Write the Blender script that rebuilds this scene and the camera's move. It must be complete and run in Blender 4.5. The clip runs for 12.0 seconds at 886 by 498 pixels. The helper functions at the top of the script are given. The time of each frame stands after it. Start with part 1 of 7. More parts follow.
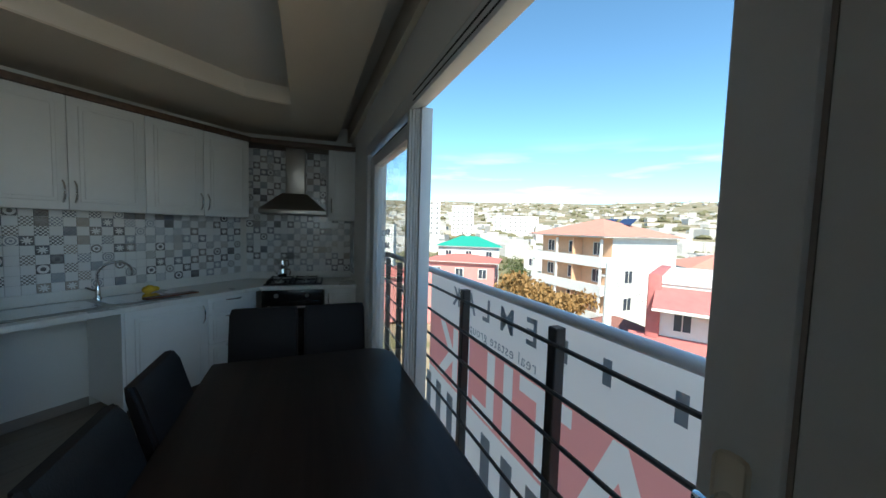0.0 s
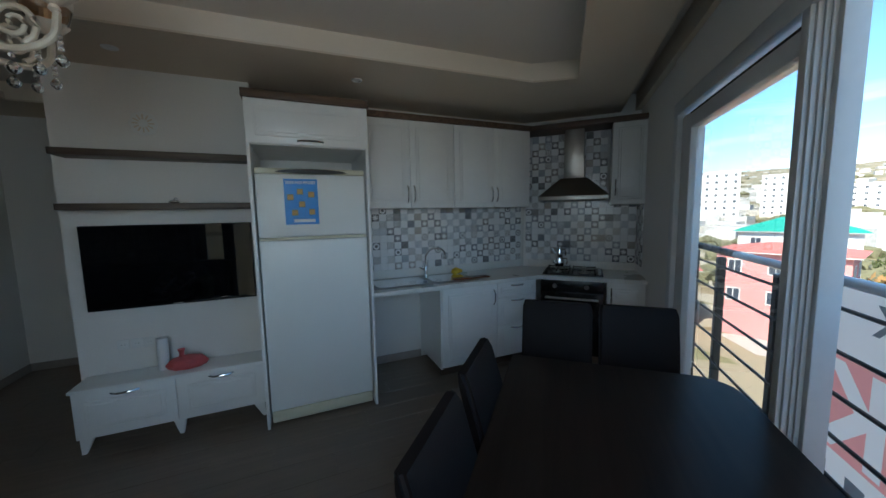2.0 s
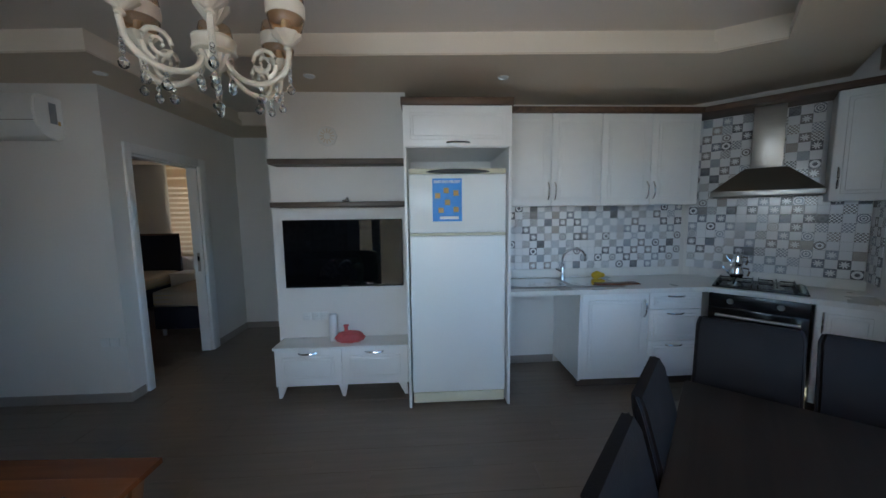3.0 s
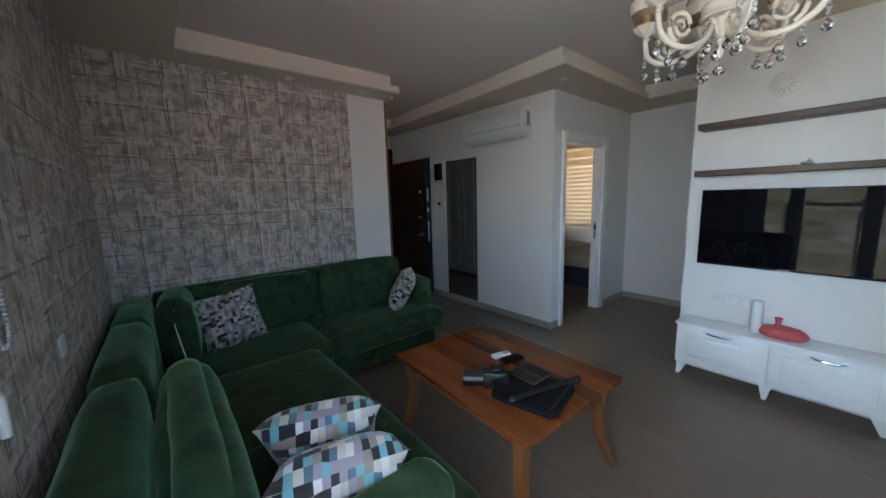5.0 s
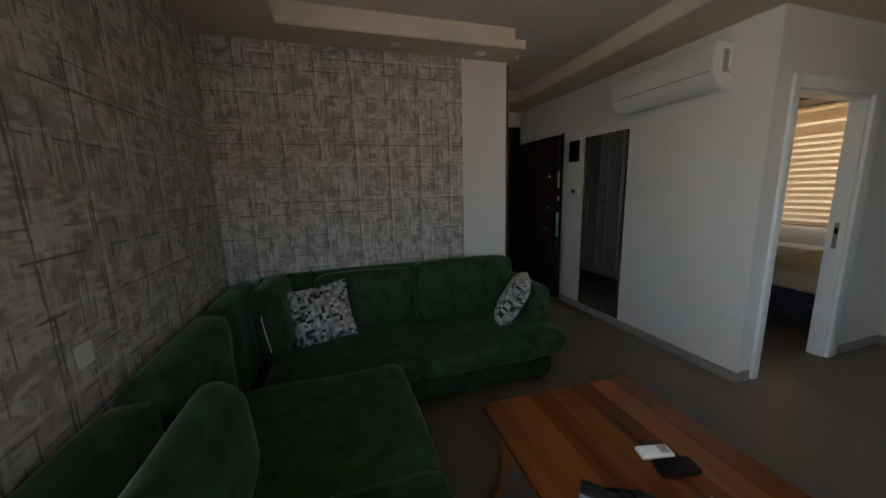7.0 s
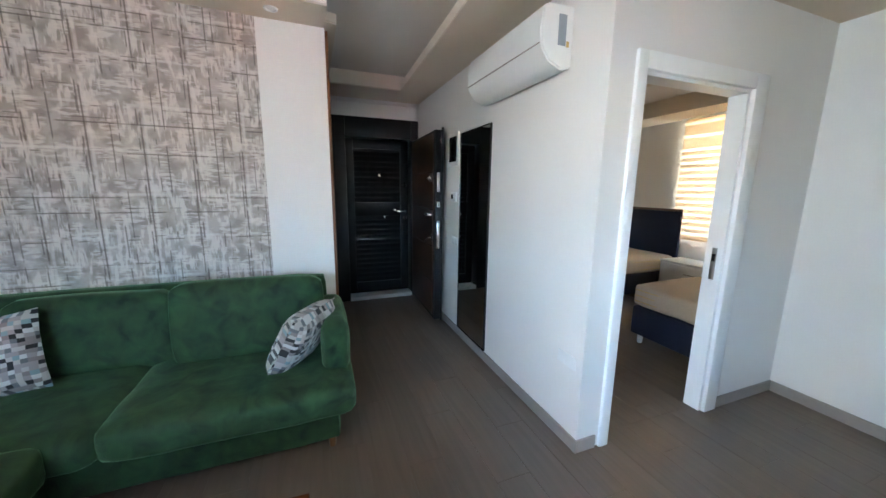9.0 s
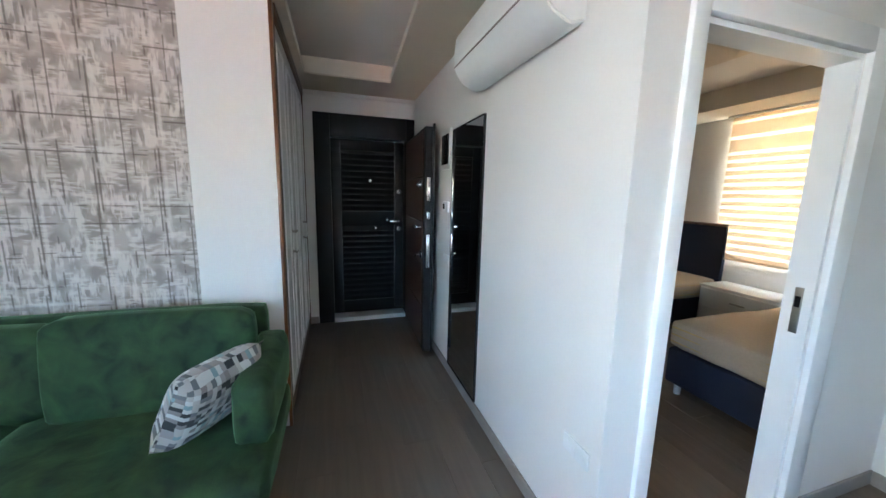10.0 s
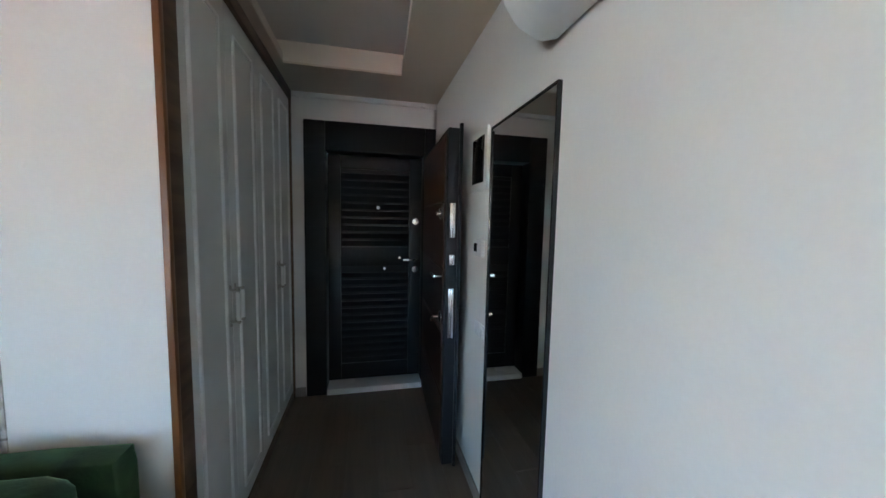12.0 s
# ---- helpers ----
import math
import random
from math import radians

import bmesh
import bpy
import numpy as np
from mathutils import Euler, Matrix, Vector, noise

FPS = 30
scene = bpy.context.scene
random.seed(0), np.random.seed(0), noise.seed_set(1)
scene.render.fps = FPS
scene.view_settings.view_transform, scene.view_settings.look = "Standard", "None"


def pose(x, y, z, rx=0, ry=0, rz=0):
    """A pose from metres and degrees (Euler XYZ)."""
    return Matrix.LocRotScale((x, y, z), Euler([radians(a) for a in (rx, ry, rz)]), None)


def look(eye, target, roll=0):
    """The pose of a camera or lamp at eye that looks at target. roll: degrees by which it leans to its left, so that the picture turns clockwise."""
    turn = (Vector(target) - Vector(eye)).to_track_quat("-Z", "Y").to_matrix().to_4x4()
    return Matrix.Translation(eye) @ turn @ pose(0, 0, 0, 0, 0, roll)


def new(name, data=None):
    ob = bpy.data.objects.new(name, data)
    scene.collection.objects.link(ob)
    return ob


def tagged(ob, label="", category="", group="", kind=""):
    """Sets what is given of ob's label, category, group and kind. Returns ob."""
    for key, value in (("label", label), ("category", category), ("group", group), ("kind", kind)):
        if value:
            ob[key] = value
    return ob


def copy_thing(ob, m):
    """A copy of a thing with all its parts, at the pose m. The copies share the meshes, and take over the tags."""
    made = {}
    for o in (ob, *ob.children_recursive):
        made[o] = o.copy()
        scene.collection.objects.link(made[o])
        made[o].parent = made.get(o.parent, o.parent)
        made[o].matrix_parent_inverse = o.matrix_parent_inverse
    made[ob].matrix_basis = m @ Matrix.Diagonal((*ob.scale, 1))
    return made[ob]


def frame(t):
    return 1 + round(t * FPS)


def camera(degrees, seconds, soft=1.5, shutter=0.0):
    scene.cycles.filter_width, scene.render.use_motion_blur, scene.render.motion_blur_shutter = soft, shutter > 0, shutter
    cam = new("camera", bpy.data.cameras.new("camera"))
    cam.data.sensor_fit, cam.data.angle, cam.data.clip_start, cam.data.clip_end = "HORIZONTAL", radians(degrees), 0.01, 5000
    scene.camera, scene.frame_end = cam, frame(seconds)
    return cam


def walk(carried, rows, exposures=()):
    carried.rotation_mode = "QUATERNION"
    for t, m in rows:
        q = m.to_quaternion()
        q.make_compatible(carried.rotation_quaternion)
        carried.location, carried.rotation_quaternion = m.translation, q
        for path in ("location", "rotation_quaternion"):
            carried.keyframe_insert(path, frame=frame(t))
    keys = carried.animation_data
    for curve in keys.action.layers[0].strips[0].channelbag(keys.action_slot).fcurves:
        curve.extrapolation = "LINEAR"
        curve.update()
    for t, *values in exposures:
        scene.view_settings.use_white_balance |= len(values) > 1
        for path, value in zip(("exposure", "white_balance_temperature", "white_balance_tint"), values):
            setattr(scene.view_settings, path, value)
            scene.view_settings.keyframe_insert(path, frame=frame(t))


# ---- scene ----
cam = camera(105.1, 12.0)
PATH = [
    (0, (0.177, 0.364, 1.549), (-0.679, 2.168, 1.427), 1.7),
    (0.5, (0.084, 0.3, 1.541), (-1.095, 1.908, 1.378), 0.6),
    (1, (0.007, 0.253, 1.541), (-1.373, 1.686, 1.339), -0.3),
    (1.5, (-0.095, 0.335, 1.546), (-1.763, 1.417, 1.328), -1.3),
    (2, (-0.206, 0.421, 1.544), (-2.036, 1.2, 1.336), -1.1),
    (2.5, (-0.31, 0.381, 1.557), (-2.24, 0.857, 1.345), -0.8),
    (4.5, (0.041, -0.077, 1.501), (-1.543, -1.274, 1.257), -1.0),
    (5, (0.115, -0.157, 1.501), (-1.148, -1.678, 1.204), -1.6),
    (5.5, (0.131, -0.268, 1.493), (-0.907, -1.948, 1.175), -1.9),
    (6, (0.038, -0.44, 1.489), (-0.749, -2.25, 1.164), -1.8),
    (6.5, (-0.101, -0.596, 1.504), (-0.688, -2.474, 1.146), -1.7),
    (8.5, (-1.481, -0.717, 1.48), (-2.16, -2.568, 1.148), 0.1),
    (9, (-1.783, -0.868, 1.497), (-2.485, -2.708, 1.146), 0.7),
    (9.5, (-2.074, -1.025, 1.509), (-2.769, -2.87, 1.172), 0.9),
    (10, (-2.242, -1.342, 1.511), (-2.835, -3.227, 1.197), 1.3),
    (10.5, (-2.378, -1.703, 1.523), (-2.937, -3.601, 1.231), 1.4),
    (11, (-2.46, -2.0, 1.562), (-2.909, -3.936, 1.337), 1.3),
    (11.5, (-2.497, -2.237, 1.562), (-2.935, -4.177, 1.355), 1.2),
    (12, (-2.527, -2.337, 1.562), (-2.967, -4.281, 1.391), 1.2),
]
EXPOSURE = [(0.0, 1.05, 6150, 0), (0.5, 1.2, 6100, 0), (1.5, 1.17, 5950, 1), (2.5, 1.75, 5950, 6), (4.5, 3.4, 5950, 10), (5.0, 3.15, 6050, 9), (5.5, 2.9, 6350, 9), (6.5, 2.45, 7300, 10), (8.5, 4.6, 6150, 8.5), (9.5, 4.9, 6000, 8), (10.5, 4.85, 6000, 8), (11.5, 4.65, 6050, 8), (12.0, 4.65, 6100, 8)]
walk(cam, [(t, look(eye, target, roll)) for t, eye, target, roll in PATH], EXPOSURE)
SKY_STRENGTH, SUN_STRENGTH = 0.15, 4.5
LAMP_SIDE, LAMP_BED = 3.5, 5.0

# ---- world, sun, sky ----
world = bpy.data.worlds.new("sky")
scene.world = world
world.use_nodes = True
wn, wl = world.node_tree.nodes, world.node_tree.links
wn.clear()
SUN_EL, SUN_AZ = radians(46), Vector((0.3, -0.95))
sky = wn.new("ShaderNodeTexSky")
sky.sky_type, sky.sun_disc = "NISHITA", False
sky.sun_elevation, sky.sun_rotation = SUN_EL, math.atan2(SUN_AZ.x, SUN_AZ.y)
sky.air_density, sky.dust_density, sky.ozone_density, sky.altitude = 0.8, 0.0, 2.0, 900
wtc, wmap = wn.new("ShaderNodeTexCoord"), wn.new("ShaderNodeMapping")
wmap.inputs["Scale"].default_value = (2.2, 2.2, 16.0)
wl.new(wtc.outputs["Generated"], wmap.inputs["Vector"])
wnoise, wramp = wn.new("ShaderNodeTexNoise"), wn.new("ShaderNodeValToRGB")
wnoise.inputs["Scale"].default_value, wnoise.inputs["Detail"].default_value = 1.6, 6.0
wramp.color_ramp.elements[0].position, wramp.color_ramp.elements[1].position = 0.52, 0.72
wl.new(wmap.outputs["Vector"], wnoise.inputs["Vector"])
wl.new(wnoise.outputs["Fac"], wramp.inputs["Fac"])
wsep, wband = wn.new("ShaderNodeSeparateXYZ"), wn.new("ShaderNodeMapRange")
wband.interpolation_type = "SMOOTHSTEP"
wband.inputs["From Min"].default_value, wband.inputs["From Max"].default_value = 0.26, 0.05
wl.new(wtc.outputs["Generated"], wsep.inputs["Vector"])
wl.new(wsep.outputs["Z"], wband.inputs["Value"])
wmul, wmix, wbg, wout = wn.new("ShaderNodeMath"), wn.new("ShaderNodeMix"), wn.new("ShaderNodeBackground"), wn.new("ShaderNodeOutputWorld")
wmul.operation, wmix.data_type = "MULTIPLY", "RGBA"
wl.new(wramp.outputs["Color"], wmul.inputs[0])
wl.new(wband.outputs["Result"], wmul.inputs[1])
wl.new(wmul.outputs["Value"], wmix.inputs["Factor"])
wtint = wn.new("ShaderNodeMix")
wtint.data_type, wtint.blend_type = "RGBA", "MULTIPLY"
wtint.inputs["Factor"].default_value, wtint.inputs[7].default_value = 1.0, (0.87, 1.05, 1.0, 1)
wl.new(sky.outputs["Color"], wtint.inputs[6])
wl.new(wtint.outputs[2], wmix.inputs[6])
wmix.inputs[7].default_value = (6.6, 7.0, 7.5, 1)
wl.new(wmix.outputs[2], wbg.inputs["Color"])
wbg.inputs["Strength"].default_value = SKY_STRENGTH
wl.new(wbg.outputs["Background"], wout.inputs["Surface"])
sun_data = bpy.data.lights.new("sun", "SUN")
sun_data.energy, sun_data.angle, sun_data.color = SUN_STRENGTH, radians(0.5), (1.0, 0.90, 0.77)
sun = new("sun", sun_data)
sun.matrix_world = look((40 * SUN_AZ.x, 40 * SUN_AZ.y, 40 * math.tan(SUN_EL)), (0, 0, 0))


# ---- materials ----
def nodes_of(name):
    m = bpy.data.materials.new(name)
    m.use_nodes = True
    n = m.node_tree.nodes
    return m, n, m.node_tree.links, n["Principled BSDF"]


def mat(name, color, rough=0.5, metal=0.0, grain=30.0, vary=0.12, bump=0.1, coarse=1.6, rand=0.0, stretch=(1, 1, 1), spec=0.5, dist=0.002):
    """A plain surface with blotches at a coarse scale, grain at a fine one, and fine relief."""
    m, n, l, b = nodes_of(name)
    tc, mp = n.new("ShaderNodeTexCoord"), n.new("ShaderNodeMapping")
    mp.inputs["Scale"].default_value = stretch
    l.new(tc.outputs["Object"], mp.inputs["Vector"])
    fine, big = n.new("ShaderNodeTexNoise"), n.new("ShaderNodeTexNoise")
    fine.inputs["Scale"].default_value, fine.inputs["Detail"].default_value = grain, 5.0
    big.inputs["Scale"].default_value, big.inputs["Detail"].default_value = coarse, 3.0
    l.new(mp.outputs["Vector"], fine.inputs["Vector"])
    l.new(mp.outputs["Vector"], big.inputs["Vector"])
    add = n.new("ShaderNodeMath")
    add.operation = "ADD"
    l.new(fine.outputs["Fac"], add.inputs[0])
    l.new(big.outputs["Fac"], add.inputs[1])
    last = add.outputs["Value"]
    if rand:
        info, ra = n.new("ShaderNodeObjectInfo"), n.new("ShaderNodeMath")
        ra.operation = "MULTIPLY_ADD"
        ra.inputs[1].default_value = rand
        l.new(info.outputs["Random"], ra.inputs[0])
        l.new(last, ra.inputs[2])
        last = ra.outputs["Value"]
    ramp = n.new("ShaderNodeMapRange")
    ramp.inputs["From Min"].default_value, ramp.inputs["From Max"].default_value = 0.5, 1.5 + rand
    ramp.inputs["To Min"].default_value, ramp.inputs["To Max"].default_value = 1 - vary, 1 + vary
    l.new(last, ramp.inputs["Value"])
    mul = n.new("ShaderNodeVectorMath")
    mul.operation = "MULTIPLY"
    mul.inputs[0].default_value = color
    l.new(ramp.outputs["Result"], mul.inputs[1])
    l.new(mul.outputs["Vector"], b.inputs["Base Color"])
    rr = n.new("ShaderNodeMapRange")
    rr.inputs["To Min"].default_value, rr.inputs["To Max"].default_value = max(0.02, rough - 0.08), min(1, rough + 0.08)
    l.new(big.outputs["Fac"], rr.inputs["Value"])
    l.new(rr.outputs["Result"], b.inputs["Roughness"])
    b.inputs["Metallic"].default_value = metal
    b.inputs["Specular IOR Level"].default_value = spec
    if bump:
        bp = n.new("ShaderNodeBump")
        bp.inputs["Strength"].default_value, bp.inputs["Distance"].default_value = bump, dist
        l.new(fine.outputs["Fac"], bp.inputs["Height"])
        l.new(bp.outputs["Normal"], b.inputs["Normal"])
    return m


def wood(name, dark, light, rough=0.4, along="X", scale=1.0, rand=1.0, bump=0.15):
    """Timber with streaks along one axis, and a shift of tone from piece to piece."""
    m, n, l, b = nodes_of(name)
    tc, mp, info = n.new("ShaderNodeTexCoord"), n.new("ShaderNodeMapping"), n.new("ShaderNodeObjectInfo")
    s = {"X": (1.2, 22, 22), "Y": (22, 1.2, 22), "Z": (22, 22, 1.2)}[along]
    mp.inputs["Scale"].default_value = [v * scale for v in s]
    off = n.new("ShaderNodeVectorMath")
    off.operation = "SCALE"
    off.inputs[0].default_value = (7.3, 11.1, 5.7)
    l.new(info.outputs["Random"], off.inputs["Scale"])
    l.new(off.outputs["Vector"], mp.inputs["Location"])
    l.new(tc.outputs["Object"], mp.inputs["Vector"])
    no = n.new("ShaderNodeTexNoise")
    no.inputs["Scale"].default_value, no.inputs["Detail"].default_value, no.inputs["Distortion"].default_value = 1.0, 7.0, 0.6
    l.new(mp.outputs["Vector"], no.inputs["Vector"])
    ad = n.new("ShaderNodeMath")
    ad.operation = "MULTIPLY_ADD"
    ad.inputs[1].default_value = 0.22 * rand
    l.new(info.outputs["Random"], ad.inputs[0])
    l.new(no.outputs["Fac"], ad.inputs[2])
    ra = n.new("ShaderNodeValToRGB")
    ra.color_ramp.elements[0].position, ra.color_ramp.elements[1].position = 0.36, 0.82
    ra.color_ramp.elements[0].color, ra.color_ramp.elements[1].color = (*dark, 1), (*light, 1)
    l.new(ad.outputs["Value"], ra.inputs["Fac"])
    l.new(ra.outputs["Color"], b.inputs["Base Color"])
    b.inputs["Roughness"].default_value = rough
    bp = n.new("ShaderNodeBump")
    bp.inputs["Strength"].default_value, bp.inputs["Distance"].default_value = bump, 0.001
    l.new(no.outputs["Fac"], bp.inputs["Height"])
    l.new(bp.outputs["Normal"], b.inputs["Normal"])
    return m


def clear_glass(name, tint=(1, 1, 1), rough=0.0, ior=1.45):
    m, n, l, b = nodes_of(name)
    b.inputs["Base Color"].default_value = (*tint, 1)
    b.inputs["Roughness"].default_value = rough
    b.inputs["Transmission Weight"].default_value = 1.0
    b.inputs["IOR"].default_value = ior
    return m


def mirror_mat(name):
    m, n, l, b = nodes_of(name)
    b.inputs["Base Color"].default_value = (0.86, 0.88, 0.88, 1)
    b.inputs["Metallic"].default_value, b.inputs["Roughness"].default_value = 1.0, 0.015
    return m


def wallpaper_mat(name):
    """Taupe paper with a woven print of broken upright and level strokes."""
    m, n, l, b = nodes_of(name)
    tc = n.new("ShaderNodeTexCoord")

    def strokes(scale, lo, hi, seed):
        mp, no, mr = n.new("ShaderNodeMapping"), n.new("ShaderNodeTexNoise"), n.new("ShaderNodeMapRange")
        mp.inputs["Scale"].default_value, mp.inputs["Location"].default_value = scale, (seed, seed * 0.7, seed * 1.3)
        no.inputs["Scale"].default_value, no.inputs["Detail"].default_value = 1.0, 2.0
        mr.inputs["From Min"].default_value, mr.inputs["From Max"].default_value = lo, hi
        l.new(tc.outputs["Object"], mp.inputs["Vector"])
        l.new(mp.outputs["Vector"], no.inputs["Vector"])
        l.new(no.outputs["Fac"], mr.inputs["Value"])
        return mr.outputs["Result"]

    def blend(a, bcol, fac, mode="MIX"):
        mx = n.new("ShaderNodeMix")
        mx.data_type, mx.blend_type = "RGBA", mode
        for sock, v in ((mx.inputs[6], a), (mx.inputs[7], bcol), (mx.inputs["Factor"], fac)):
            if isinstance(v, tuple):
                sock.default_value = (*v, 1)
            elif isinstance(v, float):
                sock.default_value = v
            else:
                l.new(v, sock)
        return mx.outputs[2]

    def both(a, c, op="MULTIPLY"):
        mt = n.new("ShaderNodeMath")
        mt.operation = op
        l.new(a, mt.inputs[0])
        if isinstance(c, float):
            mt.inputs[1].default_value = c
        else:
            l.new(c, mt.inputs[1])
        return mt.outputs["Value"]

    sep = n.new("ShaderNodeSeparateXYZ")
    l.new(tc.outputs["Object"], sep.inputs["Vector"])
    along = both(sep.outputs["X"], sep.outputs["Y"], "ADD")

    def lines(coord, period, shift, width):
        """Thin lines at even steps along one axis."""
        d = both(both(both(both(both(coord, shift, "ADD"), 1.0 / period), 0.0, "FRACT"), 0.5, "SUBTRACT"), 0.0, "ABSOLUTE")
        mr = n.new("ShaderNodeMapRange")
        mr.inputs["From Min"].default_value, mr.inputs["From Max"].default_value = width / period, 0.35 * width / period
        l.new(d, mr.inputs["Value"])
        return mr.outputs["Result"]

    fine_up, fine_lv = strokes((55, 55, 12), 0.44, 0.58, 1.0), strokes((12, 12, 55), 0.44, 0.58, 5.0)
    patch_up, patch_lv = strokes((9, 9, 8), 0.46, 0.54, 8.0), strokes((8, 8, 10), 0.47, 0.55, 2.0)
    base = blend((0.325, 0.28, 0.245), (0.465, 0.412, 0.368), strokes((11, 11, 11), 0.40, 0.60, 3.0))
    c1 = blend(base, (0.685, 0.628, 0.572), both(both(fine_up, patch_up), 0.8))
    c2 = blend(c1, (0.685, 0.628, 0.572), both(both(fine_lv, patch_lv), 0.75))
    # bundles of pale threads beside the dark ones
    for fac, k in ((both(lines(sep.outputs["Z"], 0.265, 0.02, 0.011), strokes((7, 7, 3), 0.42, 0.52, 31.0)), 0.55),
                   (both(lines(along, 0.265, 0.02, 0.011), strokes((3, 3, 8), 0.42, 0.52, 33.0)), 0.5)):
        c2 = blend(c2, (0.72, 0.675, 0.63), both(fac, k))
    up = both(lines(along, 0.265, 0.0, 0.0065), strokes((4, 4, 9), 0.43, 0.50, 14.0))
    up2 = both(lines(along, 0.1325, 0.05, 0.0055), strokes((7, 7, 9), 0.46, 0.51, 17.0))
    up3 = both(lines(along, 0.1767, 0.11, 0.005), strokes((6, 6, 10), 0.48, 0.53, 19.0))
    lv = both(lines(sep.outputs["Z"], 0.53, 0.0, 0.006), strokes((6, 6, 3), 0.42, 0.49, 9.0))
    lv2 = both(lines(sep.outputs["Z"], 0.265, 0.04, 0.0055), strokes((7, 7, 5), 0.47, 0.52, 12.0))
    lv3 = both(lines(sep.outputs["Z"], 0.1767, 0.15, 0.0045), strokes((9, 9, 5), 0.52, 0.57, 21.0))
    c4 = c2
    for fac, k in ((up, 0.75), (up2, 0.68), (up3, 0.62), (lv, 0.75), (lv2, 0.68), (lv3, 0.6)):
        c4 = blend(c4, (0.115, 0.09, 0.075), both(fac, k))
    l.new(c4, b.inputs["Base Color"])
    b.inputs["Roughness"].default_value = 0.75
    bp = n.new("ShaderNodeBump")
    bp.inputs["Strength"].default_value, bp.inputs["Distance"].default_value = 0.3, 0.002
    l.new(strokes((130, 130, 130), 0.3, 0.7, 4.0), bp.inputs["Height"])
    l.new(bp.outputs["Normal"], b.inputs["Normal"])
    return m


def tile_mat(name, dense):
    """Glazed patchwork tiles: most of them white, the others grey, taupe or blue-grey with rings, dots and stars."""
    m, n, l, b = nodes_of(name)
    tc, info = n.new("ShaderNodeTexCoord"), n.new("ShaderNodeObjectInfo")

    def val(op, a, c=None):
        mt = n.new("ShaderNodeMath")
        mt.operation = op
        for sock, v in zip(mt.inputs, (a, c)):
            if v is None:
                continue
            if isinstance(v, (int, float)):
                sock.default_value = v
            else:
                l.new(v, sock)
        return mt.outputs["Value"]

    r = info.outputs["Random"]
    r2, r3 = val("FRACT", val("MULTIPLY", r, 17.31)), val("FRACT", val("MULTIPLY", r, 91.7))
    sp = n.new("ShaderNodeSeparateXYZ")
    l.new(tc.outputs["Object"], sp.inputs["Vector"])
    x, z = val("MULTIPLY", sp.outputs["X"], 27.0), val("MULTIPLY", sp.outputs["Z"], 27.0)
    rad = val("SQRT", val("ADD", val("MULTIPLY", x, x), val("MULTIPLY", z, z)))
    ang = val("ARCTAN2", z, x)
    rings = val("GREATER_THAN", val("SINE", val("MULTIPLY", rad, val("ADD", val("MULTIPLY", r2, 9.0), 7.0))), 0.1)
    star = val("GREATER_THAN", val("ADD", val("MULTIPLY", val("SINE", val("MULTIPLY", ang, 8.0)), 0.22), rad), 0.62)
    check = val("GREATER_THAN", val("MULTIPLY", val("SINE", val("MULTIPLY", x, 9.0)), val("SINE", val("MULTIPLY", z, 9.0))), 0.0)
    pick = val("GREATER_THAN", r3, 0.6)
    pick2 = val("GREATER_THAN", r3, 0.3)
    pat = val("ADD", val("MULTIPLY", star, pick), val("MULTIPLY", val("SUBTRACT", 1.0, pick), val("ADD", val("MULTIPLY", rings, pick2), val("MULTIPLY", check, val("SUBTRACT", 1.0, pick2)))))
    tone = n.new("ShaderNodeValToRGB")
    tone.color_ramp.interpolation = "CONSTANT"
    el = tone.color_ramp.elements
    el[0].color, el[1].position, el[1].color = (0.07, 0.07, 0.08, 1), 0.25, (0.20, 0.18, 0.17, 1)
    for p, c in ((0.5, (0.30, 0.33, 0.38, 1)), (0.75, (0.12, 0.14, 0.18, 1)), (0.9, (0.36, 0.31, 0.27, 1))):
        e = el.new(p)
        e.color = c
    l.new(r2, tone.inputs["Fac"])
    plain = val("LESS_THAN", r, 0.0 if dense else 0.97)
    soft = val("GREATER_THAN", r, 0.90)
    amount = val("MULTIPLY", val("SUBTRACT", 1.0, plain), val("MAXIMUM", pat, val("MULTIPLY", soft, 0.9)))
    cloud = n.new("ShaderNodeTexNoise")
    cloud.inputs["Scale"].default_value = 18
    l.new(tc.outputs["Object"], cloud.inputs["Vector"])
    mx = n.new("ShaderNodeMix")
    mx.data_type = "RGBA"
    mx.inputs[6].default_value = (0.84, 0.84, 0.84, 1)
    l.new(tone.outputs["Color"], mx.inputs[7])
    l.new(val("MULTIPLY", amount, val("ADD", val("MULTIPLY", cloud.outputs["Fac"], 0.5), 0.6)), mx.inputs["Factor"])
    l.new(mx.outputs[2], b.inputs["Base Color"])
    b.inputs["Roughness"].default_value = 0.16
    return m


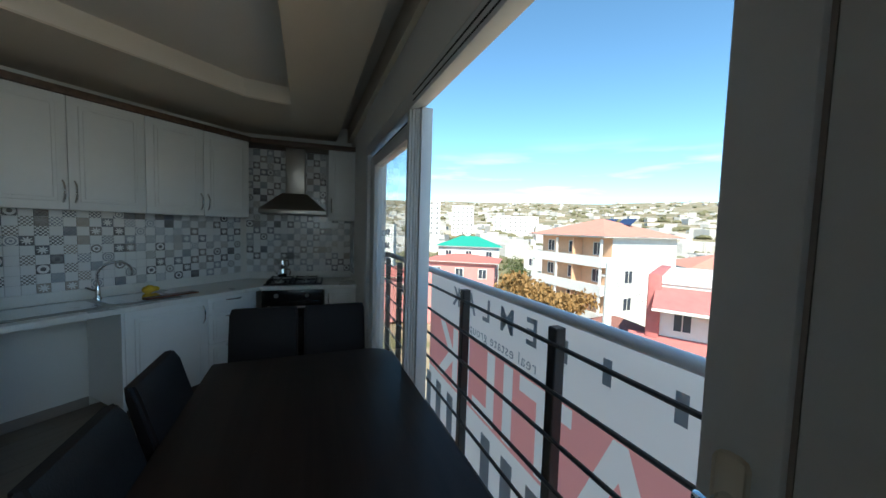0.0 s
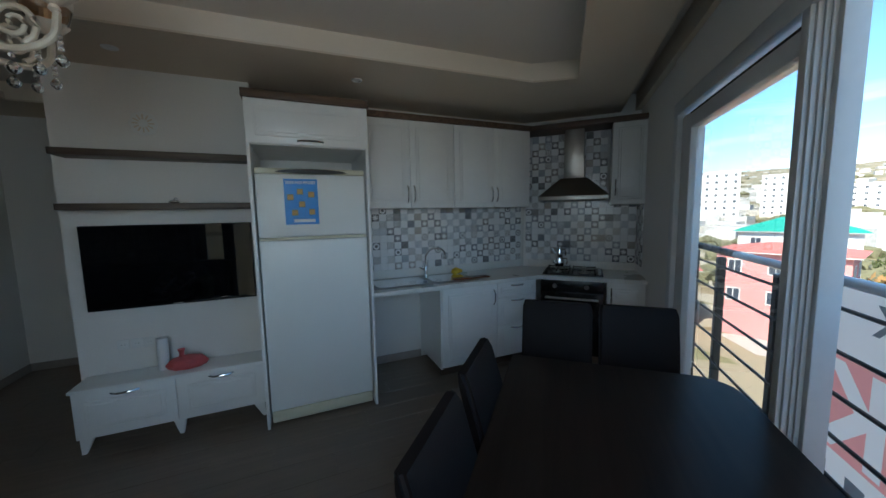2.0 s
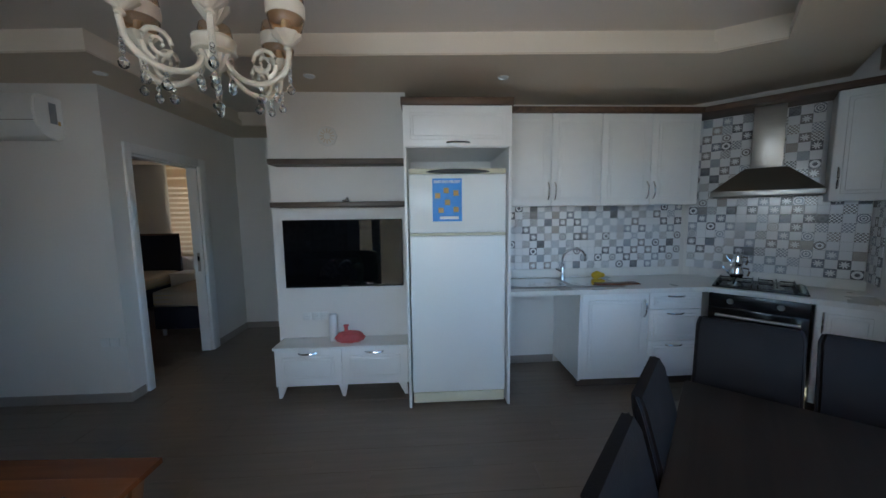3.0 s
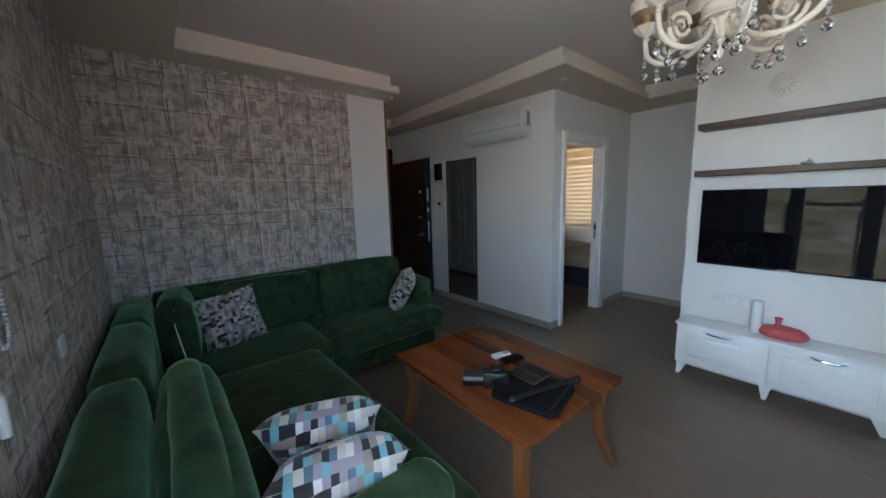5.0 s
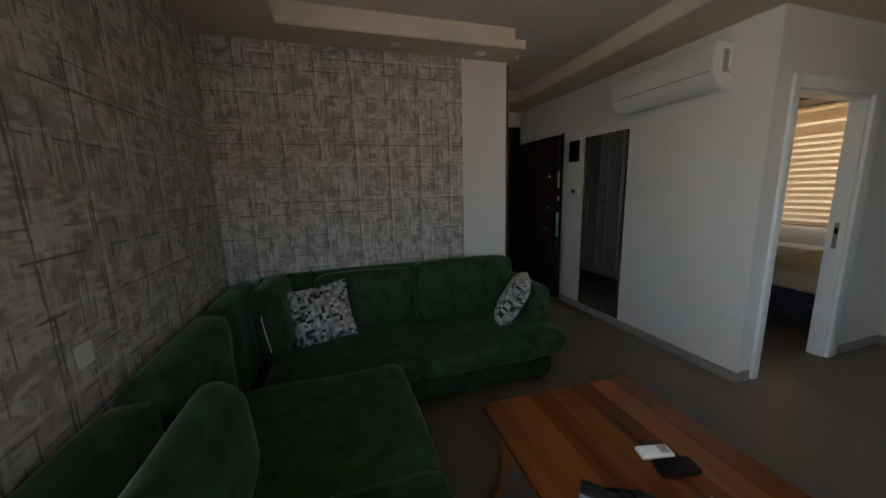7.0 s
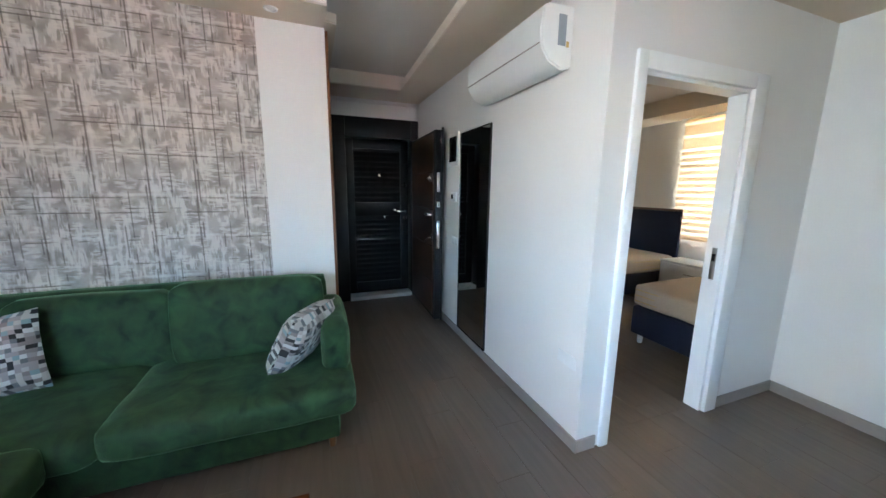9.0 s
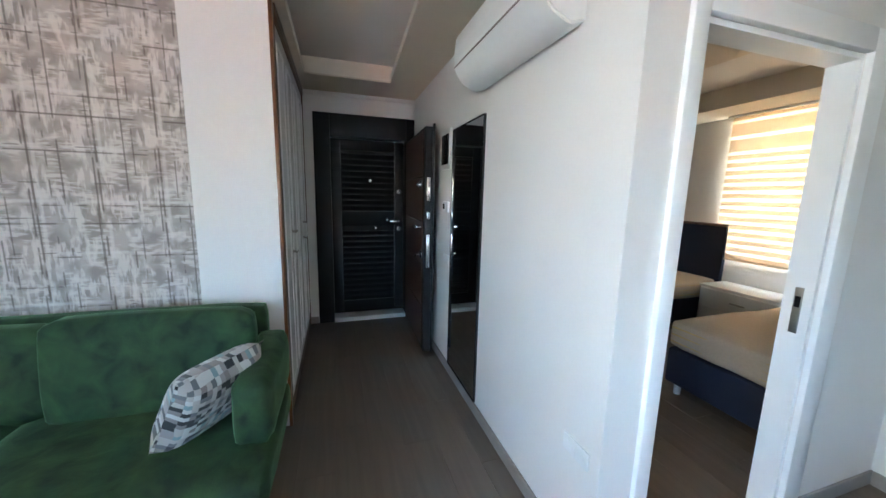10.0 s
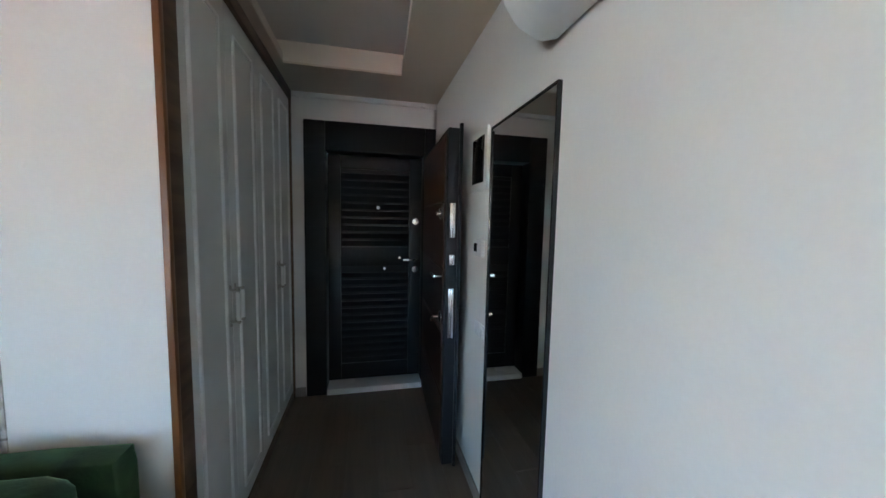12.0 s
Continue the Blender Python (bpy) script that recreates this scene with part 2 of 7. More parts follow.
def cushion_mat(name, size, palette):
    """Velour print of small squares in the given colours."""
    m, n, l, b = nodes_of(name)
    tc, sn, wn3 = n.new("ShaderNodeTexCoord"), n.new("ShaderNodeVectorMath"), n.new("ShaderNodeTexWhiteNoise")
    wob = n.new("ShaderNodeTexNoise")
    wob.inputs["Scale"].default_value = 6
    mixv = n.new("ShaderNodeVectorMath")
    mixv.operation = "MULTIPLY_ADD"
    mixv.inputs[1].default_value = (0.03, 0.03, 0)
    l.new(tc.outputs["Object"], wob.inputs["Vector"])
    l.new(wob.outputs["Color"], mixv.inputs[0])
    l.new(tc.outputs["Object"], mixv.inputs[2])
    sn.operation = "SNAP"
    sn.inputs[1].default_value = (size, size, 5.0)
    l.new(mixv.outputs["Vector"], sn.inputs[0])
    l.new(sn.outputs["Vector"], wn3.inputs["Vector"])
    ra = n.new("ShaderNodeValToRGB")
    ra.color_ramp.interpolation = "CONSTANT"
    el = ra.color_ramp.elements
    el[0].color, el[1].position, el[1].color = (*palette[0][1], 1), palette[1][0], (*palette[1][1], 1)
    for p, c in palette[2:]:
        el.new(p).color = (*c, 1)
    l.new(wn3.outputs["Value"], ra.inputs["Fac"])
    l.new(ra.outputs["Color"], b.inputs["Base Color"])
    b.inputs["Roughness"].default_value = 0.85
    b.inputs["Sheen Weight"].default_value = 0.3
    return m


def velvet_mat(name, dark, light):
    m, n, l, b = nodes_of(name)
    tc, a, c = n.new("ShaderNodeTexCoord"), n.new("ShaderNodeTexNoise"), n.new("ShaderNodeTexNoise")
    a.inputs["Scale"].default_value, a.inputs["Detail"].default_value, a.inputs["Distortion"].default_value = 9.5, 9.0, 0.5
    c.inputs["Scale"].default_value = 120
    ra = n.new("ShaderNodeValToRGB")
    ra.color_ramp.elements[0].position, ra.color_ramp.elements[1].position = 0.30, 0.76
    ra.color_ramp.elements[0].color, ra.color_ramp.elements[1].color = (*dark, 1), (*light, 1)
    for t in (a, c):
        l.new(tc.outputs["Object"], t.inputs["Vector"])
    l.new(a.outputs["Fac"], ra.inputs["Fac"])
    l.new(ra.outputs["Color"], b.inputs["Base Color"])
    b.inputs["Roughness"].default_value = 0.8
    b.inputs["Sheen Weight"].default_value, b.inputs["Sheen Roughness"].default_value = 0.6, 0.3
    b.inputs["Sheen Tint"].default_value = (0.45, 0.80, 0.45, 1)
    bp = n.new("ShaderNodeBump")
    bp.inputs["Strength"].default_value, bp.inputs["Distance"].default_value = 0.35, 0.003
    mixh = n.new("ShaderNodeMath")
    mixh.operation = "MULTIPLY_ADD"
    mixh.inputs[1].default_value = 3.0
    l.new(a.outputs["Fac"], mixh.inputs[0])
    l.new(c.outputs["Fac"], mixh.inputs[2])
    l.new(mixh.outputs["Value"], bp.inputs["Height"])
    l.new(bp.outputs["Normal"], b.inputs["Normal"])
    return m


M_WALL = mat("white_wall_paint", (0.77, 0.745, 0.71), 0.7, grain=90, vary=0.03, bump=0.08)
# warm ground bounce is mixed into the border, ceiling and cove colours
M_SOFFIT = mat("warm_lit_beige_paint", (0.68, 0.58, 0.46), 0.8, grain=90, vary=0.04, bump=0.06)
M_CEIL = mat("warm_lit_grey_paint", (0.735, 0.675, 0.615), 0.8, grain=90, vary=0.03, bump=0.05)
M_COVE = mat("warm_lit_cream_paint", (0.80, 0.71, 0.60), 0.75, grain=90, vary=0.03, bump=0.05)
M_PAPER = wallpaper_mat("woven_print_wallpaper")
M_PLANK = wood("taupe_wood_tile", (0.160, 0.121, 0.090), (0.198, 0.152, 0.114), 0.34, "Y", 1.3, 0.5, 0.03)
M_GROUT = mat("brown_grout", (0.150, 0.116, 0.088), 0.8)
M_BASE = mat("taupe_ceramic_skirting", (0.33, 0.29, 0.26), 0.4, vary=0.1)
M_LACQ = mat("white_lacquer", (0.83, 0.83, 0.815), 0.3, grain=14, vary=0.03, bump=0.03)
M_WARD = mat("grey_white_foil", (0.62, 0.615, 0.59), 0.35, grain=14, vary=0.04, bump=0.03)
M_CORN = wood("walnut_trim", (0.06, 0.035, 0.022), (0.16, 0.095, 0.06), 0.5, "X")
M_SHELF = wood("grey_walnut_shelf", (0.045, 0.032, 0.025), (0.13, 0.095, 0.07), 0.5, "X")
M_COUNTER = mat("white_stone_worktop", (0.76, 0.75, 0.72), 0.28, grain=60, vary=0.06, bump=0.02)
M_TILE, M_TILEPLAIN = tile_mat("patchwork_tile", True), tile_mat("white_glazed_tile", False)
M_JOINT = mat("white_tile_grout", (0.55, 0.55, 0.55), 0.9)
M_STEEL = mat("brushed_steel", (0.42, 0.40, 0.37), 0.38, 1.0, grain=12, vary=0.08, bump=0.05, stretch=(1, 1, 14))
M_CHROME = mat("polished_chrome", (0.75, 0.75, 0.76), 0.12, 1.0, vary=0.03, bump=0)
M_BLACK = mat("black_enamel", (0.012, 0.012, 0.013), 0.25, vary=0.2, bump=0.02)
M_OVENGLASS = mat("dark_oven_glass", (0.012, 0.010, 0.009), 0.08, vary=0.1, bump=0)
M_FRIDGE = mat("cream_white_enamel", (0.80, 0.82, 0.80), 0.3, grain=120, vary=0.02, bump=0.05)
M_FRIDGE_TRIM = mat("yellowed_cream_plastic", (0.68, 0.65, 0.50), 0.45, vary=0.05)
M_TV = mat("glossy_black_screen", (0.004, 0.004, 0.005), 0.04, vary=0.1, bump=0, spec=0.3)
tv_nodes = M_TV.node_tree
tv_nodes.links.remove(tv_nodes.nodes["Principled BSDF"].inputs["Roughness"].links[0])
tv_nodes.nodes["Principled BSDF"].inputs["Roughness"].default_value = 0.03
M_PLASTIC = mat("white_plastic", (0.76, 0.76, 0.74), 0.4, vary=0.03, bump=0.02)
M_PVC = mat("white_window_plastic", (0.66, 0.67, 0.68), 0.35, vary=0.04, bump=0.02)
M_GASKET = mat("black_rubber", (0.02, 0.02, 0.02), 0.7)
M_LEATHER = mat("black_leather", (0.011, 0.008, 0.008), 0.48, grain=220, vary=0.25, bump=0.5, coarse=6, spec=0.13)
M_TABLE = wood("dark_wenge_veneer", (0.012, 0.008, 0.006), (0.03, 0.019, 0.014), 0.30, "X", 0.8)
M_TABLE.node_tree.nodes["Principled BSDF"].inputs["Specular IOR Level"].default_value = 0.14
M_GREEN = velvet_mat("green_velvet", (0.005, 0.018, 0.005), (0.037, 0.092, 0.028))
M_CUSH = cushion_mat("turquoise_mosaic_velour", 0.0245, ((0, (0.022, 0.02, 0.026)), (0.24, (0.58, 0.54, 0.48)), (0.40, (0.18, 0.42, 0.47)), (0.52, (0.34, 0.30, 0.36)), (0.68, (0.30, 0.26, 0.22)), (0.8, (0.70, 0.69, 0.66)), (0.92, (0.10, 0.17, 0.23))))
M_CUSHGREY = cushion_mat("taupe_mosaic_velour", 0.0215, ((0, (0.020, 0.018, 0.018)), (0.22, (0.50, 0.45, 0.40)), (0.42, (0.26, 0.22, 0.20)), (0.56, (0.36, 0.31, 0.29)), (0.70, (0.62, 0.60, 0.56)), (0.84, (0.16, 0.16, 0.16)), (0.94, (0.24, 0.33, 0.34))))
M_OAK = wood("orange_walnut", (0.066, 0.018, 0.005), (0.215, 0.060, 0.0155), 0.24, "Y", 0.5, 1.7)
M_OAKLEG = wood("light_walnut_leg", (0.13, 0.045, 0.014), (0.25, 0.10, 0.034), 0.32, "Z", 0.8)
M_DOORDARK = mat("anthracite_door_steel", (0.013, 0.013, 0.015), 0.42, grain=70, vary=0.15, bump=0.12, spec=0.3)
M_DOORWOOD = wood("reddish_dark_door_veneer", (0.022, 0.009, 0.005), (0.075, 0.03, 0.016), 0.35, "Y", 0.6)
M_CLOTH = mat("black_cloth", (0.008, 0.008, 0.010), 0.85, grain=200, vary=0.2, bump=0.3, spec=0.15)
M_NAVY = mat("navy_fabric", (0.010, 0.014, 0.035), 0.8, grain=200, vary=0.2, bump=0.3)
M_MATTRESS = mat("quilted_beige_ticking", (0.46, 0.38, 0.295), 0.85, grain=60, vary=0.1, bump=0.3)
M_MIRROR = mirror_mat("mirror_glass")
M_GLASS = clear_glass("window_glass", (0.97, 0.99, 1.0))
M_CRYSTAL = clear_glass("crystal", (0.97, 0.97, 0.98), 0.0, 1.5)
M_CREAMGOLD = mat("cream_lacquered_metal", (0.70, 0.62, 0.50), 0.3, vary=0.08)
M_AMBER = clear_glass("amber_glass", (1.0, 0.80, 0.60), 0.12)
M_SHADE = mat("ivory_shade_fabric", (0.78, 0.70, 0.58), 0.8, vary=0.05)
M_RAIL = mat("dark_painted_steel", (0.035, 0.035, 0.038), 0.4, grain=80, vary=0.2, bump=0.1)
M_RAILTOP = mat("white_tube", (0.74, 0.78, 0.84), 0.3, 0.0, vary=0.04)
M_RED = mat("pinkish_red_pouch", (0.55, 0.10, 0.10), 0.5, vary=0.2, bump=0.4)
M_PAPERROLL = mat("white_tissue", (0.78, 0.78, 0.78), 0.9, vary=0.04, bump=0.3)
M_YELLOW = mat("yellow_sponge", (0.70, 0.46, 0.04), 0.9, vary=0.12, bump=0.8)
M_BLUE = mat("bright_blue_sticker", (0.016, 0.25, 0.70), 0.35, vary=0.12, coarse=9)
M_TAN = mat("tan_print", (0.52, 0.36, 0.12), 0.5, vary=0.2)
M_WHITEINK = mat("white_ink", (0.82, 0.84, 0.86), 0.5, vary=0.02, bump=0)
M_GREYINK = mat("grey_ink", (0.27, 0.30, 0.33), 0.6, vary=0.1, bump=0)
M_CONCRETE = mat("pale_concrete", (0.42, 0.41, 0.40), 0.85, grain=20, vary=0.12, bump=0.3)

# ---- building blocks ----
def box(bm, x0, x1, y0, y1, z0, z1, bevel=0.0, seg=2):
    r = bmesh.ops.create_cube(bm, size=1.0, matrix=Matrix.Translation(((x0 + x1) / 2, (y0 + y1) / 2, (z0 + z1) / 2)) @ Matrix.Diagonal((abs(x1 - x0), abs(y1 - y0), abs(z1 - z0), 1)))
    if bevel:
        edges = {e for v in r["verts"] for e in v.link_edges}
        bmesh.ops.bevel(bm, geom=list(edges), offset=bevel, segments=seg, affect="EDGES", profile=0.5)


def cyl(bm, p, q, r0, r1=None, n=16):
    p, q = Vector(p), Vector(q)
    d = q - p
    m = Matrix.Translation((p + q) / 2) @ d.to_track_quat("Z", "Y").to_matrix().to_4x4()
    bmesh.ops.create_cone(bm, cap_ends=True, segments=n, radius1=r0, radius2=r0 if r1 is None else r1, depth=d.length, matrix=m)


def ball(bm, c, r, sx=1, sy=1, sz=1, u=14, v=9):
    bmesh.ops.create_uvsphere(bm, u_segments=u, v_segments=v, radius=r, matrix=Matrix.Translation(c) @ Matrix.Diagonal((sx, sy, sz, 1)))


def prism(bm, pts, z0, z1):
    """An upright slab over a plan outline."""
    lo = [bm.verts.new((x, y, z0)) for x, y in pts]
    hi = [bm.verts.new((x, y, z1)) for x, y in pts]
    k = len(pts)
    bm.faces.new(list(reversed(lo)))
    bm.faces.new(hi)
    for i in range(k):
        bm.faces.new((lo[i], lo[(i + 1) % k], hi[(i + 1) % k], hi[i]))
    bmesh.ops.recalc_face_normals(bm, faces=bm.faces[:])


def lathe(bm, prof, n=24, m=Matrix()):
    """Turns a profile of (radius, height) round the upright axis."""
    rows = []
    for r, z in prof:
        rows.append([bm.verts.new(m @ Vector((max(r, 1e-4) * math.cos(2 * math.pi * i / n), max(r, 1e-4) * math.sin(2 * math.pi * i / n), z))) for i in range(n)])
    for a, b in zip(rows, rows[1:]):
        for i in range(n):
            bm.faces.new((a[i], a[(i + 1) % n], b[(i + 1) % n], b[i]))
    bm.faces.new(list(reversed(rows[0])))
    bm.faces.new(rows[-1])


def tube(bm, pts, r, n=8, r_end=None):
    """A round bar along a polyline."""
    pts = [Vector(p) for p in pts]
    rows = []
    for i, p in enumerate(pts):
        d = (pts[min(i + 1, len(pts) - 1)] - pts[max(i - 1, 0)]).normalized()
        side = d.cross(Vector((0, 0, 1)))
        side = side.normalized() if side.length > 1e-3 else Vector((1, 0, 0))
        up = side.cross(d)
        rr = r if r_end is None else r + (r_end - r) * i / (len(pts) - 1)
        rows.append([bm.verts.new(p + rr * (math.cos(2 * math.pi * k / n) * side + math.sin(2 * math.pi * k / n) * up)) for k in range(n)])
    for a, b in zip(rows, rows[1:]):
        for k in range(n):
            bm.faces.new((a[k], a[(k + 1) % n], b[(k + 1) % n], b[k]))
    bm.faces.new(rows[0])
    bm.faces.new(list(reversed(rows[-1])))
    bmesh.ops.recalc_face_normals(bm, faces=bm.faces[:])


def mesh_of(name, bm, material, smooth=False):
    me = bpy.data.meshes.new(name)
    bm.to_mesh(me)
    bm.free()
    if material:
        me.materials.append(material)
    if smooth:
        me.polygons.foreach_set("use_smooth", [True] * len(me.polygons))
        me.set_sharp_from_angle(angle=radians(40))
    return me


def part(name, bm, material, parent, label="", at=None, smooth=True):
    """One mesh object under a thing or under a part."""
    ob = new(name, mesh_of(name, bm, material, smooth))
    ob.parent = parent
    if at is not None:
        ob.matrix_basis = at
    return tagged(ob, label) if label else ob


def thing(name, label, category, at, group="", kind=""):
    """An Empty at the base of a thing; its parts follow in the thing's own axes."""
    ob = new(name)
    ob.empty_display_size = 0.1
    ob.matrix_basis = at
    return tagged(ob, label, category, group, kind)


def B(*boxes, bevel=0.0, seg=2):
    bm = bmesh.new()
    for b in boxes:
        box(bm, *b, bevel=bevel, seg=seg)
    return bm


def solid(name, bm, material, label, category, kind="structure", at=None, smooth=False, group=""):
    ob = new(name, mesh_of(name, bm, material, smooth))
    if at is not None:
        ob.matrix_basis = at
    return tagged(ob, label, category, group, kind)


# ---- plan ----
FLOOR, SOFFIT, TOP = 0.0, 2.57, 2.74
A_WIN, A_HOOD = -42.53, 43.5
WIN = pose(0, 0, 0, 0, 0, A_WIN)                  # x to the right along the window wall, y outwards
C_WALL = 0.90                                       # inner face of the window wall
HOOD = pose(-2.99, 2.68, 0, 0, 0, A_HOOD)          # x along the cooker run, y into the wall


def win_xy(x, y):
    p = WIN @ Vector((x, y, 0))
    return (p.x, p.y)


def hood_xy(x, y):
    p = HOOD @ Vector((x, y, 0))
    return (p.x, p.y)


X_LEFT, Y_BACK, X_AC, Y_BED, X_NICHE, Y_ENTRY, X_KIT = 0.45, -3.55, -3.13, -2.21, -5.0, -5.38, -3.60
W1, W2, W3, W4, W5 = -3.32, -3.05, -1.95, -1.845, -0.388      # along the window wall: frame, pane, mullion, open door
Y_CASE0, Y_CASE1 = -1.22, 0.62                               # window in the wall beside the sofa

# walls
solid("wall_window_pier", B((-4.85, W1 - 0.02, C_WALL + 0.02, C_WALL + 0.2, 0, 2.75)), M_WALL, "white plastered pier between kitchen and balcony window", "wall", at=WIN)
solid("wall_window_head", B((W1 - 0.02, 0.35, C_WALL, C_WALL + 0.09, 2.27, 2.75)), M_WALL, "plastered band above the balcony window", "wall", at=WIN)
bm = bmesh.new()
hx = 1.1
prism(bm, [hood_xy(-0.42, 0.6), hood_xy(hx, 0.6), hood_xy(hx, 0.78), hood_xy(-0.5, 0.78)], 0, 2.75)
solid("wall_cooker", bm, M_WALL, "white angled wall behind the cooker", "wall")
solid("wall_kitchen", B((X_KIT - 0.15, X_KIT, -1.03, 2.98, 0, 2.75)), M_WALL, "white wall behind sink and refrigerator", "wall")
solid("wall_television", B((X_KIT, -3.285, -1.03, 0.135, 0, 2.75)), M_WALL, "white projecting wall behind the television", "wall")
solid("wall_niche", B((X_NICHE - 0.12, X_NICHE, Y_BED - 0.1, 0.6, 0, 2.75)), M_WALL, "plain white wall at the end of the niche", "wall")
solid("wall_niche_end", B((X_NICHE, X_KIT - 0.15, 0.4, 0.5, 0, 2.75)), M_WALL, "plain white wall closing the niche", "wall")
D0, D1, DH = -4.225, -3.355, 2.10
solid("wall_bedroom_door", B((X_NICHE - 0.12, D0, Y_BED - 0.1, Y_BED, 0, 2.75), (D1, X_AC, Y_BED - 0.1, Y_BED, 0, 2.75), (D0, D1, Y_BED - 0.1, Y_BED, DH, 2.75)), M_WALL, "white wall with the bedroom doorway", "wall")
solid("wall_air_conditioner", B((X_AC - 0.12, X_AC, -5.7, Y_BED - 0.1, 0, 2.75)), M_WALL, "long white hall wall under the air conditioner", "wall")
EH = 2.36
solid("wall_entrance", B((-3.2, -3.105, Y_ENTRY - 0.2, Y_ENTRY, 0, 2.75), (-2.024, -1.2, Y_ENTRY - 0.2, Y_ENTRY, 0, 2.75), (-3.2, -2.024, Y_ENTRY - 0.2, Y_ENTRY, EH, 2.75)), M_WALL, "white wall round the entrance door", "wall")
solid("wall_sofa", B((-1.915, X_LEFT + 0.2, Y_BACK - 0.12, Y_BACK, 0, 2.75)), M_WALL, "white wall behind the sofa", "wall")
solid("wallpaper_sofa", B((-1.488, X_LEFT - 0.004, Y_BACK, Y_BACK + 0.004, 0, SOFFIT)), M_PAPER, "taupe wallpaper with a woven stroke print", "wallpaper")
solid("wall_left", B((X_LEFT, X_LEFT + 0.2, Y_BACK, Y_CASE0, 0, 2.75), (X_LEFT, X_LEFT + 0.2, Y_CASE0, Y_CASE1, 2.27, 2.75), (X_LEFT, X_LEFT + 0.2, Y_CASE1, 0.80, 0, 2.75)), M_WALL, "wall beside the sofa with a window opening", "wall")
solid("wallpaper_left", B((X_LEFT - 0.004, X_LEFT, Y_BACK + 0.004, Y_CASE0, 0, SOFFIT)), M_PAPER, "taupe wallpaper with a woven stroke print", "wallpaper")
solid("wall_closet_end", B((-1.32, -1.2, Y_ENTRY, Y_BACK - 0.12, 0, 2.75)), M_WALL, "plain wall behind the wardrobe", "wall")

# ceiling: high field, cream cove step and beige lowered border
RECESS = [(-2.60, -1.79), (-4.40, -1.79), (-4.40, -1.15), (-2.66, -1.15), (-2.52, 2.22), (-2.33, 2.50), (-0.1, 0.45), (-0.1, -3.26), (-1.92, -3.24), (-1.92, -3.45), (-1.99, -3.47), (-1.99, -4.84), (-2.77, -4.84), (-2.70, -3.2)]
OUTER = [(-5.12, -5.58), (0.65, -5.58), (0.65, 0.85), win_xy(0.35, C_WALL - 0.17), win_xy(-4.72, C_WALL - 0.17), hood_xy(0.70, 0.7), hood_xy(-0.5, 0.78), (-3.75, 3.0), (-5.12, 0.6)]


def offset(poly, d):
    out, k = [], len(poly)
    for i in range(k):
        a, b, c = Vector(poly[i - 1]), Vector(poly[i]), Vector(poly[(i + 1) % k])
        n1, n2 = Vector((b.y - a.y, a.x - b.x)).normalized(), Vector((c.y - b.y, b.x - c.x)).normalized()
        m = (n1 + n2).normalized()
        out.append(tuple(b + m * (d / max(0.35, m.dot(n1)))))
    return out


def ring(bm, outer, inner, z0, z1):
    """A slab with a hole."""
    for z in (z0, z1):
        loops = []
        for poly in (outer, inner):
            vs = [bm.verts.new((x, y, z)) for x, y in poly]
            loops += [bm.edges.new((vs[i], vs[(i + 1) % len(vs)])) for i in range(len(vs))]
        bmesh.ops.triangle_fill(bm, edges=loops, use_beauty=True)
    for poly in (outer, inner):
        for i in range(len(poly)):
            (xa, ya), (xb, yb) = poly[i], poly[(i + 1) % len(poly)]
            bm.faces.new([bm.verts.new(v) for v in ((xa, ya, z0), (xb, yb, z0), (xb, yb, z1), (xa, ya, z1))])
    bmesh.ops.remove_doubles(bm, verts=bm.verts[:], dist=1e-5)
    bmesh.ops.recalc_face_normals(bm, faces=bm.faces[:])


bm = bmesh.new()
ring(bm, OUTER, RECESS, SOFFIT, SOFFIT + 0.012)
solid("ceiling_border", bm, M_SOFFIT, "beige lowered plasterboard border of the ceiling", "ceiling")
bm = bmesh.new()
ring(bm, offset(RECESS, -0.13), RECESS, SOFFIT + 0.013, SOFFIT + 0.065)
solid("ceiling_cove_lip", bm, M_COVE, "cream plasterboard lip of the ceiling cove", "ceiling")
bm = bmesh.new()
ring(bm, offset(RECESS, -0.12), offset(RECESS, -0.06), SOFFIT + 0.066, TOP)
solid("ceiling_cove_step", bm, M_COVE, "cream upper step of the ceiling cove", "ceiling")
bm = bmesh.new()
prism(bm, [(-5.1, -5.6), (0.66, -5.6), (0.66, 0.80), win_xy(0.35, C_WALL + 0.2), win_xy(-4.85, C_WALL + 0.2), hood_xy(1.0, 0.78), (-3.75, 3.05), (-5.1, 0.6)], TOP, TOP + 0.15)
solid("ceiling", bm, M_CEIL, "pale grey ceiling field", "ceiling")
bm = bmesh.new()
prism(bm, [win_xy(0.35, C_WALL), win_xy(0.35, C_WALL - 0.035), win_xy(-4.72, C_WALL - 0.035), win_xy(-4.72, C_WALL + 0.02)], SOFFIT, TOP)
solid("ceiling_curtain_strip", bm, M_SOFFIT, "narrow plaster strip of the curtain groove", "ceiling")

# floor
ROOM = [(-5.12, -2.3), (-3.2, -2.3), (-3.2, -5.45), (-1.2, -5.45), (-1.2, -3.6), (0.5, -3.6), (0.5, 0.85), win_xy(-4.2, C_WALL + 0.02), (-3.65, 3.0), (-3.65, 0.5), (-5.12, 0.5)]
bm = bmesh.new()
prism(bm, ROOM, -0.2, -0.0018)
solid("floor", bm, M_GROUT, "taupe wood-look floor tiles in long planks", "floor")

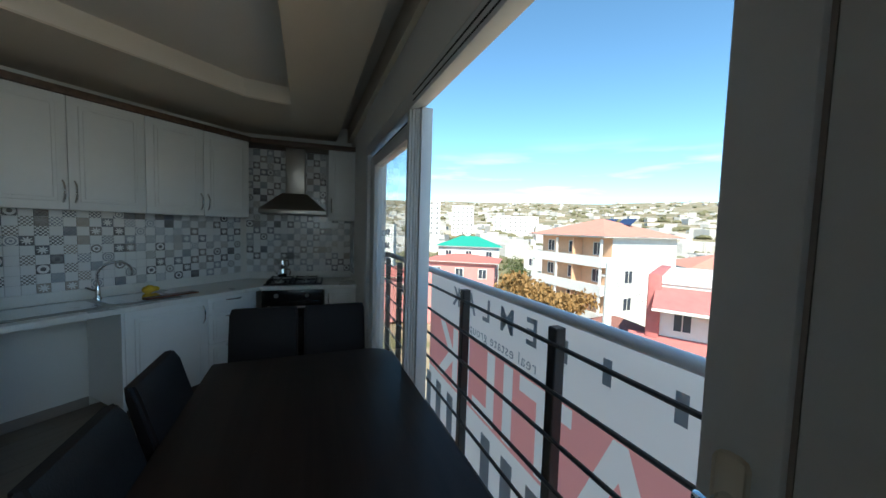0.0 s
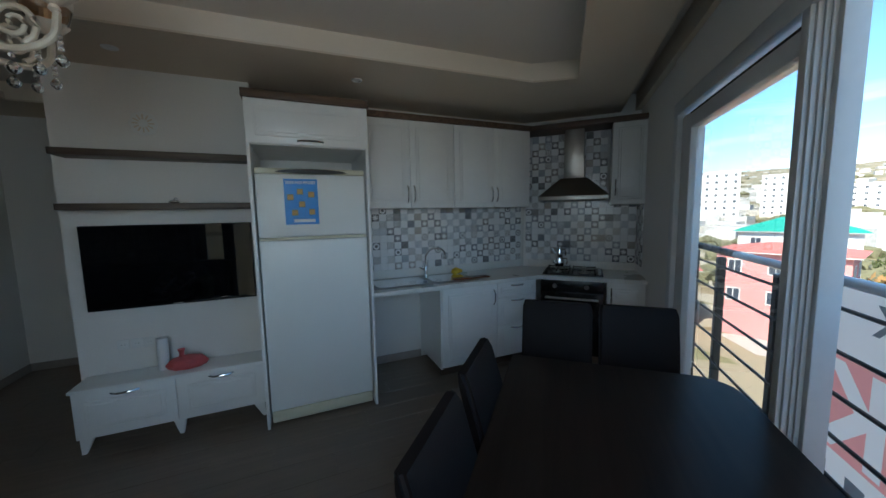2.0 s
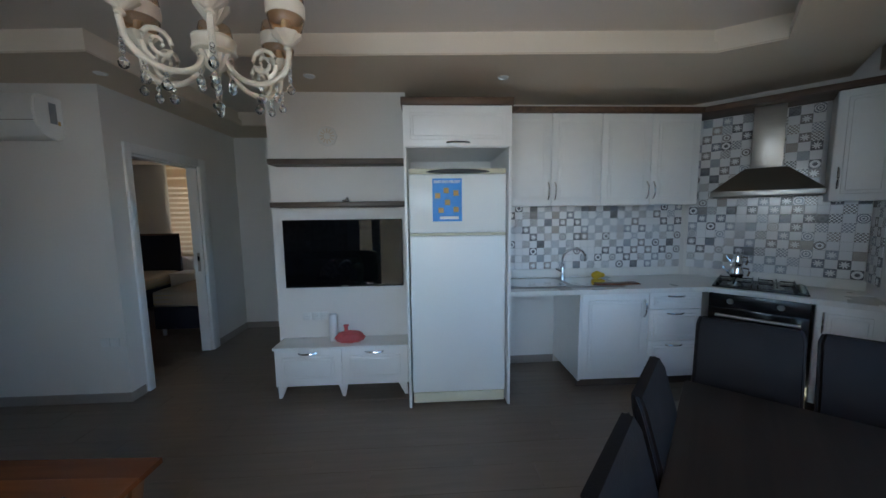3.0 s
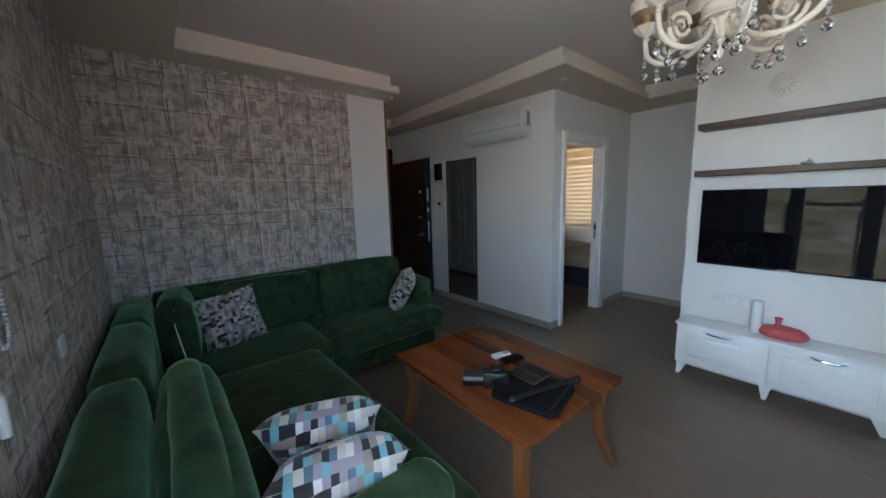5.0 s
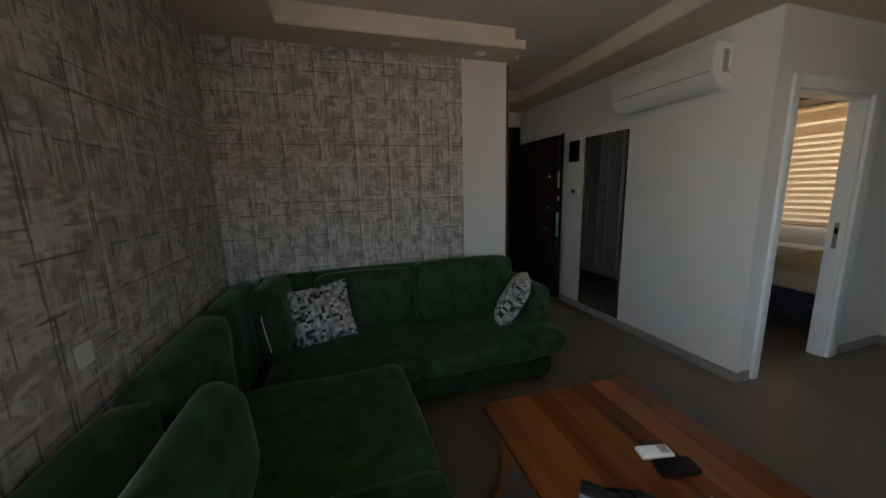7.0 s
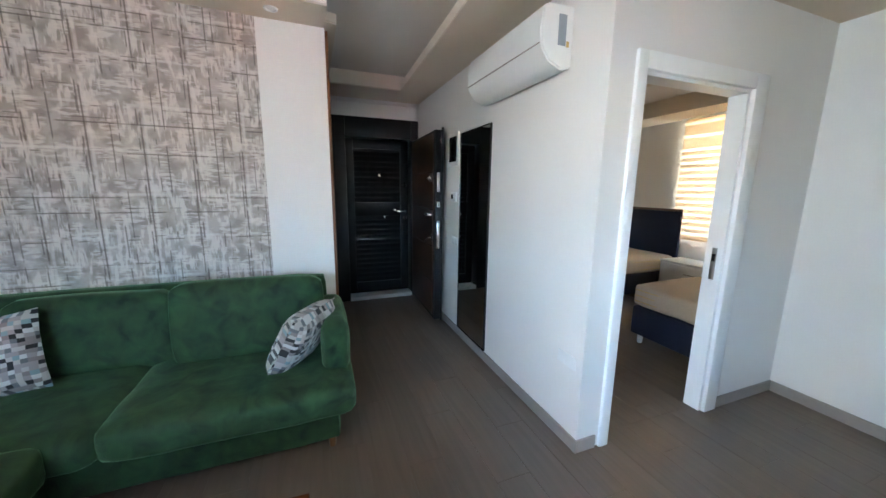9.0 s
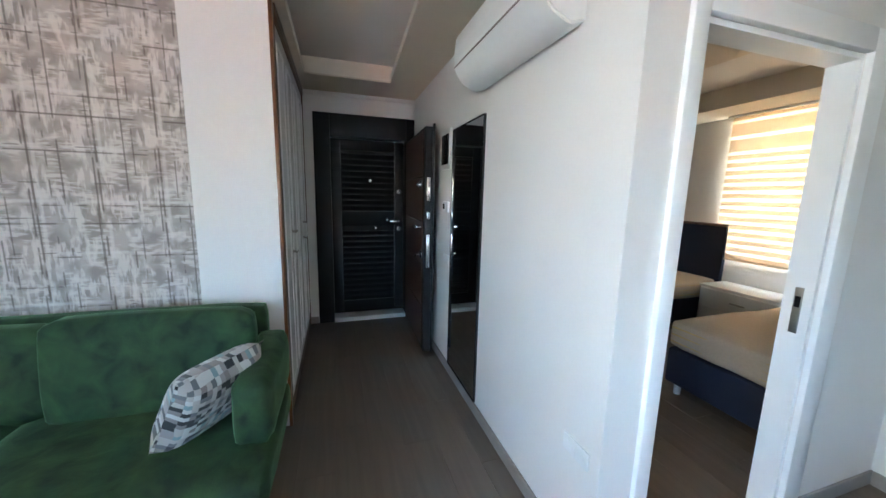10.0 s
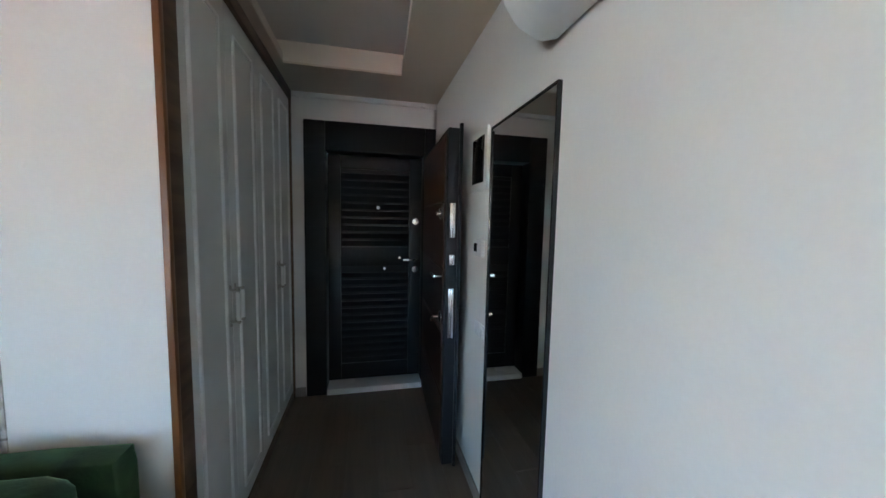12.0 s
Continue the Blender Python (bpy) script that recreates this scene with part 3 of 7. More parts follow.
# ---- window wall ----
def balcony_window():
    w = thing("window_1", "white plastic balcony window with a wide opening and a narrow sash", "window", WIN @ pose(-1.8, C_WALL, 0), kind="structure")
    ox = -1.8
    bx = lambda a, b, c0, c1, z0, z1, bev=0.004: B((a - ox, b - ox, c0, c1, z0, z1), bevel=bev)
    part("window_frame", bx(W1, W5, 0.0, 0.07, 2.18, 2.27), M_PVC, w)
    part("window_frame", bx(W1, W1 + 0.09, 0.0, 0.09, 0.0, 2.18), M_PVC, w)
    for a, b, c in ((W3, W3 + 0.042, 0.0), (W3 + 0.042, W3 + 0.056, 0.012), (W3 + 0.059, W3 + 0.068, 0.026), (W3 + 0.071, W3 + 0.080, 0.036), (W3 + 0.080, W4, 0.048)):
        part("mullion", bx(a, b, c, 0.11, 0.0, 2.18, 0.003), M_PVC, w)
    for a, b, c in ((W3 + 0.056, W3 + 0.059, 0.032), (W3 + 0.068, W3 + 0.071, 0.042)):
        part("gasket", bx(a, b, c, 0.12, 0.06, 2.18, 0), M_GASKET, w)
    part("gasket", bx(W4, W5, -0.003, 0.001, 2.232, 2.238, 0), M_GASKET, w)
    part("gasket", bx(W4, W5, -0.003, 0.001, 2.200, 2.205, 0), M_GASKET, w)
    part("window_sill", bx(W1 + 0.09, W5, 0.0, 0.12, 0.0, 0.06), M_PVC, w, "white door track")
    # sash of the narrow light
    a, b = W1 + 0.09, W3
    for p in ((a, a + 0.17, 0.03, 0.11, 0.06, 2.16), (b - 0.002, b, 0.03, 0.11, 0.06, 2.16), (a + 0.17, b, 0.03, 0.11, 2.06, 2.16), (a + 0.17, b, 0.03, 0.11, 0.06, 0.16)):
        part("sash_bar", bx(*p), M_PVC, w)
    g = part("pane", bx(a + 0.16, b, 0.065, 0.071, 0.15, 2.07, 0), M_GLASS, w)
    g.visible_shadow = False
    part("gasket", bx(a + 0.16, b, 0.026, 0.03, 2.145, 2.153, 0), M_GASKET, w)


balcony_window()


def open_door_leaf():
    """The balcony door's leaf and frame at the near end of the opening."""
    d = thing("door_2", "white plastic balcony door seen against the light", "door", WIN @ pose(W5, C_WALL, 0), kind="structure")
    part("door_stile", B((0.0, 0.085, -0.03, 0.06, 0.02, 2.27), bevel=0.006), M_PVC, d)
    part("gasket", B((0.085, 0.09, -0.018, 0.05, 0.02, 2.27)), M_BASE, d)
    part("door_frame", B((0.09, 0.75, -0.02, 0.07, 0.0, 2.27), bevel=0.005), M_PVC, d)
    bm = bmesh.new()
    box(bm, 0.024, 0.060, -0.042, -0.03, 1.08, 1.288, bevel=0.011)
    h = part("handle_plate", bm, M_CREAMGOLD, d, "brass-coloured handle plate")
    bm = bmesh.new()
    cyl(bm, (0.044, -0.04, 1.233), (0.044, -0.072, 1.233), 0.010)
    box(bm, 0.024, 0.056, -0.082, -0.068, 1.222, 1.244, bevel=0.006)
    part("handle", bm, M_CHROME, d, "chrome lever handle")


open_door_leaf()


def side_window():
    """Window beside the sofa, with a white handle."""
    w = thing("window_2", "white plastic window beside the wallpapered wall", "window", pose(X_LEFT, (Y_CASE0 + Y_CASE1) / 2, 0), kind="structure")
    h = (Y_CASE1 - Y_CASE0) / 2
    for p in ((-0.02, 0.09, -h, -h + 0.075, 0.0, 2.27), (-0.02, 0.09, h - 0.075, h, 0.0, 2.27), (-0.02, 0.09, -h + 0.075, h - 0.075, 2.19, 2.27), (-0.02, 0.09, -h + 0.075, h - 0.075, 0.0, 0.08)):
        part("window_frame", B(p, bevel=0.005), M_PVC, w)
    for p in ((-0.035, 0.05, -h + 0.075, -h + 0.23, 0.08, 2.19), (-0.035, 0.05, h - 0.15, h - 0.075, 0.08, 2.19), (-0.035, 0.05, -h + 0.23, h - 0.15, 2.11, 2.19), (-0.035, 0.05, -h + 0.23, h - 0.15, 0.08, 0.16)):
        part("sash_bar", B(p, bevel=0.006), M_PVC, w)
    part("gasket", B((-0.038, -0.034, -h + 0.226, -h + 0.232, 0.16, 2.11)), M_GASKET, w)
    g = part("pane", B((0.01, 0.016, -h + 0.23, h - 0.15, 0.16, 2.11)), M_GLASS, w)
    g.visible_shadow = False
    for p in ((-0.035, 0.05, -0.45, -0.29, 0.16, 2.11), (-0.035, 0.05, 0.25, 0.41, 0.16, 2.11)):
        part("mullion", B(p, bevel=0.005), M_PVC, w)
    hy = -h + 0.14
    bm = bmesh.new()
    box(bm, -0.041, -0.035, hy - 0.012, hy + 0.012, 1.14, 1.20, bevel=0.0025)
    cyl(bm, (-0.045, hy, 1.175), (-0.07, hy, 1.175), 0.009)
    tube(bm, [(-0.07, hy + 0.004, 1.178), (-0.072, hy - 0.02, 1.178), (-0.073, hy - 0.036, 1.17), (-0.072, hy - 0.047, 1.152), (-0.07, hy - 0.052, 1.12), (-0.069, hy - 0.054, 1.08)], 0.0082, 10)
    part("handle", bm, M_PLASTIC, w, "white plastic window handle")


side_window()


# ---- bedroom door, hall ----
def casing(name, label, x0, x1, h, y, wdt, material, parent_pose):
    d = thing(name, label, "door", parent_pose, kind="structure")
    part("casing", B((x0 - wdt - 0.028, x0, -0.012, 0.016, 0, h + wdt), bevel=0.004), material, d)
    part("casing", B((x1, x1 + wdt - 0.02, -0.012, 0.016, 0, h + wdt), bevel=0.004), material, d)
    part("casing", B((x0, x1, -0.012, 0.016, h, h + wdt), bevel=0.004), material, d)
    return d


bed_door = casing("door_1", "white casing of the bedroom doorway, door slid or swung away", -0.435, 0.435, 2.09, 0, 0.085, M_LACQ, pose((D0 + D1) / 2, Y_BED + 0.004, 0))
part("jamb", B((-0.435, -0.415, -0.115, -0.012, 0, 2.09)), M_LACQ, bed_door)
part("jamb", B((0.415, 0.435, -0.115, -0.012, 0, 2.09)), M_LACQ, bed_door)
part("jamb", B((-0.415, 0.415, -0.115, -0.012, 2.07, 2.09)), M_LACQ, bed_door)
part("strike_plate", B((-0.415, -0.411, -0.075, -0.045, 0.93, 1.14), bevel=0.001), M_STEEL, bed_door, "steel strike plate")
part("latch_hole", B((-0.4112, -0.4095, -0.07, -0.05, 1.05, 1.10)), M_BLACK, bed_door)


def entrance():
    d = thing("door_3", "anthracite steel entrance door with louvred panels, closed", "door", pose(-2.61, Y_ENTRY, 0, 0, 0, 180), kind="structure")
    # local x runs towards world -x, y runs into the wall
    part("frame", B((-0.59, -0.42, -0.02, 0.17, 0.0, 2.36), bevel=0.006), M_DOORDARK, d)
    part("frame", B((0.42, 0.517, -0.02, 0.17, 0.0, 2.36), bevel=0.006), M_DOORDARK, d)
    part("frame", B((-0.42, 0.42, -0.02, 0.17, 2.12, 2.36), bevel=0.006), M_DOORDARK, d)
    part("threshold", B((-0.42, 0.42, -0.03, 0.24, -0.05, 0.05), bevel=0.006), M_COUNTER, d, "white stone threshold")
    part("leaf", B((-0.42, 0.42, 0.17, 0.22, 0.05, 2.12)), M_DOORDARK, d)
    for p in ((-0.42, -0.31, 0.15, 0.175, 0.05, 2.12), (0.31, 0.42, 0.15, 0.175, 0.05, 2.12), (-0.31, 0.31, 0.15, 0.175, 2.0, 2.12), (-0.31, 0.31, 0.15, 0.175, 0.05, 0.2), (-0.31, 0.31, 0.152, 0.175, 1.12, 1.30)):
        part("rail", B(p, bevel=0.004), M_DOORDARK, d)
    bm = bmesh.new()
    box(bm, -0.305, 0.305, -0.004, 0.004, -0.028, 0.028, bevel=0.003, seg=1)
    me = mesh_of("slat", bm, M_DOORDARK)
    for z0, k in ((0.235, 13), (1.335, 10)):
        for i in range(k):
            s = new("slat", me)
            s.parent = d
            s.matrix_basis = pose(0, 0.155, z0 + i * 0.067, 24)
    bm = bmesh.new()
    for x, z, r in ((0.02, 1.66, 0.016), (0.08, 1.10, 0.011), (0.22, 1.20, 0.011)):
        cyl(bm, (x, 0.15, z), (x, 0.125, z), r)
    part("peephole", bm, M_CHROME, d, "chrome peephole and studs")
    for z in (1.54, 1.09):
        bm = bmesh.new()
        cyl(bm, (0.365, 0.15, z), (0.365, 0.125, z), 0.034, 0.03, 20)
        cyl(bm, (0.365, 0.128, z), (0.365, 0.118, z), 0.012)
        part("lock", bm, M_CHROME, d, "round chrome lock cylinder")
    bm = bmesh.new()
    cyl(bm, (0.365, 0.15, 1.18), (0.365, 0.11, 1.18), 0.012)
    box(bm, 0.25, 0.375, 0.10, 0.115, 1.17, 1.19, bevel=0.005)
    part("handle", bm, M_CHROME, d)
    # open inner leaf, hinged on the hall wall's side
    leaf = thing("door_4", "open security door, reddish dark veneer, edge with steel locks", "door", pose(-3.05, Y_ENTRY + 0.09, 0, 0, 0, 88), kind="structure")
    L = 1.04
    part("leaf", B((0.0, L, -0.035, 0.035, 0.06, 2.085), bevel=0.004), M_DOORDARK, leaf)
    bm = bmesh.new()
    for i in range(5):
        box(bm, 0.05, L - 0.05, -0.042, -0.036, 0.09 + i * 0.395, 0.09 + i * 0.395 + 0.388, bevel=0.002, seg=1)
    part("veneer_panel", bm, M_DOORWOOD, leaf, "reddish dark wood veneer")
    part("edge_lip", B((L - 0.01, L + 0.012, 0.03, 0.05, 0.05, 2.11), bevel=0.003), M_DOORDARK, leaf)
    for z0, z1 in ((1.46, 1.66), (1.30, 1.36), (0.86, 1.16)):
        part("lock_plate", B((L, L + 0.004, -0.016, 0.016, z0, z1), bevel=0.001), M_CHROME, leaf, "bright steel lock plate")
    bm = bmesh.new()
    cyl(bm, (L - 0.13, -0.042, 1.60), (L - 0.13, -0.052, 1.60), 0.034, n=20)
    cyl(bm, (L - 0.13, -0.05, 1.60), (L - 0.13, -0.075, 1.60), 0.014)
    part("lock_knob", bm, M_CHROME, leaf)
    bm = bmesh.new()
    cyl(bm, (L - 0.08, -0.042, 1.22), (L - 0.08, -0.085, 1.22), 0.011)
    box(bm, L - 0.20, L - 0.07, -0.095, -0.08, 1.208, 1.232, bevel=0.006)
    part("handle", bm, M_CHROME, leaf)
    bm = bmesh.new()
    cyl(bm, (L - 0.08, -0.042, 0.97), (L - 0.08, -0.052, 0.97), 0.036, n=20)
    tube(bm, [(L - 0.08, -0.06, 0.97), (L - 0.08, -0.085, 0.97), (L - 0.13, -0.09, 0.95), (L - 0.15, -0.09, 0.93)], 0.008)
    part("chain_lock", bm, M_CHROME, leaf)


entrance()

# ---- kitchen ----
def shaker(parent, name, x0, x1, z0, z1, y, t=0.02, inset=0.055, label=""):
    """A lacquered door with a raised rim and a milled inner panel; its front faces -y."""
    i = inset
    door = part(name, B((x0, x1, y, y + t, z0, z1), bevel=0.003), M_LACQ, parent, label)
    if z1 - z0 > 2.6 * i:
        part("rim", B((x0 + i, x1 - i, y - 0.010, y + 0.002, z0 + i, z1 - i), bevel=0.008), M_LACQ, door)
        part("panel", B((x0 + i + 0.022, x1 - i - 0.022, y - 0.017, y - 0.009, z0 + i + 0.024, z1 - i - 0.024), bevel=0.0075), M_LACQ, door)
    return door


def bow_handle(parent, x, y, z, upright=True, L=0.15):
    bm = bmesh.new()
    pts = []
    for k in range(9):
        a = -1 + 2 * k / 8
        o = -0.028 * (1 - abs(a) ** 3) - 0.002
        pts.append((x, y + o, z + a * L / 2) if upright else (x + a * L / 2, y + o, z))
    tube(bm, pts, 0.0075, 8)
    return part("handle", bm, M_CHROME, parent, "bright metal bow handle")


def rot_at(x, y, rz):
    return pose(x, y, 0, 0, 0, rz)


# refrigerator housing
FX, FY0, FY1 = -2.85, 0.135, 0.945
def fridge_housing():
    t = thing("tall_cabinet", "white tall housing round the refrigerator with a top cupboard", "cabinet", rot_at(FX, FY0, 90))
    w, dep = FY1 - FY0, X_KIT - FX
    d = -dep - 0.01
    part("side_panel", B((0, 0.02, 0, d, 0, 2.335), bevel=0.002), M_LACQ, t)
    part("side_panel", B((w - 0.02, w, 0, d, 0, 2.335), bevel=0.002), M_LACQ, t)
    part("cupboard_body", B((0.02, w - 0.02, 0.022, d, 2.035, 2.335)), M_LACQ, t)
    dr = shaker(t, "door", 0.004, w - 0.004, 2.04, 2.333, -0.002, inset=0.05)
    bow_handle(dr, w / 2, -0.004, 2.068, False, 0.17)
    part("back_panel", B((0.02, w - 0.02, d - 0.02, d - 0.004, 0.0, 2.035)), M_LACQ, t)
    part("cornice", B((-0.012, w + 0.012, -0.02, d, 2.335, 2.388), bevel=0.003), M_CORN, t, "walnut cornice board")


fridge_housing()


def refrigerator():
    t = thing("refrigerator", "cream-white two-door refrigerator with a blue sticker, yellowed trims", "refrigerator", rot_at(-2.885, 0.165, 90))
    w = 0.75
    part("body", B((0, w, 0.07, 0.66, 0.02, 1.86), bevel=0.01), M_FRIDGE, t)
    part("freezer_door", B((0, w, 0, 0.066, 1.395, 1.845), bevel=0.014, seg=3), M_FRIDGE, t)
    part("door", B((0, w, 0, 0.066, 0.105, 1.375), bevel=0.014, seg=3), M_FRIDGE, t)
    part("trim", B((0.002, w - 0.002, 0.004, 0.06, 1.846, 1.885), bevel=0.008), M_FRIDGE_TRIM, t, "yellowed cream top trim")
    part("trim", B((0.003, w - 0.003, -0.006, 0.05, 1.376, 1.394), bevel=0.005), M_FRIDGE_TRIM, t, "yellowed cream door trim")
    part("plinth", B((0.004, w - 0.004, 0.012, 0.08, 0.012, 0.098), bevel=0.008), M_FRIDGE_TRIM, t, "yellowed cream plinth")
    bm = bmesh.new()
    k = 14
    prof = [(0.13 + (w - 0.26) * i / k, 0.028 * math.sin(math.pi * i / k) ** 0.6) for i in range(k + 1)]
    lo = [(x, 1.858 - h * 0.45) for x, h in prof]
    hi = [(x, 1.860 + h * 0.75) for x, h in reversed(prof)]
    pts = lo + hi[1:-1]
    fr = [bm.verts.new((x, -0.012, z)) for x, z in pts]
    bk = [bm.verts.new((x, 0.004, z)) for x, z in pts]
    bm.faces.new(fr)
    for i in range(len(pts)):
        bm.faces.new((fr[i], bk[i], bk[(i + 1) % len(pts)], fr[(i + 1) % len(pts)]))
    bmesh.ops.recalc_face_normals(bm, faces=bm.faces[:])
    part("control_panel", bm, M_BLACK, t, "dark curved control panel")
    s = thing("sticker", "bright blue sticker with tan pictures and white lettering", "sticker", rot_at(-2.886, 0.345, 90) @ pose(0, 0, 1.485))
    part("sheet", B((0, 0.225, -0.002, 0.0005, 0, 0.325)), M_BLUE, s)
    for cx, cz in ((0.105, 0.235), (0.18, 0.215), (0.04, 0.195), (0.115, 0.145), (0.065, 0.085), (0.18, 0.09)):
        part("picture", B((cx - 0.02, cx + 0.02, -0.0035, -0.002, cz - 0.02, cz + 0.02), bevel=0.001, seg=1), M_TAN, s)
    fc = bpy.data.curves.new("lettering", "FONT")
    fc.body, fc.size, fc.extrude, fc.align_x = "5033 NO FROST", 0.0285, 0.0006, "CENTER"
    fc.offset = 0.0009
    fc.materials.append(M_WHITEINK)
    ft = new("lettering", fc)
    ft.parent = s
    ft.matrix_basis = pose(0.112, -0.003, 0.29, 90)
    part("bar", B((0.055, 0.2, -0.0035, -0.002, 0.016, 0.038)), M_WHITEINK, s)


refrigerator()

# worktop, one slab round the corner
YC = 2.68
bm = bmesh.new()
CE = 0.965
prism(bm, [(X_KIT + 0.002, FY1 + 0.002), (-2.99, FY1 + 0.002), (-2.99, YC), hood_xy(CE, 0.0), hood_xy(CE - 0.01, 0.598), hood_xy(-0.235, 0.598), (X_KIT + 0.002, 2.88)], 0.852, 0.892)
bmesh.ops.bevel(bm, geom=[e for e in bm.edges if abs(e.verts[0].co.z - e.verts[1].co.z) < 1e-4], offset=0.005, segments=2, affect="EDGES")
worktop = thing("worktop", "white stone kitchen worktop running round the corner", "worktop", pose(0, 0, 0))
part("slab", bm, M_COUNTER, worktop)
part("upstand", B((X_KIT + 0.002, X_KIT + 0.018, FY1 + 0.004, 2.87, 0.893, 0.975), bevel=0.002), M_COUNTER, worktop)
part("upstand", B((-0.21, CE - 0.02, 0.578, 0.596, 0.893, 0.975), bevel=0.002), M_COUNTER, worktop, at=HOOD)
part("support_panel", B((X_KIT + 0.004, -3.02, FY1 + 0.003, FY1 + 0.02, 0.0, 0.85)), M_LACQ, worktop)


def base_units():
    t = thing("base_cabinet", "white shaker base cabinet with one door and three drawers", "cabinet", rot_at(-3.02, 1.60, 90), "kitchen base cabinets")
    w = YC - 1.60 - 0.02
    wd = w * 0.56
    part("body", B((0, w, 0.022, 0.56, 0.09, 0.85)), M_LACQ, t)
    part("side_panel", B((-0.018, 0, 0, 0.57, 0.085, 0.85)), M_LACQ, t)
    part("plinth", B((0.0, w, 0.06, 0.08, 0.0, 0.09)), M_SHELF, t, "dark recessed plinth")
    dr = shaker(t, "door", 0.004, wd - 0.002, 0.095, 0.848, 0.0)
    bow_handle(dr, wd - 0.045, -0.003, 0.72)
    for z0, z1 in ((0.70, 0.848), (0.42, 0.696), (0.095, 0.416)):
        q = shaker(t, "drawer", wd + 0.002, w, z0, z1, 0.0, inset=0.035)
        bow_handle(q, (wd + w) / 2, -0.003, z1 - 0.03, False)
    s = thing("base_cabinet", "narrow white shaker base cabinet beside the oven", "cabinet", HOOD @ pose(0.63, 0.03, 0), "kitchen base cabinets")
    part("body", B((0, 0.33, 0.022, 0.54, 0.09, 0.85)), M_LACQ, s)
    part("plinth", B((0, 0.33, 0.06, 0.08, 0.0, 0.09)), M_SHELF, s, "dark recessed plinth")
    dr = shaker(s, "door", 0.003, 0.327, 0.095, 0.848, 0.0)
    bow_handle(dr, 0.04, -0.003, 0.72)


base_units()


def upper_units():
    y0, y1 = FY1 + 0.014, 2.765
    w = (y1 - y0) / 2
    for i in range(2):
        t = thing("wall_cabinet", "white two-door shaker wall cabinet with bow handles", "cabinet", rot_at(-3.27, y0 + i * w, 90) @ pose(0, 0, 1.60), "kitchen wall cabinets")
        part("body", B((0, w - 0.002, 0.021, 0.325, 0, 0.80)), M_LACQ, t)
        for k in range(2):
            a, b = k * w / 2 + 0.002, (k + 1) * w / 2 - 0.003
            dr = shaker(t, "door", a, b, 0.002, 0.798, 0.0)
            bow_handle(dr, b - 0.028 if k == 0 else a + 0.028, -0.003, 0.13)
    t = thing("wall_cabinet", "narrow white wall cabinet beside the cooker hood", "cabinet", HOOD @ pose(0.655, 0.27, 1.60), "kitchen wall cabinets")
    part("body", B((0, 0.315, 0.021, 0.325, 0, 0.80)), M_LACQ, t)
    dr = shaker(t, "door", 0.002, 0.313, 0.002, 0.798, 0.0, inset=0.05)
    bow_handle(dr, 0.035, -0.003, 0.17)
    c = thing("cornice", "walnut-coloured board above the kitchen wall cabinets", "trim", pose(-3.27, 1.9, 2.402))
    part("board", B((-0.325, 0.02, -0.945, 0.875, 0, 0.05), bevel=0.003), M_CORN, c)
    p = HOOD @ pose(-0.29, 0.25, 0)
    q = thing("cornice", "walnut-coloured board across the cooker corner", "trim", p @ pose(0, 0, 2.402))
    part("board", B((0.03, 1.25, 0, 0.34, 0.001, 0.05), bevel=0.003), M_CORN, q)


upper_units()


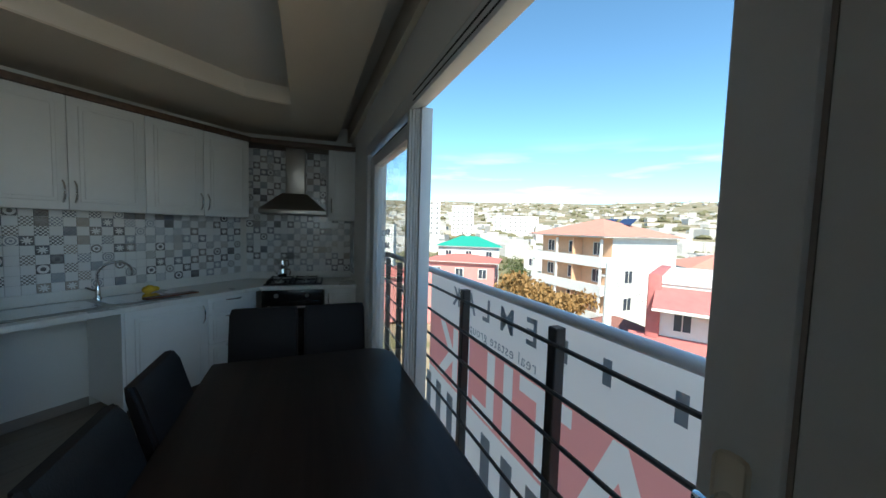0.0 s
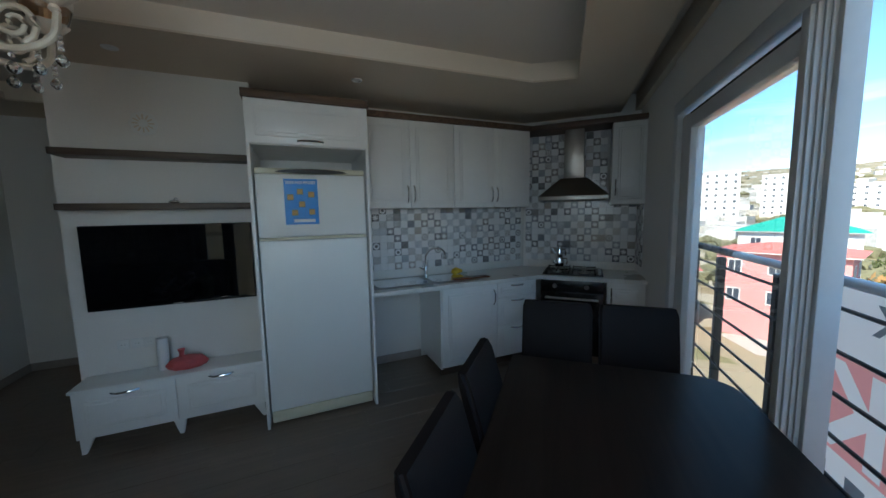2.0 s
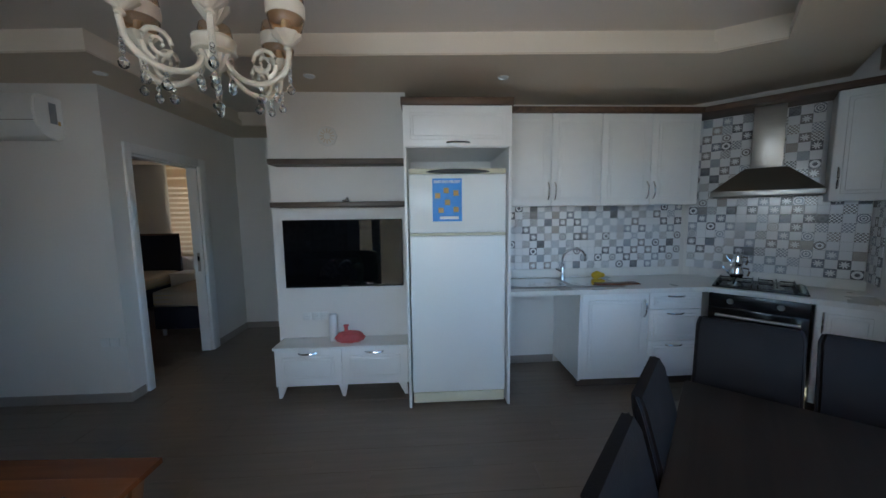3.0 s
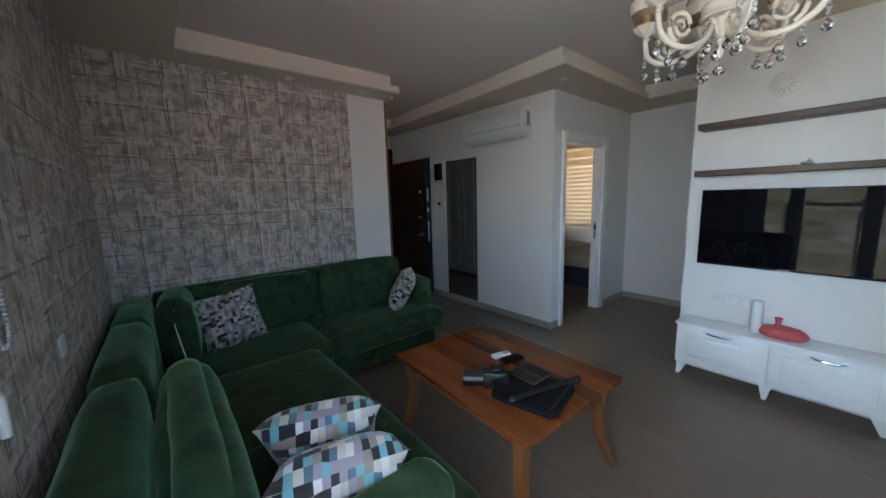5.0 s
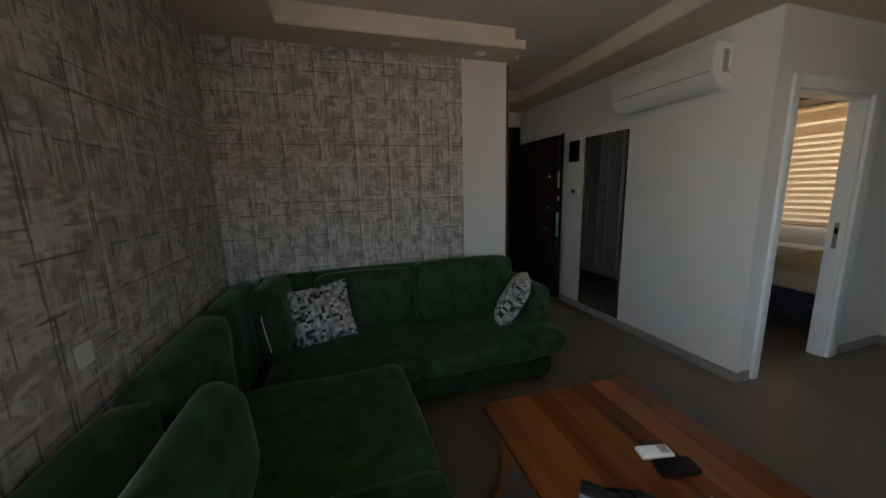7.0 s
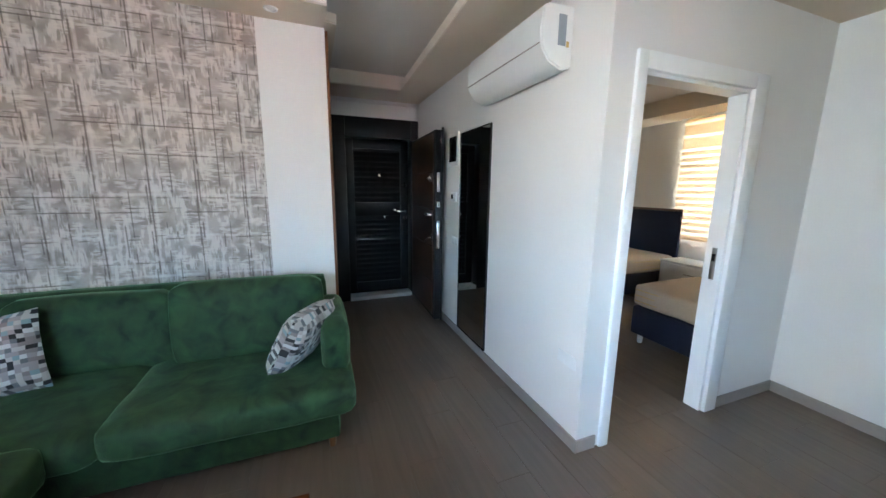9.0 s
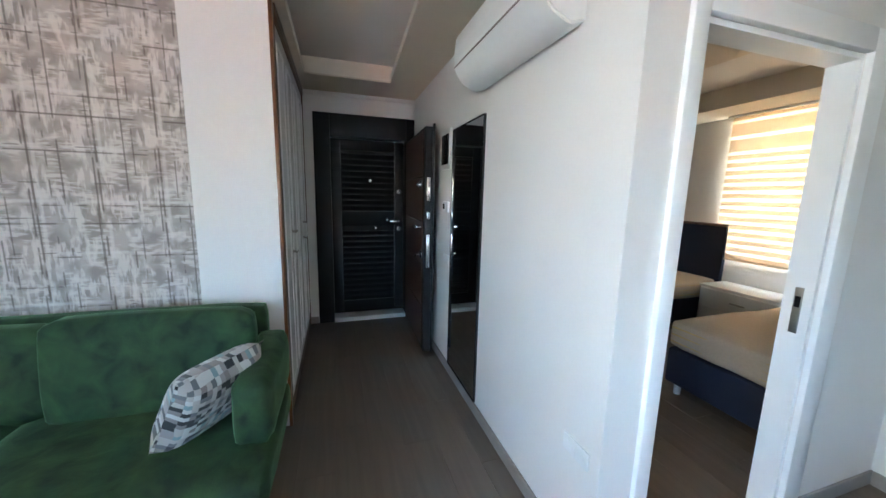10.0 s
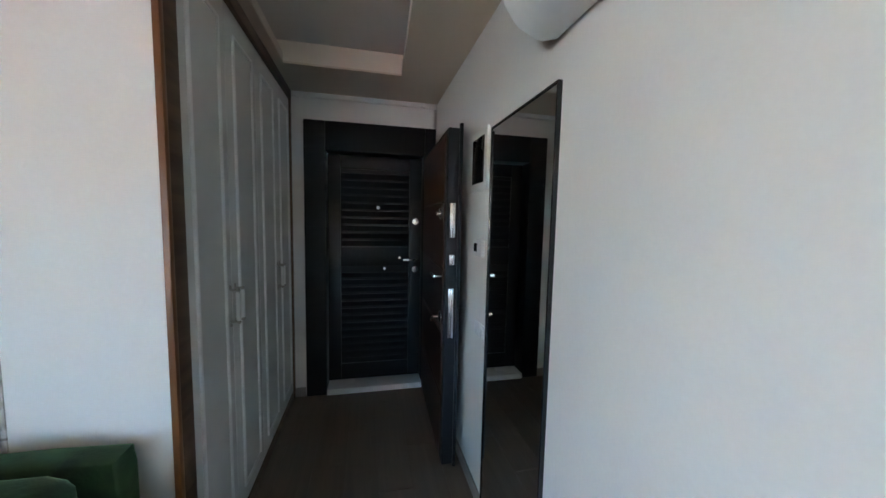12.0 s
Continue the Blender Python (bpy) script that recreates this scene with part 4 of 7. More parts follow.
def cooker():
    t = thing("oven", "built-in black glass oven with steel handle and two knobs", "oven", HOOD @ pose(0.01, 0.02, 0))
    part("body", B((0, 0.60, 0.02, 0.54, 0.09, 0.85)), M_BLACK, t)
    part("control_panel", B((0, 0.60, 0, 0.02, 0.735, 0.848), bevel=0.004), M_BLACK, t, "black control panel")
    d = part("door", B((0, 0.60, -0.002, 0.02, 0.12, 0.728), bevel=0.004), M_OVENGLASS, t, "dark glass oven door")
    bm = bmesh.new()
    cyl(bm, (0.05, -0.045, 0.675), (0.55, -0.045, 0.675), 0.013)
    for x in (0.07, 0.53):
        cyl(bm, (x, -0.045, 0.675), (x, 0.0, 0.675), 0.009)
    part("handle", bm, M_STEEL, d, "steel bar handle")
    for x in (0.14, 0.44):
        bm = bmesh.new()
        cyl(bm, (x, 0.0, 0.79), (x, -0.028, 0.79), 0.023, 0.019, 20)
        part("knob", bm, M_STEEL, t)
    h = thing("gas_hob", "black gas hob with four burners set in the worktop", "hob", HOOD @ pose(0.02, 0.06, 0.893))
    part("plate", B((0, 0.58, 0, 0.46, 0.0, 0.012), bevel=0.004), M_BLACK, h)
    for x, y in ((0.14, 0.12), (0.14, 0.34), (0.40, 0.12), (0.40, 0.34)):
        bm = bmesh.new()
        lathe(bm, [(0.045, 0.012), (0.045, 0.024), (0.03, 0.026), (0.03, 0.034), (0.0, 0.036)], 18, Matrix.Translation((x, y, 0)))
        part("burner", bm, M_STEEL, h)
        bm = bmesh.new()
        for a in range(4):
            c, s = math.cos(a * math.pi / 2), math.sin(a * math.pi / 2)
            box(bm, *sorted((x + c * 0.02 - abs(s) * 0.004, x + c * 0.115 + abs(s) * 0.004)), *sorted((y + s * 0.02 - abs(c) * 0.004, y + s * 0.105 + abs(c) * 0.004)), 0.038, 0.048)
        for sx in (-0.115, 0.107):
            box(bm, x + sx, x + sx + 0.008, y - 0.1, y + 0.1, 0.012, 0.046)
        part("pan_support", bm, M_BLACK, h, "cast iron pan support")
    for i in range(4):
        bm = bmesh.new()
        cyl(bm, (0.545, 0.07 + i * 0.09, 0.012), (0.545, 0.07 + i * 0.09, 0.036), 0.017, 0.014)
        part("knob", bm, M_STEEL, h)
    p = thing("teapot", "polished steel stacked teapot on the hob", "teapot", HOOD @ pose(0.16, 0.40, 0.941))
    for z, r, nm in ((0, 0.052, "kettle"), (0.10, 0.042, "pot")):
        bm = bmesh.new()
        lathe(bm, [(r * 0.8, z), (r, z + 0.02), (r, z + 0.05), (r * 0.72, z + 0.085), (r * 0.75, z + 0.095)], 24)
        part(nm, bm, M_CHROME, p)
        bm = bmesh.new()
        tube(bm, [(-r * 0.9, 0, z + 0.03), (-r * 1.5, 0, z + 0.06), (-r * 1.9, 0, z + 0.09)], 0.011, r_end=0.006)
        part("spout", bm, M_CHROME, p)
        bm = bmesh.new()
        tube(bm, [(r * 0.8, 0, z + 0.085), (r * 1.5, 0, z + 0.08), (r * 1.65, 0, z + 0.05), (r * 1.45, 0, z + 0.015)], 0.007)
        part("handle", bm, M_CORN, p, "brown handle")
    bm = bmesh.new()
    lathe(bm, [(0.034, 0.195), (0.03, 0.208), (0.01, 0.215), (0.012, 0.228), (0.004, 0.234)], 20)
    part("lid", bm, M_CHROME, p)
    # hood
    e = thing("cooker_hood", "brushed steel chimney cooker hood on the tiled wall", "cooker hood", HOOD @ pose(0.295, 0.59, 1.655))
    part("rim", B((-0.335, 0.335, -0.45, -0.005, 0, 0.045), bevel=0.003), M_STEEL, e)
    bm = bmesh.new()
    lo = [(-0.335, -0.45), (0.335, -0.45), (0.335, -0.005), (-0.335, -0.005)]
    hi = [(-0.13, -0.26), (0.13, -0.26), (0.13, -0.005), (-0.13, -0.005)]
    a = [bm.verts.new((x, y, 0.045)) for x, y in lo]
    b = [bm.verts.new((x, y, 0.235)) for x, y in hi]
    bm.faces.new(list(reversed(a)))
    bm.faces.new(b)
    for i in range(4):
        bm.faces.new((a[i], a[(i + 1) % 4], b[(i + 1) % 4], b[i]))
    part("canopy", bm, M_STEEL, e, smooth=False)
    part("chimney", B((-0.10, 0.10, -0.22, -0.005, 0.235, 0.745), bevel=0.003), M_STEEL, e)


cooker()


def sink():
    t = thing("kitchen_sink", "inset steel sink with two bowls and a drainer", "sink", pose(-3.30, 1.50, 0.893, 0, 0, 90))
    bm = bmesh.new()
    box(bm, -0.50, 0.52, -0.22, 0.23, 0.0, 0.006, bevel=0.002, seg=1)
    part("rim", bm, M_STEEL, t)
    for x0, x1, nm in ((-0.46, 0.03, "drainer"), (0.08, 0.48, "bowl")):
        bm = bmesh.new()
        n = 8
        loops = []
        for inset, z in ((0.0, 0.0085), (0.008, 0.0095), (0.02, 0.008), (0.05, 0.0065)):
            pts = []
            cx, cy, hx2, hy = (x0 + x1) / 2, 0.0, (x1 - x0) / 2 - inset, 0.18 - inset
            rr = 0.07 - inset
            for qx, qy, a0 in ((1, 1, 0), (-1, 1, 90), (-1, -1, 180), (1, -1, 270)):
                for k in range(5):
                    ang = radians(a0 + k * 22.5)
                    pts.append((cx + qx * (hx2 - rr) + rr * math.cos(ang), cy + qy * (hy - rr) + rr * math.sin(ang), z))
            loops.append([bm.verts.new(p) for p in pts])
        for a, b in zip(loops, loops[1:]):
            for i in range(len(a)):
                bm.faces.new((a[i], a[(i + 1) % len(a)], b[(i + 1) % len(a)], b[i]))
        bm.faces.new(loops[-1])
        part(nm, bm, M_CHROME, t)
    f = thing("tap", "chrome swan-neck kitchen tap behind the sink", "tap", pose(-3.49, 1.62, 0.899, 0, 0, 0))
    bm = bmesh.new()
    lathe(bm, [(0.026, 0), (0.026, 0.012), (0.017, 0.018), (0.016, 0.10), (0.012, 0.11)], 20)
    part("base", bm, M_CHROME, f)
    bm = bmesh.new()
    pts = [(0, 0, 0.10), (0, 0, 0.20)] + [(0.0 + 0.02 * math.sin(math.pi * k / 10), 0.11 - 0.11 * math.cos(math.pi * k / 10), 0.20 + 0.09 * math.sin(math.pi * k / 10)) for k in range(1, 11)] + [(0.0, 0.22, 0.165)]
    tube(bm, pts, 0.011, 10)
    part("spout", bm, M_CHROME, f)
    bm = bmesh.new()
    tube(bm, [(0.0, -0.015, 0.07), (0.01, -0.045, 0.085), (0.02, -0.075, 0.10)], 0.009)
    part("lever", bm, M_CHROME, f)
    s = thing("sponge", "yellow sponge cloth on the sink edge", "sponge", pose(-3.42, 1.93, 0.90, 0, 0, 20))
    bm = bmesh.new()
    ball(bm, (0, 0, 0.035), 0.05, 0.8, 1.0, 0.7)
    ball(bm, (0.01, 0.04, 0.03), 0.04, 0.8, 1.0, 0.7)
    for v in bm.verts:
        v.co += 0.012 * noise.noise_vector(v.co * 22)
    part("cloth", bm, M_YELLOW, s)
    c = thing("chopping_board", "small pale wooden chopping board on the worktop", "board", pose(-3.16, 1.98, 0.902, 0, 0, 90))
    part("board", B((-0.19, 0.19, -0.05, 0.05, 0, 0.01), bevel=0.004), M_OAK, c)


sink()

# ---- television wall ----
def tv_wall():
    t = thing("television", "large black flat television on the wall", "television", rot_at(-3.245, -0.935, 90) @ pose(0, 0, 0.915))
    part("housing", B((0, 1.02, 0.002, 0.036, 0, 0.59), bevel=0.004), M_BLACK, t)
    part("screen", B((0.009, 1.011, -0.001, 0.004, 0.018, 0.581)), M_TV, t, "glossy dark screen")
    part("badge", B((0.48, 0.54, -0.002, 0.003, 0.005, 0.012)), M_STEEL, t)
    for z in (1.955, 1.61):
        s = thing("wall_shelf", "thin dark walnut floating shelf", "shelf", rot_at(-3.105, -0.965, 90) @ pose(0, 0, z), "shelves over the television")
        part("board", B((0, 1.09, 0, 0.18, 0, 0.042), bevel=0.002), M_SHELF, s)
    v = thing("wall_vent", "round white slotted vent plate on the wall", "vent", rot_at(-3.285, -0.53, 90) @ pose(0, 0, 2.21))
    bm = bmesh.new()
    lathe(bm, [(0.085, 0), (0.085, 0.006), (0.078, 0.010), (0, 0.010)], 8, pose(0, 0, 0, 90))
    part("plate", bm, M_PLASTIC, v)
    for k in range(12):
        a = k * math.pi / 6
        part("slot", B((0.028, 0.062, -0.0125, -0.010, -0.004, 0.004)), M_SOFFIT, v, at=Matrix.Rotation(a, 4, "Y"))
    st = thing("tv_stand", "low white lacquered television bench with flap doors and splayed feet", "tv stand", rot_at(-3.045, -0.985, 90))
    w = 1.105
    part("top", B((-0.008, w, -0.012, 0.235, 0.435, 0.456), bevel=0.003), M_LACQ, st)
    part("body", B((0, w, 0.02, 0.235, 0.115, 0.435)), M_LACQ, st)
    for i in range(2):
        a, b = i * w / 2 + 0.003, (i + 1) * w / 2 - 0.003
        d = shaker(st, "flap_door", a, b, 0.118, 0.432, 0.0, inset=0.06)
        bow_handle(d, (a + b) / 2, -0.003, 0.405, False, 0.15)
    for x, tilt in ((0.05, -0.03), (w / 2, 0.0), (w - 0.05, 0.03)):
        bm = bmesh.new()
        lo = [(x + tilt - 0.012, 0.03), (x + tilt + 0.012, 0.03), (x + tilt + 0.012, 0.055), (x + tilt - 0.012, 0.055)]
        hi = [(x - 0.035, 0.01), (x + 0.035, 0.01), (x + 0.035, 0.06), (x - 0.035, 0.06)]
        a = [bm.verts.new((px, py, 0.0)) for px, py in lo]
        b = [bm.verts.new((px, py, 0.116)) for px, py in hi]
        bm.faces.new(list(reversed(a)))
        bm.faces.new(b)
        for i in range(4):
            bm.faces.new((a[i], a[(i + 1) % 4], b[(i + 1) % 4], b[i]))
        part("leg", bm, M_LACQ, st, smooth=False)
    r = thing("tissue_roll", "upright white roll on the television bench", "paper roll", pose(-3.19, -0.53, 0.456))
    bm = bmesh.new()
    lathe(bm, [(0.032, 0), (0.034, 0.01), (0.034, 0.225), (0.030, 0.235), (0.014, 0.235), (0.014, 0.2)], 20)
    part("roll", bm, M_PAPERROLL, r)
    p = thing("pouch", "pinkish-red gathered pouch on the television bench", "pouch", pose(-3.15, -0.38, 0.456))
    bm = bmesh.new()
    lathe(bm, [(0.05, 0.0), (0.10, 0.012), (0.115, 0.04), (0.09, 0.075), (0.045, 0.088), (0.02, 0.095)], 24)
    for v2 in bm.verts:
        a = math.atan2(v2.co.y, v2.co.x)
        v2.co.x *= 0.75 * (1 + 0.06 * math.sin(9 * a))
        v2.co.y *= 1.1 * (1 + 0.06 * math.sin(9 * a))
    part("bag", bm, M_RED, p)
    bm = bmesh.new()
    lathe(bm, [(0.02, 0.09), (0.014, 0.11), (0.018, 0.13), (0.024, 0.145), (0.01, 0.15)], 14, pose(0, -0.03, 0))
    part("knot", bm, M_RED, p)
    for y in (-0.78, -0.70, -0.63):
        s = thing("wall_socket", "white round-faced wall socket", "socket", rot_at(-3.285, y, 90) @ pose(0, 0, 0.65), "sockets under the television")
        part("plate", B((-0.036, 0.036, -0.008, 0, -0.036, 0.036), bevel=0.004), M_PLASTIC, s)
        bm = bmesh.new()
        cyl(bm, (0, -0.0095, 0), (0, -0.007, 0), 0.021)
        f = part("face", bm, M_PLASTIC, s)
        for px in (-0.0095, 0.0095):
            bm = bmesh.new()
            cyl(bm, (px, -0.0105, 0), (px, -0.0085, 0), 0.0026, n=8)
            part("pin_hole", bm, M_BLACK, f)
    rm = thing("shelf_ornament", "small bright metal ornament on the lower shelf", "ornament", pose(-3.17, -0.37, 1.652))
    bm = bmesh.new()
    ball(bm, (0, 0, 0.012), 0.035, 0.5, 1, 0.32)
    ball(bm, (0, 0.01, 0.026), 0.014)
    part("body", bm, M_CHROME, rm)


tv_wall()


# ---- dining table and chairs ----
def dining():
    # local x along the window wall towards the camera's end, y outwards
    t = thing("dining_table", "dark wenge dining table with rounded corners beside the window", "table", WIN @ pose(-1.45, 0.405, 0))
    bm = bmesh.new()
    L, W, r = 0.75, 0.475, 0.14
    pts = []
    for qx, qy, a0 in ((1, 1, 0), (-1, 1, 90), (-1, -1, 180), (1, -1, 270)):
        rr = r if qy > 0 else 0.015
        for k in range(7):
            a = radians(a0 + 15 * k)
            pts.append((qx * (L - rr) + rr * math.cos(a), qy * (W - rr) + rr * math.sin(a)))
    prism(bm, pts, 0.755, 0.793)
    bmesh.ops.bevel(bm, geom=[e for e in bm.edges if abs(e.verts[0].co.z - e.verts[1].co.z) < 1e-5], offset=0.005, segments=2, affect="EDGES")
    part("tabletop", bm, M_TABLE, t)
    part("apron", B((-0.62, 0.62, -0.36, 0.36, 0.68, 0.754)), M_TABLE, t)
    for sx in (-0.58, 0.58):
        for sy in (-0.32, 0.32):
            part("leg", B((sx - 0.04, sx + 0.04, sy - 0.04, sy + 0.04, 0, 0.68), bevel=0.004), M_TABLE, t)


dining()


def dining_chair(at):
    """Fully upholstered chair; it faces +y, its back is on the -y side."""
    c = thing("dining_chair", "black leather upholstered high-back dining chair at the table", "chair", at, "chairs round the dining table")
    bm = bmesh.new()
    box(bm, -0.215, 0.215, -0.2, 0.23, 0.41, 0.48, bevel=0.02, seg=3)
    part("seat", bm, M_LEATHER, c)
    bm = bmesh.new()
    rows = [(0.42, -0.20, 0.05), (0.60, -0.215, 0.055), (0.80, -0.245, 0.052), (0.96, -0.285, 0.042), (0.995, -0.297, 0.03)]
    prev = None
    for z, y, th in rows:
        hw = 0.20 if z < 0.97 else 0.19
        cur = [bm.verts.new(p) for p in ((-hw, y - th / 2, z), (hw, y - th / 2, z), (hw, y + th / 2, z), (-hw, y + th / 2, z))]
        if prev:
            for i in range(4):
                bm.faces.new((prev[i], prev[(i + 1) % 4], cur[(i + 1) % 4], cur[i]))
        else:
            bm.faces.new(list(reversed(cur)))
        prev = cur
    bm.faces.new(prev)
    edges = [e for e in bm.edges if abs(e.verts[0].co.z - e.verts[1].co.z) > 0.01 and not all(len(v.link_edges) < 3 for v in e.verts)]
    bmesh.ops.bevel(bm, geom=[e for e in edges if abs(e.verts[0].co.x - e.verts[1].co.x) < 0.02], offset=0.014, segments=3, affect="EDGES")
    part("backrest", bm, M_LEATHER, c)
    for sx in (-0.18, 0.18):
        for sy in (-0.17, 0.2):
            bm = bmesh.new()
            cyl(bm, (sx, sy, 0.42), (sx * 1.05, sy * 1.05, 0.0), 0.022, 0.015, 10)
            part("leg", bm, M_TABLE, c)
    return c


# two at the far end facing the camera's end, three on the room side
first = dining_chair(WIN @ pose(-2.285, 0.145, 0, 0, 0, -90))
copy_thing(first, WIN @ pose(-2.285, 0.58, 0, 0, 0, -90))
for s in (1.68, 1.21, 0.75):
    copy_thing(first, WIN @ pose(-s, 0.15, 0, 0, 0, 0))


# ---- sofa ----
def puff(bm, x0, x1, y0, y1, z0, z1, r=0.05, bulge=0.02, seed=0, cuts=9):
    """A soft block: rounded, swollen and slightly uneven."""
    k = bmesh.new()
    box(k, x0, x1, y0, y1, z0, z1)
    bmesh.ops.subdivide_edges(k, edges=k.edges[:], cuts=cuts, use_grid_fill=True)
    c = Vector(((x0 + x1) / 2, (y0 + y1) / 2, (z0 + z1) / 2))
    h = Vector((abs(x1 - x0) / 2, abs(y1 - y0) / 2, abs(z1 - z0) / 2))
    for v in k.verts:
        d = v.co - c
        inner = Vector([max(-h[i] + r, min(h[i] - r, d[i])) for i in range(3)])
        o = d - inner
        if o.length > 1e-6:
            o = o.normalized() * r
        q = [1 - min(1, abs(d[i] / h[i])) ** 2 for i in range(3)]
        for i in range(3):
            j, l2 = (i + 1) % 3, (i + 2) % 3
            if abs(abs(d[i]) - h[i]) < 1e-4:
                o[i] += math.copysign(bulge * math.sqrt(max(0, q[j] * q[l2])), d[i])
        v.co = c + inner + o + 0.008 * noise.noise_vector(v.co * 5 + Vector((seed, 0, 0)))
    me = bpy.data.meshes.new("tmp")
    k.to_mesh(me)
    k.free()
    bm.from_mesh(me)
    bpy.data.meshes.remove(me)


def pf(*a, **k):
    bm = bmesh.new()
    puff(bm, *a, **k)
    return bm


def sofa():
    s = thing("corner_sofa", "large dark green velvet corner sofa with loose back cushions", "sofa", pose(0, 0, 0))
    part("base", pf(-1.87, 0.40, -3.50, -2.70, 0.06, 0.27, r=0.03, bulge=0.0), M_GREEN, s)
    part("base", pf(-0.61, 0.40, -2.72, -0.88, 0.06, 0.27, r=0.03, bulge=0.0), M_GREEN, s)
    part("seat_cushion", pf(-1.95, -0.82, -3.40, -2.61, 0.25, 0.435, r=0.058, bulge=0.012, seed=1, cuts=13), M_GREEN, s)
    part("seat_cushion", pf(-0.825, 0.10, -3.40, -2.61, 0.25, 0.43, r=0.058, bulge=0.010, seed=2, cuts=13), M_GREEN, s)
    part("seat_cushion", pf(-0.69, 0.20, -2.64, -1.78, 0.25, 0.437, r=0.058, bulge=0.012, seed=3, cuts=13), M_GREEN, s)
    part("seat_cushion", pf(-0.69, 0.20, -1.785, -0.90, 0.25, 0.432, r=0.058, bulge=0.012, seed=4, cuts=13), M_GREEN, s)
    part("back_frame", pf(-1.84, 0.22, -3.53, -3.41, 0.25, 0.868, r=0.035, bulge=0.006, seed=5), M_GREEN, s)
    for i, (a, b) in enumerate(((-3.42, -2.71), (-2.71, -1.93), (-1.93, -0.66))):
        part("back_frame", pf(0.228, 0.405, a, b, 0.25, (0.85, 0.86, 0.85)[i], r=0.055, bulge=0.012, seed=6 + i, cuts=11), M_GREEN, s)
    for i, (a, b, y, h) in enumerate(((-1.80, -0.955, -3.25, 0.485), (-0.935, -0.19, -3.325, 0.44))):
        part("back_cushion", pf(-(b - a) / 2, (b - a) / 2, -0.075, 0.075, 0, h, r=0.045, bulge=0.018, seed=11 + i, cuts=13), M_GREEN, s, at=pose((a + b) / 2, y, 0.415, 5, 0, 0))
    # a short cushion turned with its zip outwards, then a long slumped one
    turned = part("back_cushion", pf(-0.085, 0.085, -0.25, 0.25, 0, 0.465, r=0.055, bulge=0.028, seed=15, cuts=13), M_GREEN, s, at=pose(0.075, -3.16, 0.415, 0, 3, -4))
    bm = bmesh.new()
    tube(bm, [(-0.004, 0.262, 0.42), (0.004, 0.277, 0.32), (-0.004, 0.281, 0.22), (-0.016, 0.272, 0.085)], 0.0045, 6)
    part("zip", bm, M_PAPERROLL, turned, "pale zip of a turned cushion")
    part("back_cushion", pf(-0.088, 0.088, -0.55, 0.55, 0, 0.405, r=0.086, bulge=0.03, seed=16, cuts=15), M_GREEN, s, at=pose(0.075, -1.50, 0.415, 0, 5, 0))
    part("arm", pf(-1.945, -1.79, -3.48, -2.83, 0.40, 0.71, r=0.05, bulge=0.01, seed=21), M_GREEN, s)
    part("arm", pf(-0.50, 0.03, -1.02, -0.85, 0.40, 0.66, r=0.05, bulge=0.01, seed=22), M_GREEN, s)
    for x, y in ((-1.82, -2.75), (-1.82, -3.42), (-0.55, -0.95), (0.32, -0.95), (0.32, -3.42), (-0.55, -2.6)):
        bm = bmesh.new()
        cyl(bm, (x, y, 0.075), (x, y, 0), 0.024, 0.018, 12)
        part("foot", bm, M_OAKLEG, s)


sofa()


def throw_cushion(at, label, cover):
    t = thing("throw_cushion", label, "cushion", at, "mosaic cushions on the sofa")
    bm = bmesh.new()
    n, h = 12, 0.212
    top, bot = [], []
    for j in range(n + 1):
        ra, rb = [], []
        for i in range(n + 1):
            u, v = -1 + 2 * i / n, -1 + 2 * j / n
            pinch = 1 - 0.07 * (1 - abs(u) ** 2) * abs(v) ** 3 - 0.0
            pinch2 = 1 - 0.07 * (1 - abs(v) ** 2) * abs(u) ** 3
            z = 0.085 * ((1 - u ** 4) * (1 - v ** 4)) ** 0.55
            x, y = u * h * pinch2, v * h * pinch
            ra.append(bm.verts.new((x, y, z + 0.002)))
            rb.append(bm.verts.new((x, y, -z - 0.002)))
        top.append(ra)
        bot.append(rb)
    for j in range(n):
        for i in range(n):
            bm.faces.new((top[j][i], top[j][i + 1], top[j + 1][i + 1], top[j + 1][i]))
            bm.faces.new((bot[j][i], bot[j + 1][i], bot[j + 1][i + 1], bot[j][i + 1]))
    bmesh.ops.remove_doubles(bm, verts=bm.verts[:], dist=0.0045)
    bmesh.ops.recalc_face_normals(bm, faces=bm.faces[:])
    part("cover", bm, cover, t)


throw_cushion(pose(-1.68, -2.98, 0.61, 60, 0, 57), "taupe and black mosaic cushion leaning on the sofa arm", M_CUSHGREY)
throw_cushion(pose(-0.225, -3.135, 0.63, 106, 7, 7), "taupe and black mosaic cushion leaning in the sofa corner", M_CUSHGREY)
throw_cushion(pose(-0.285, -1.40, 0.60, 50, 0, -21), "turquoise and white mosaic cushion leaning on the seat", M_CUSH)
throw_cushion(pose(-0.255, -1.19, 0.60, 37, 0, -16), "turquoise and white mosaic cushion beside the sofa end", M_CUSH)


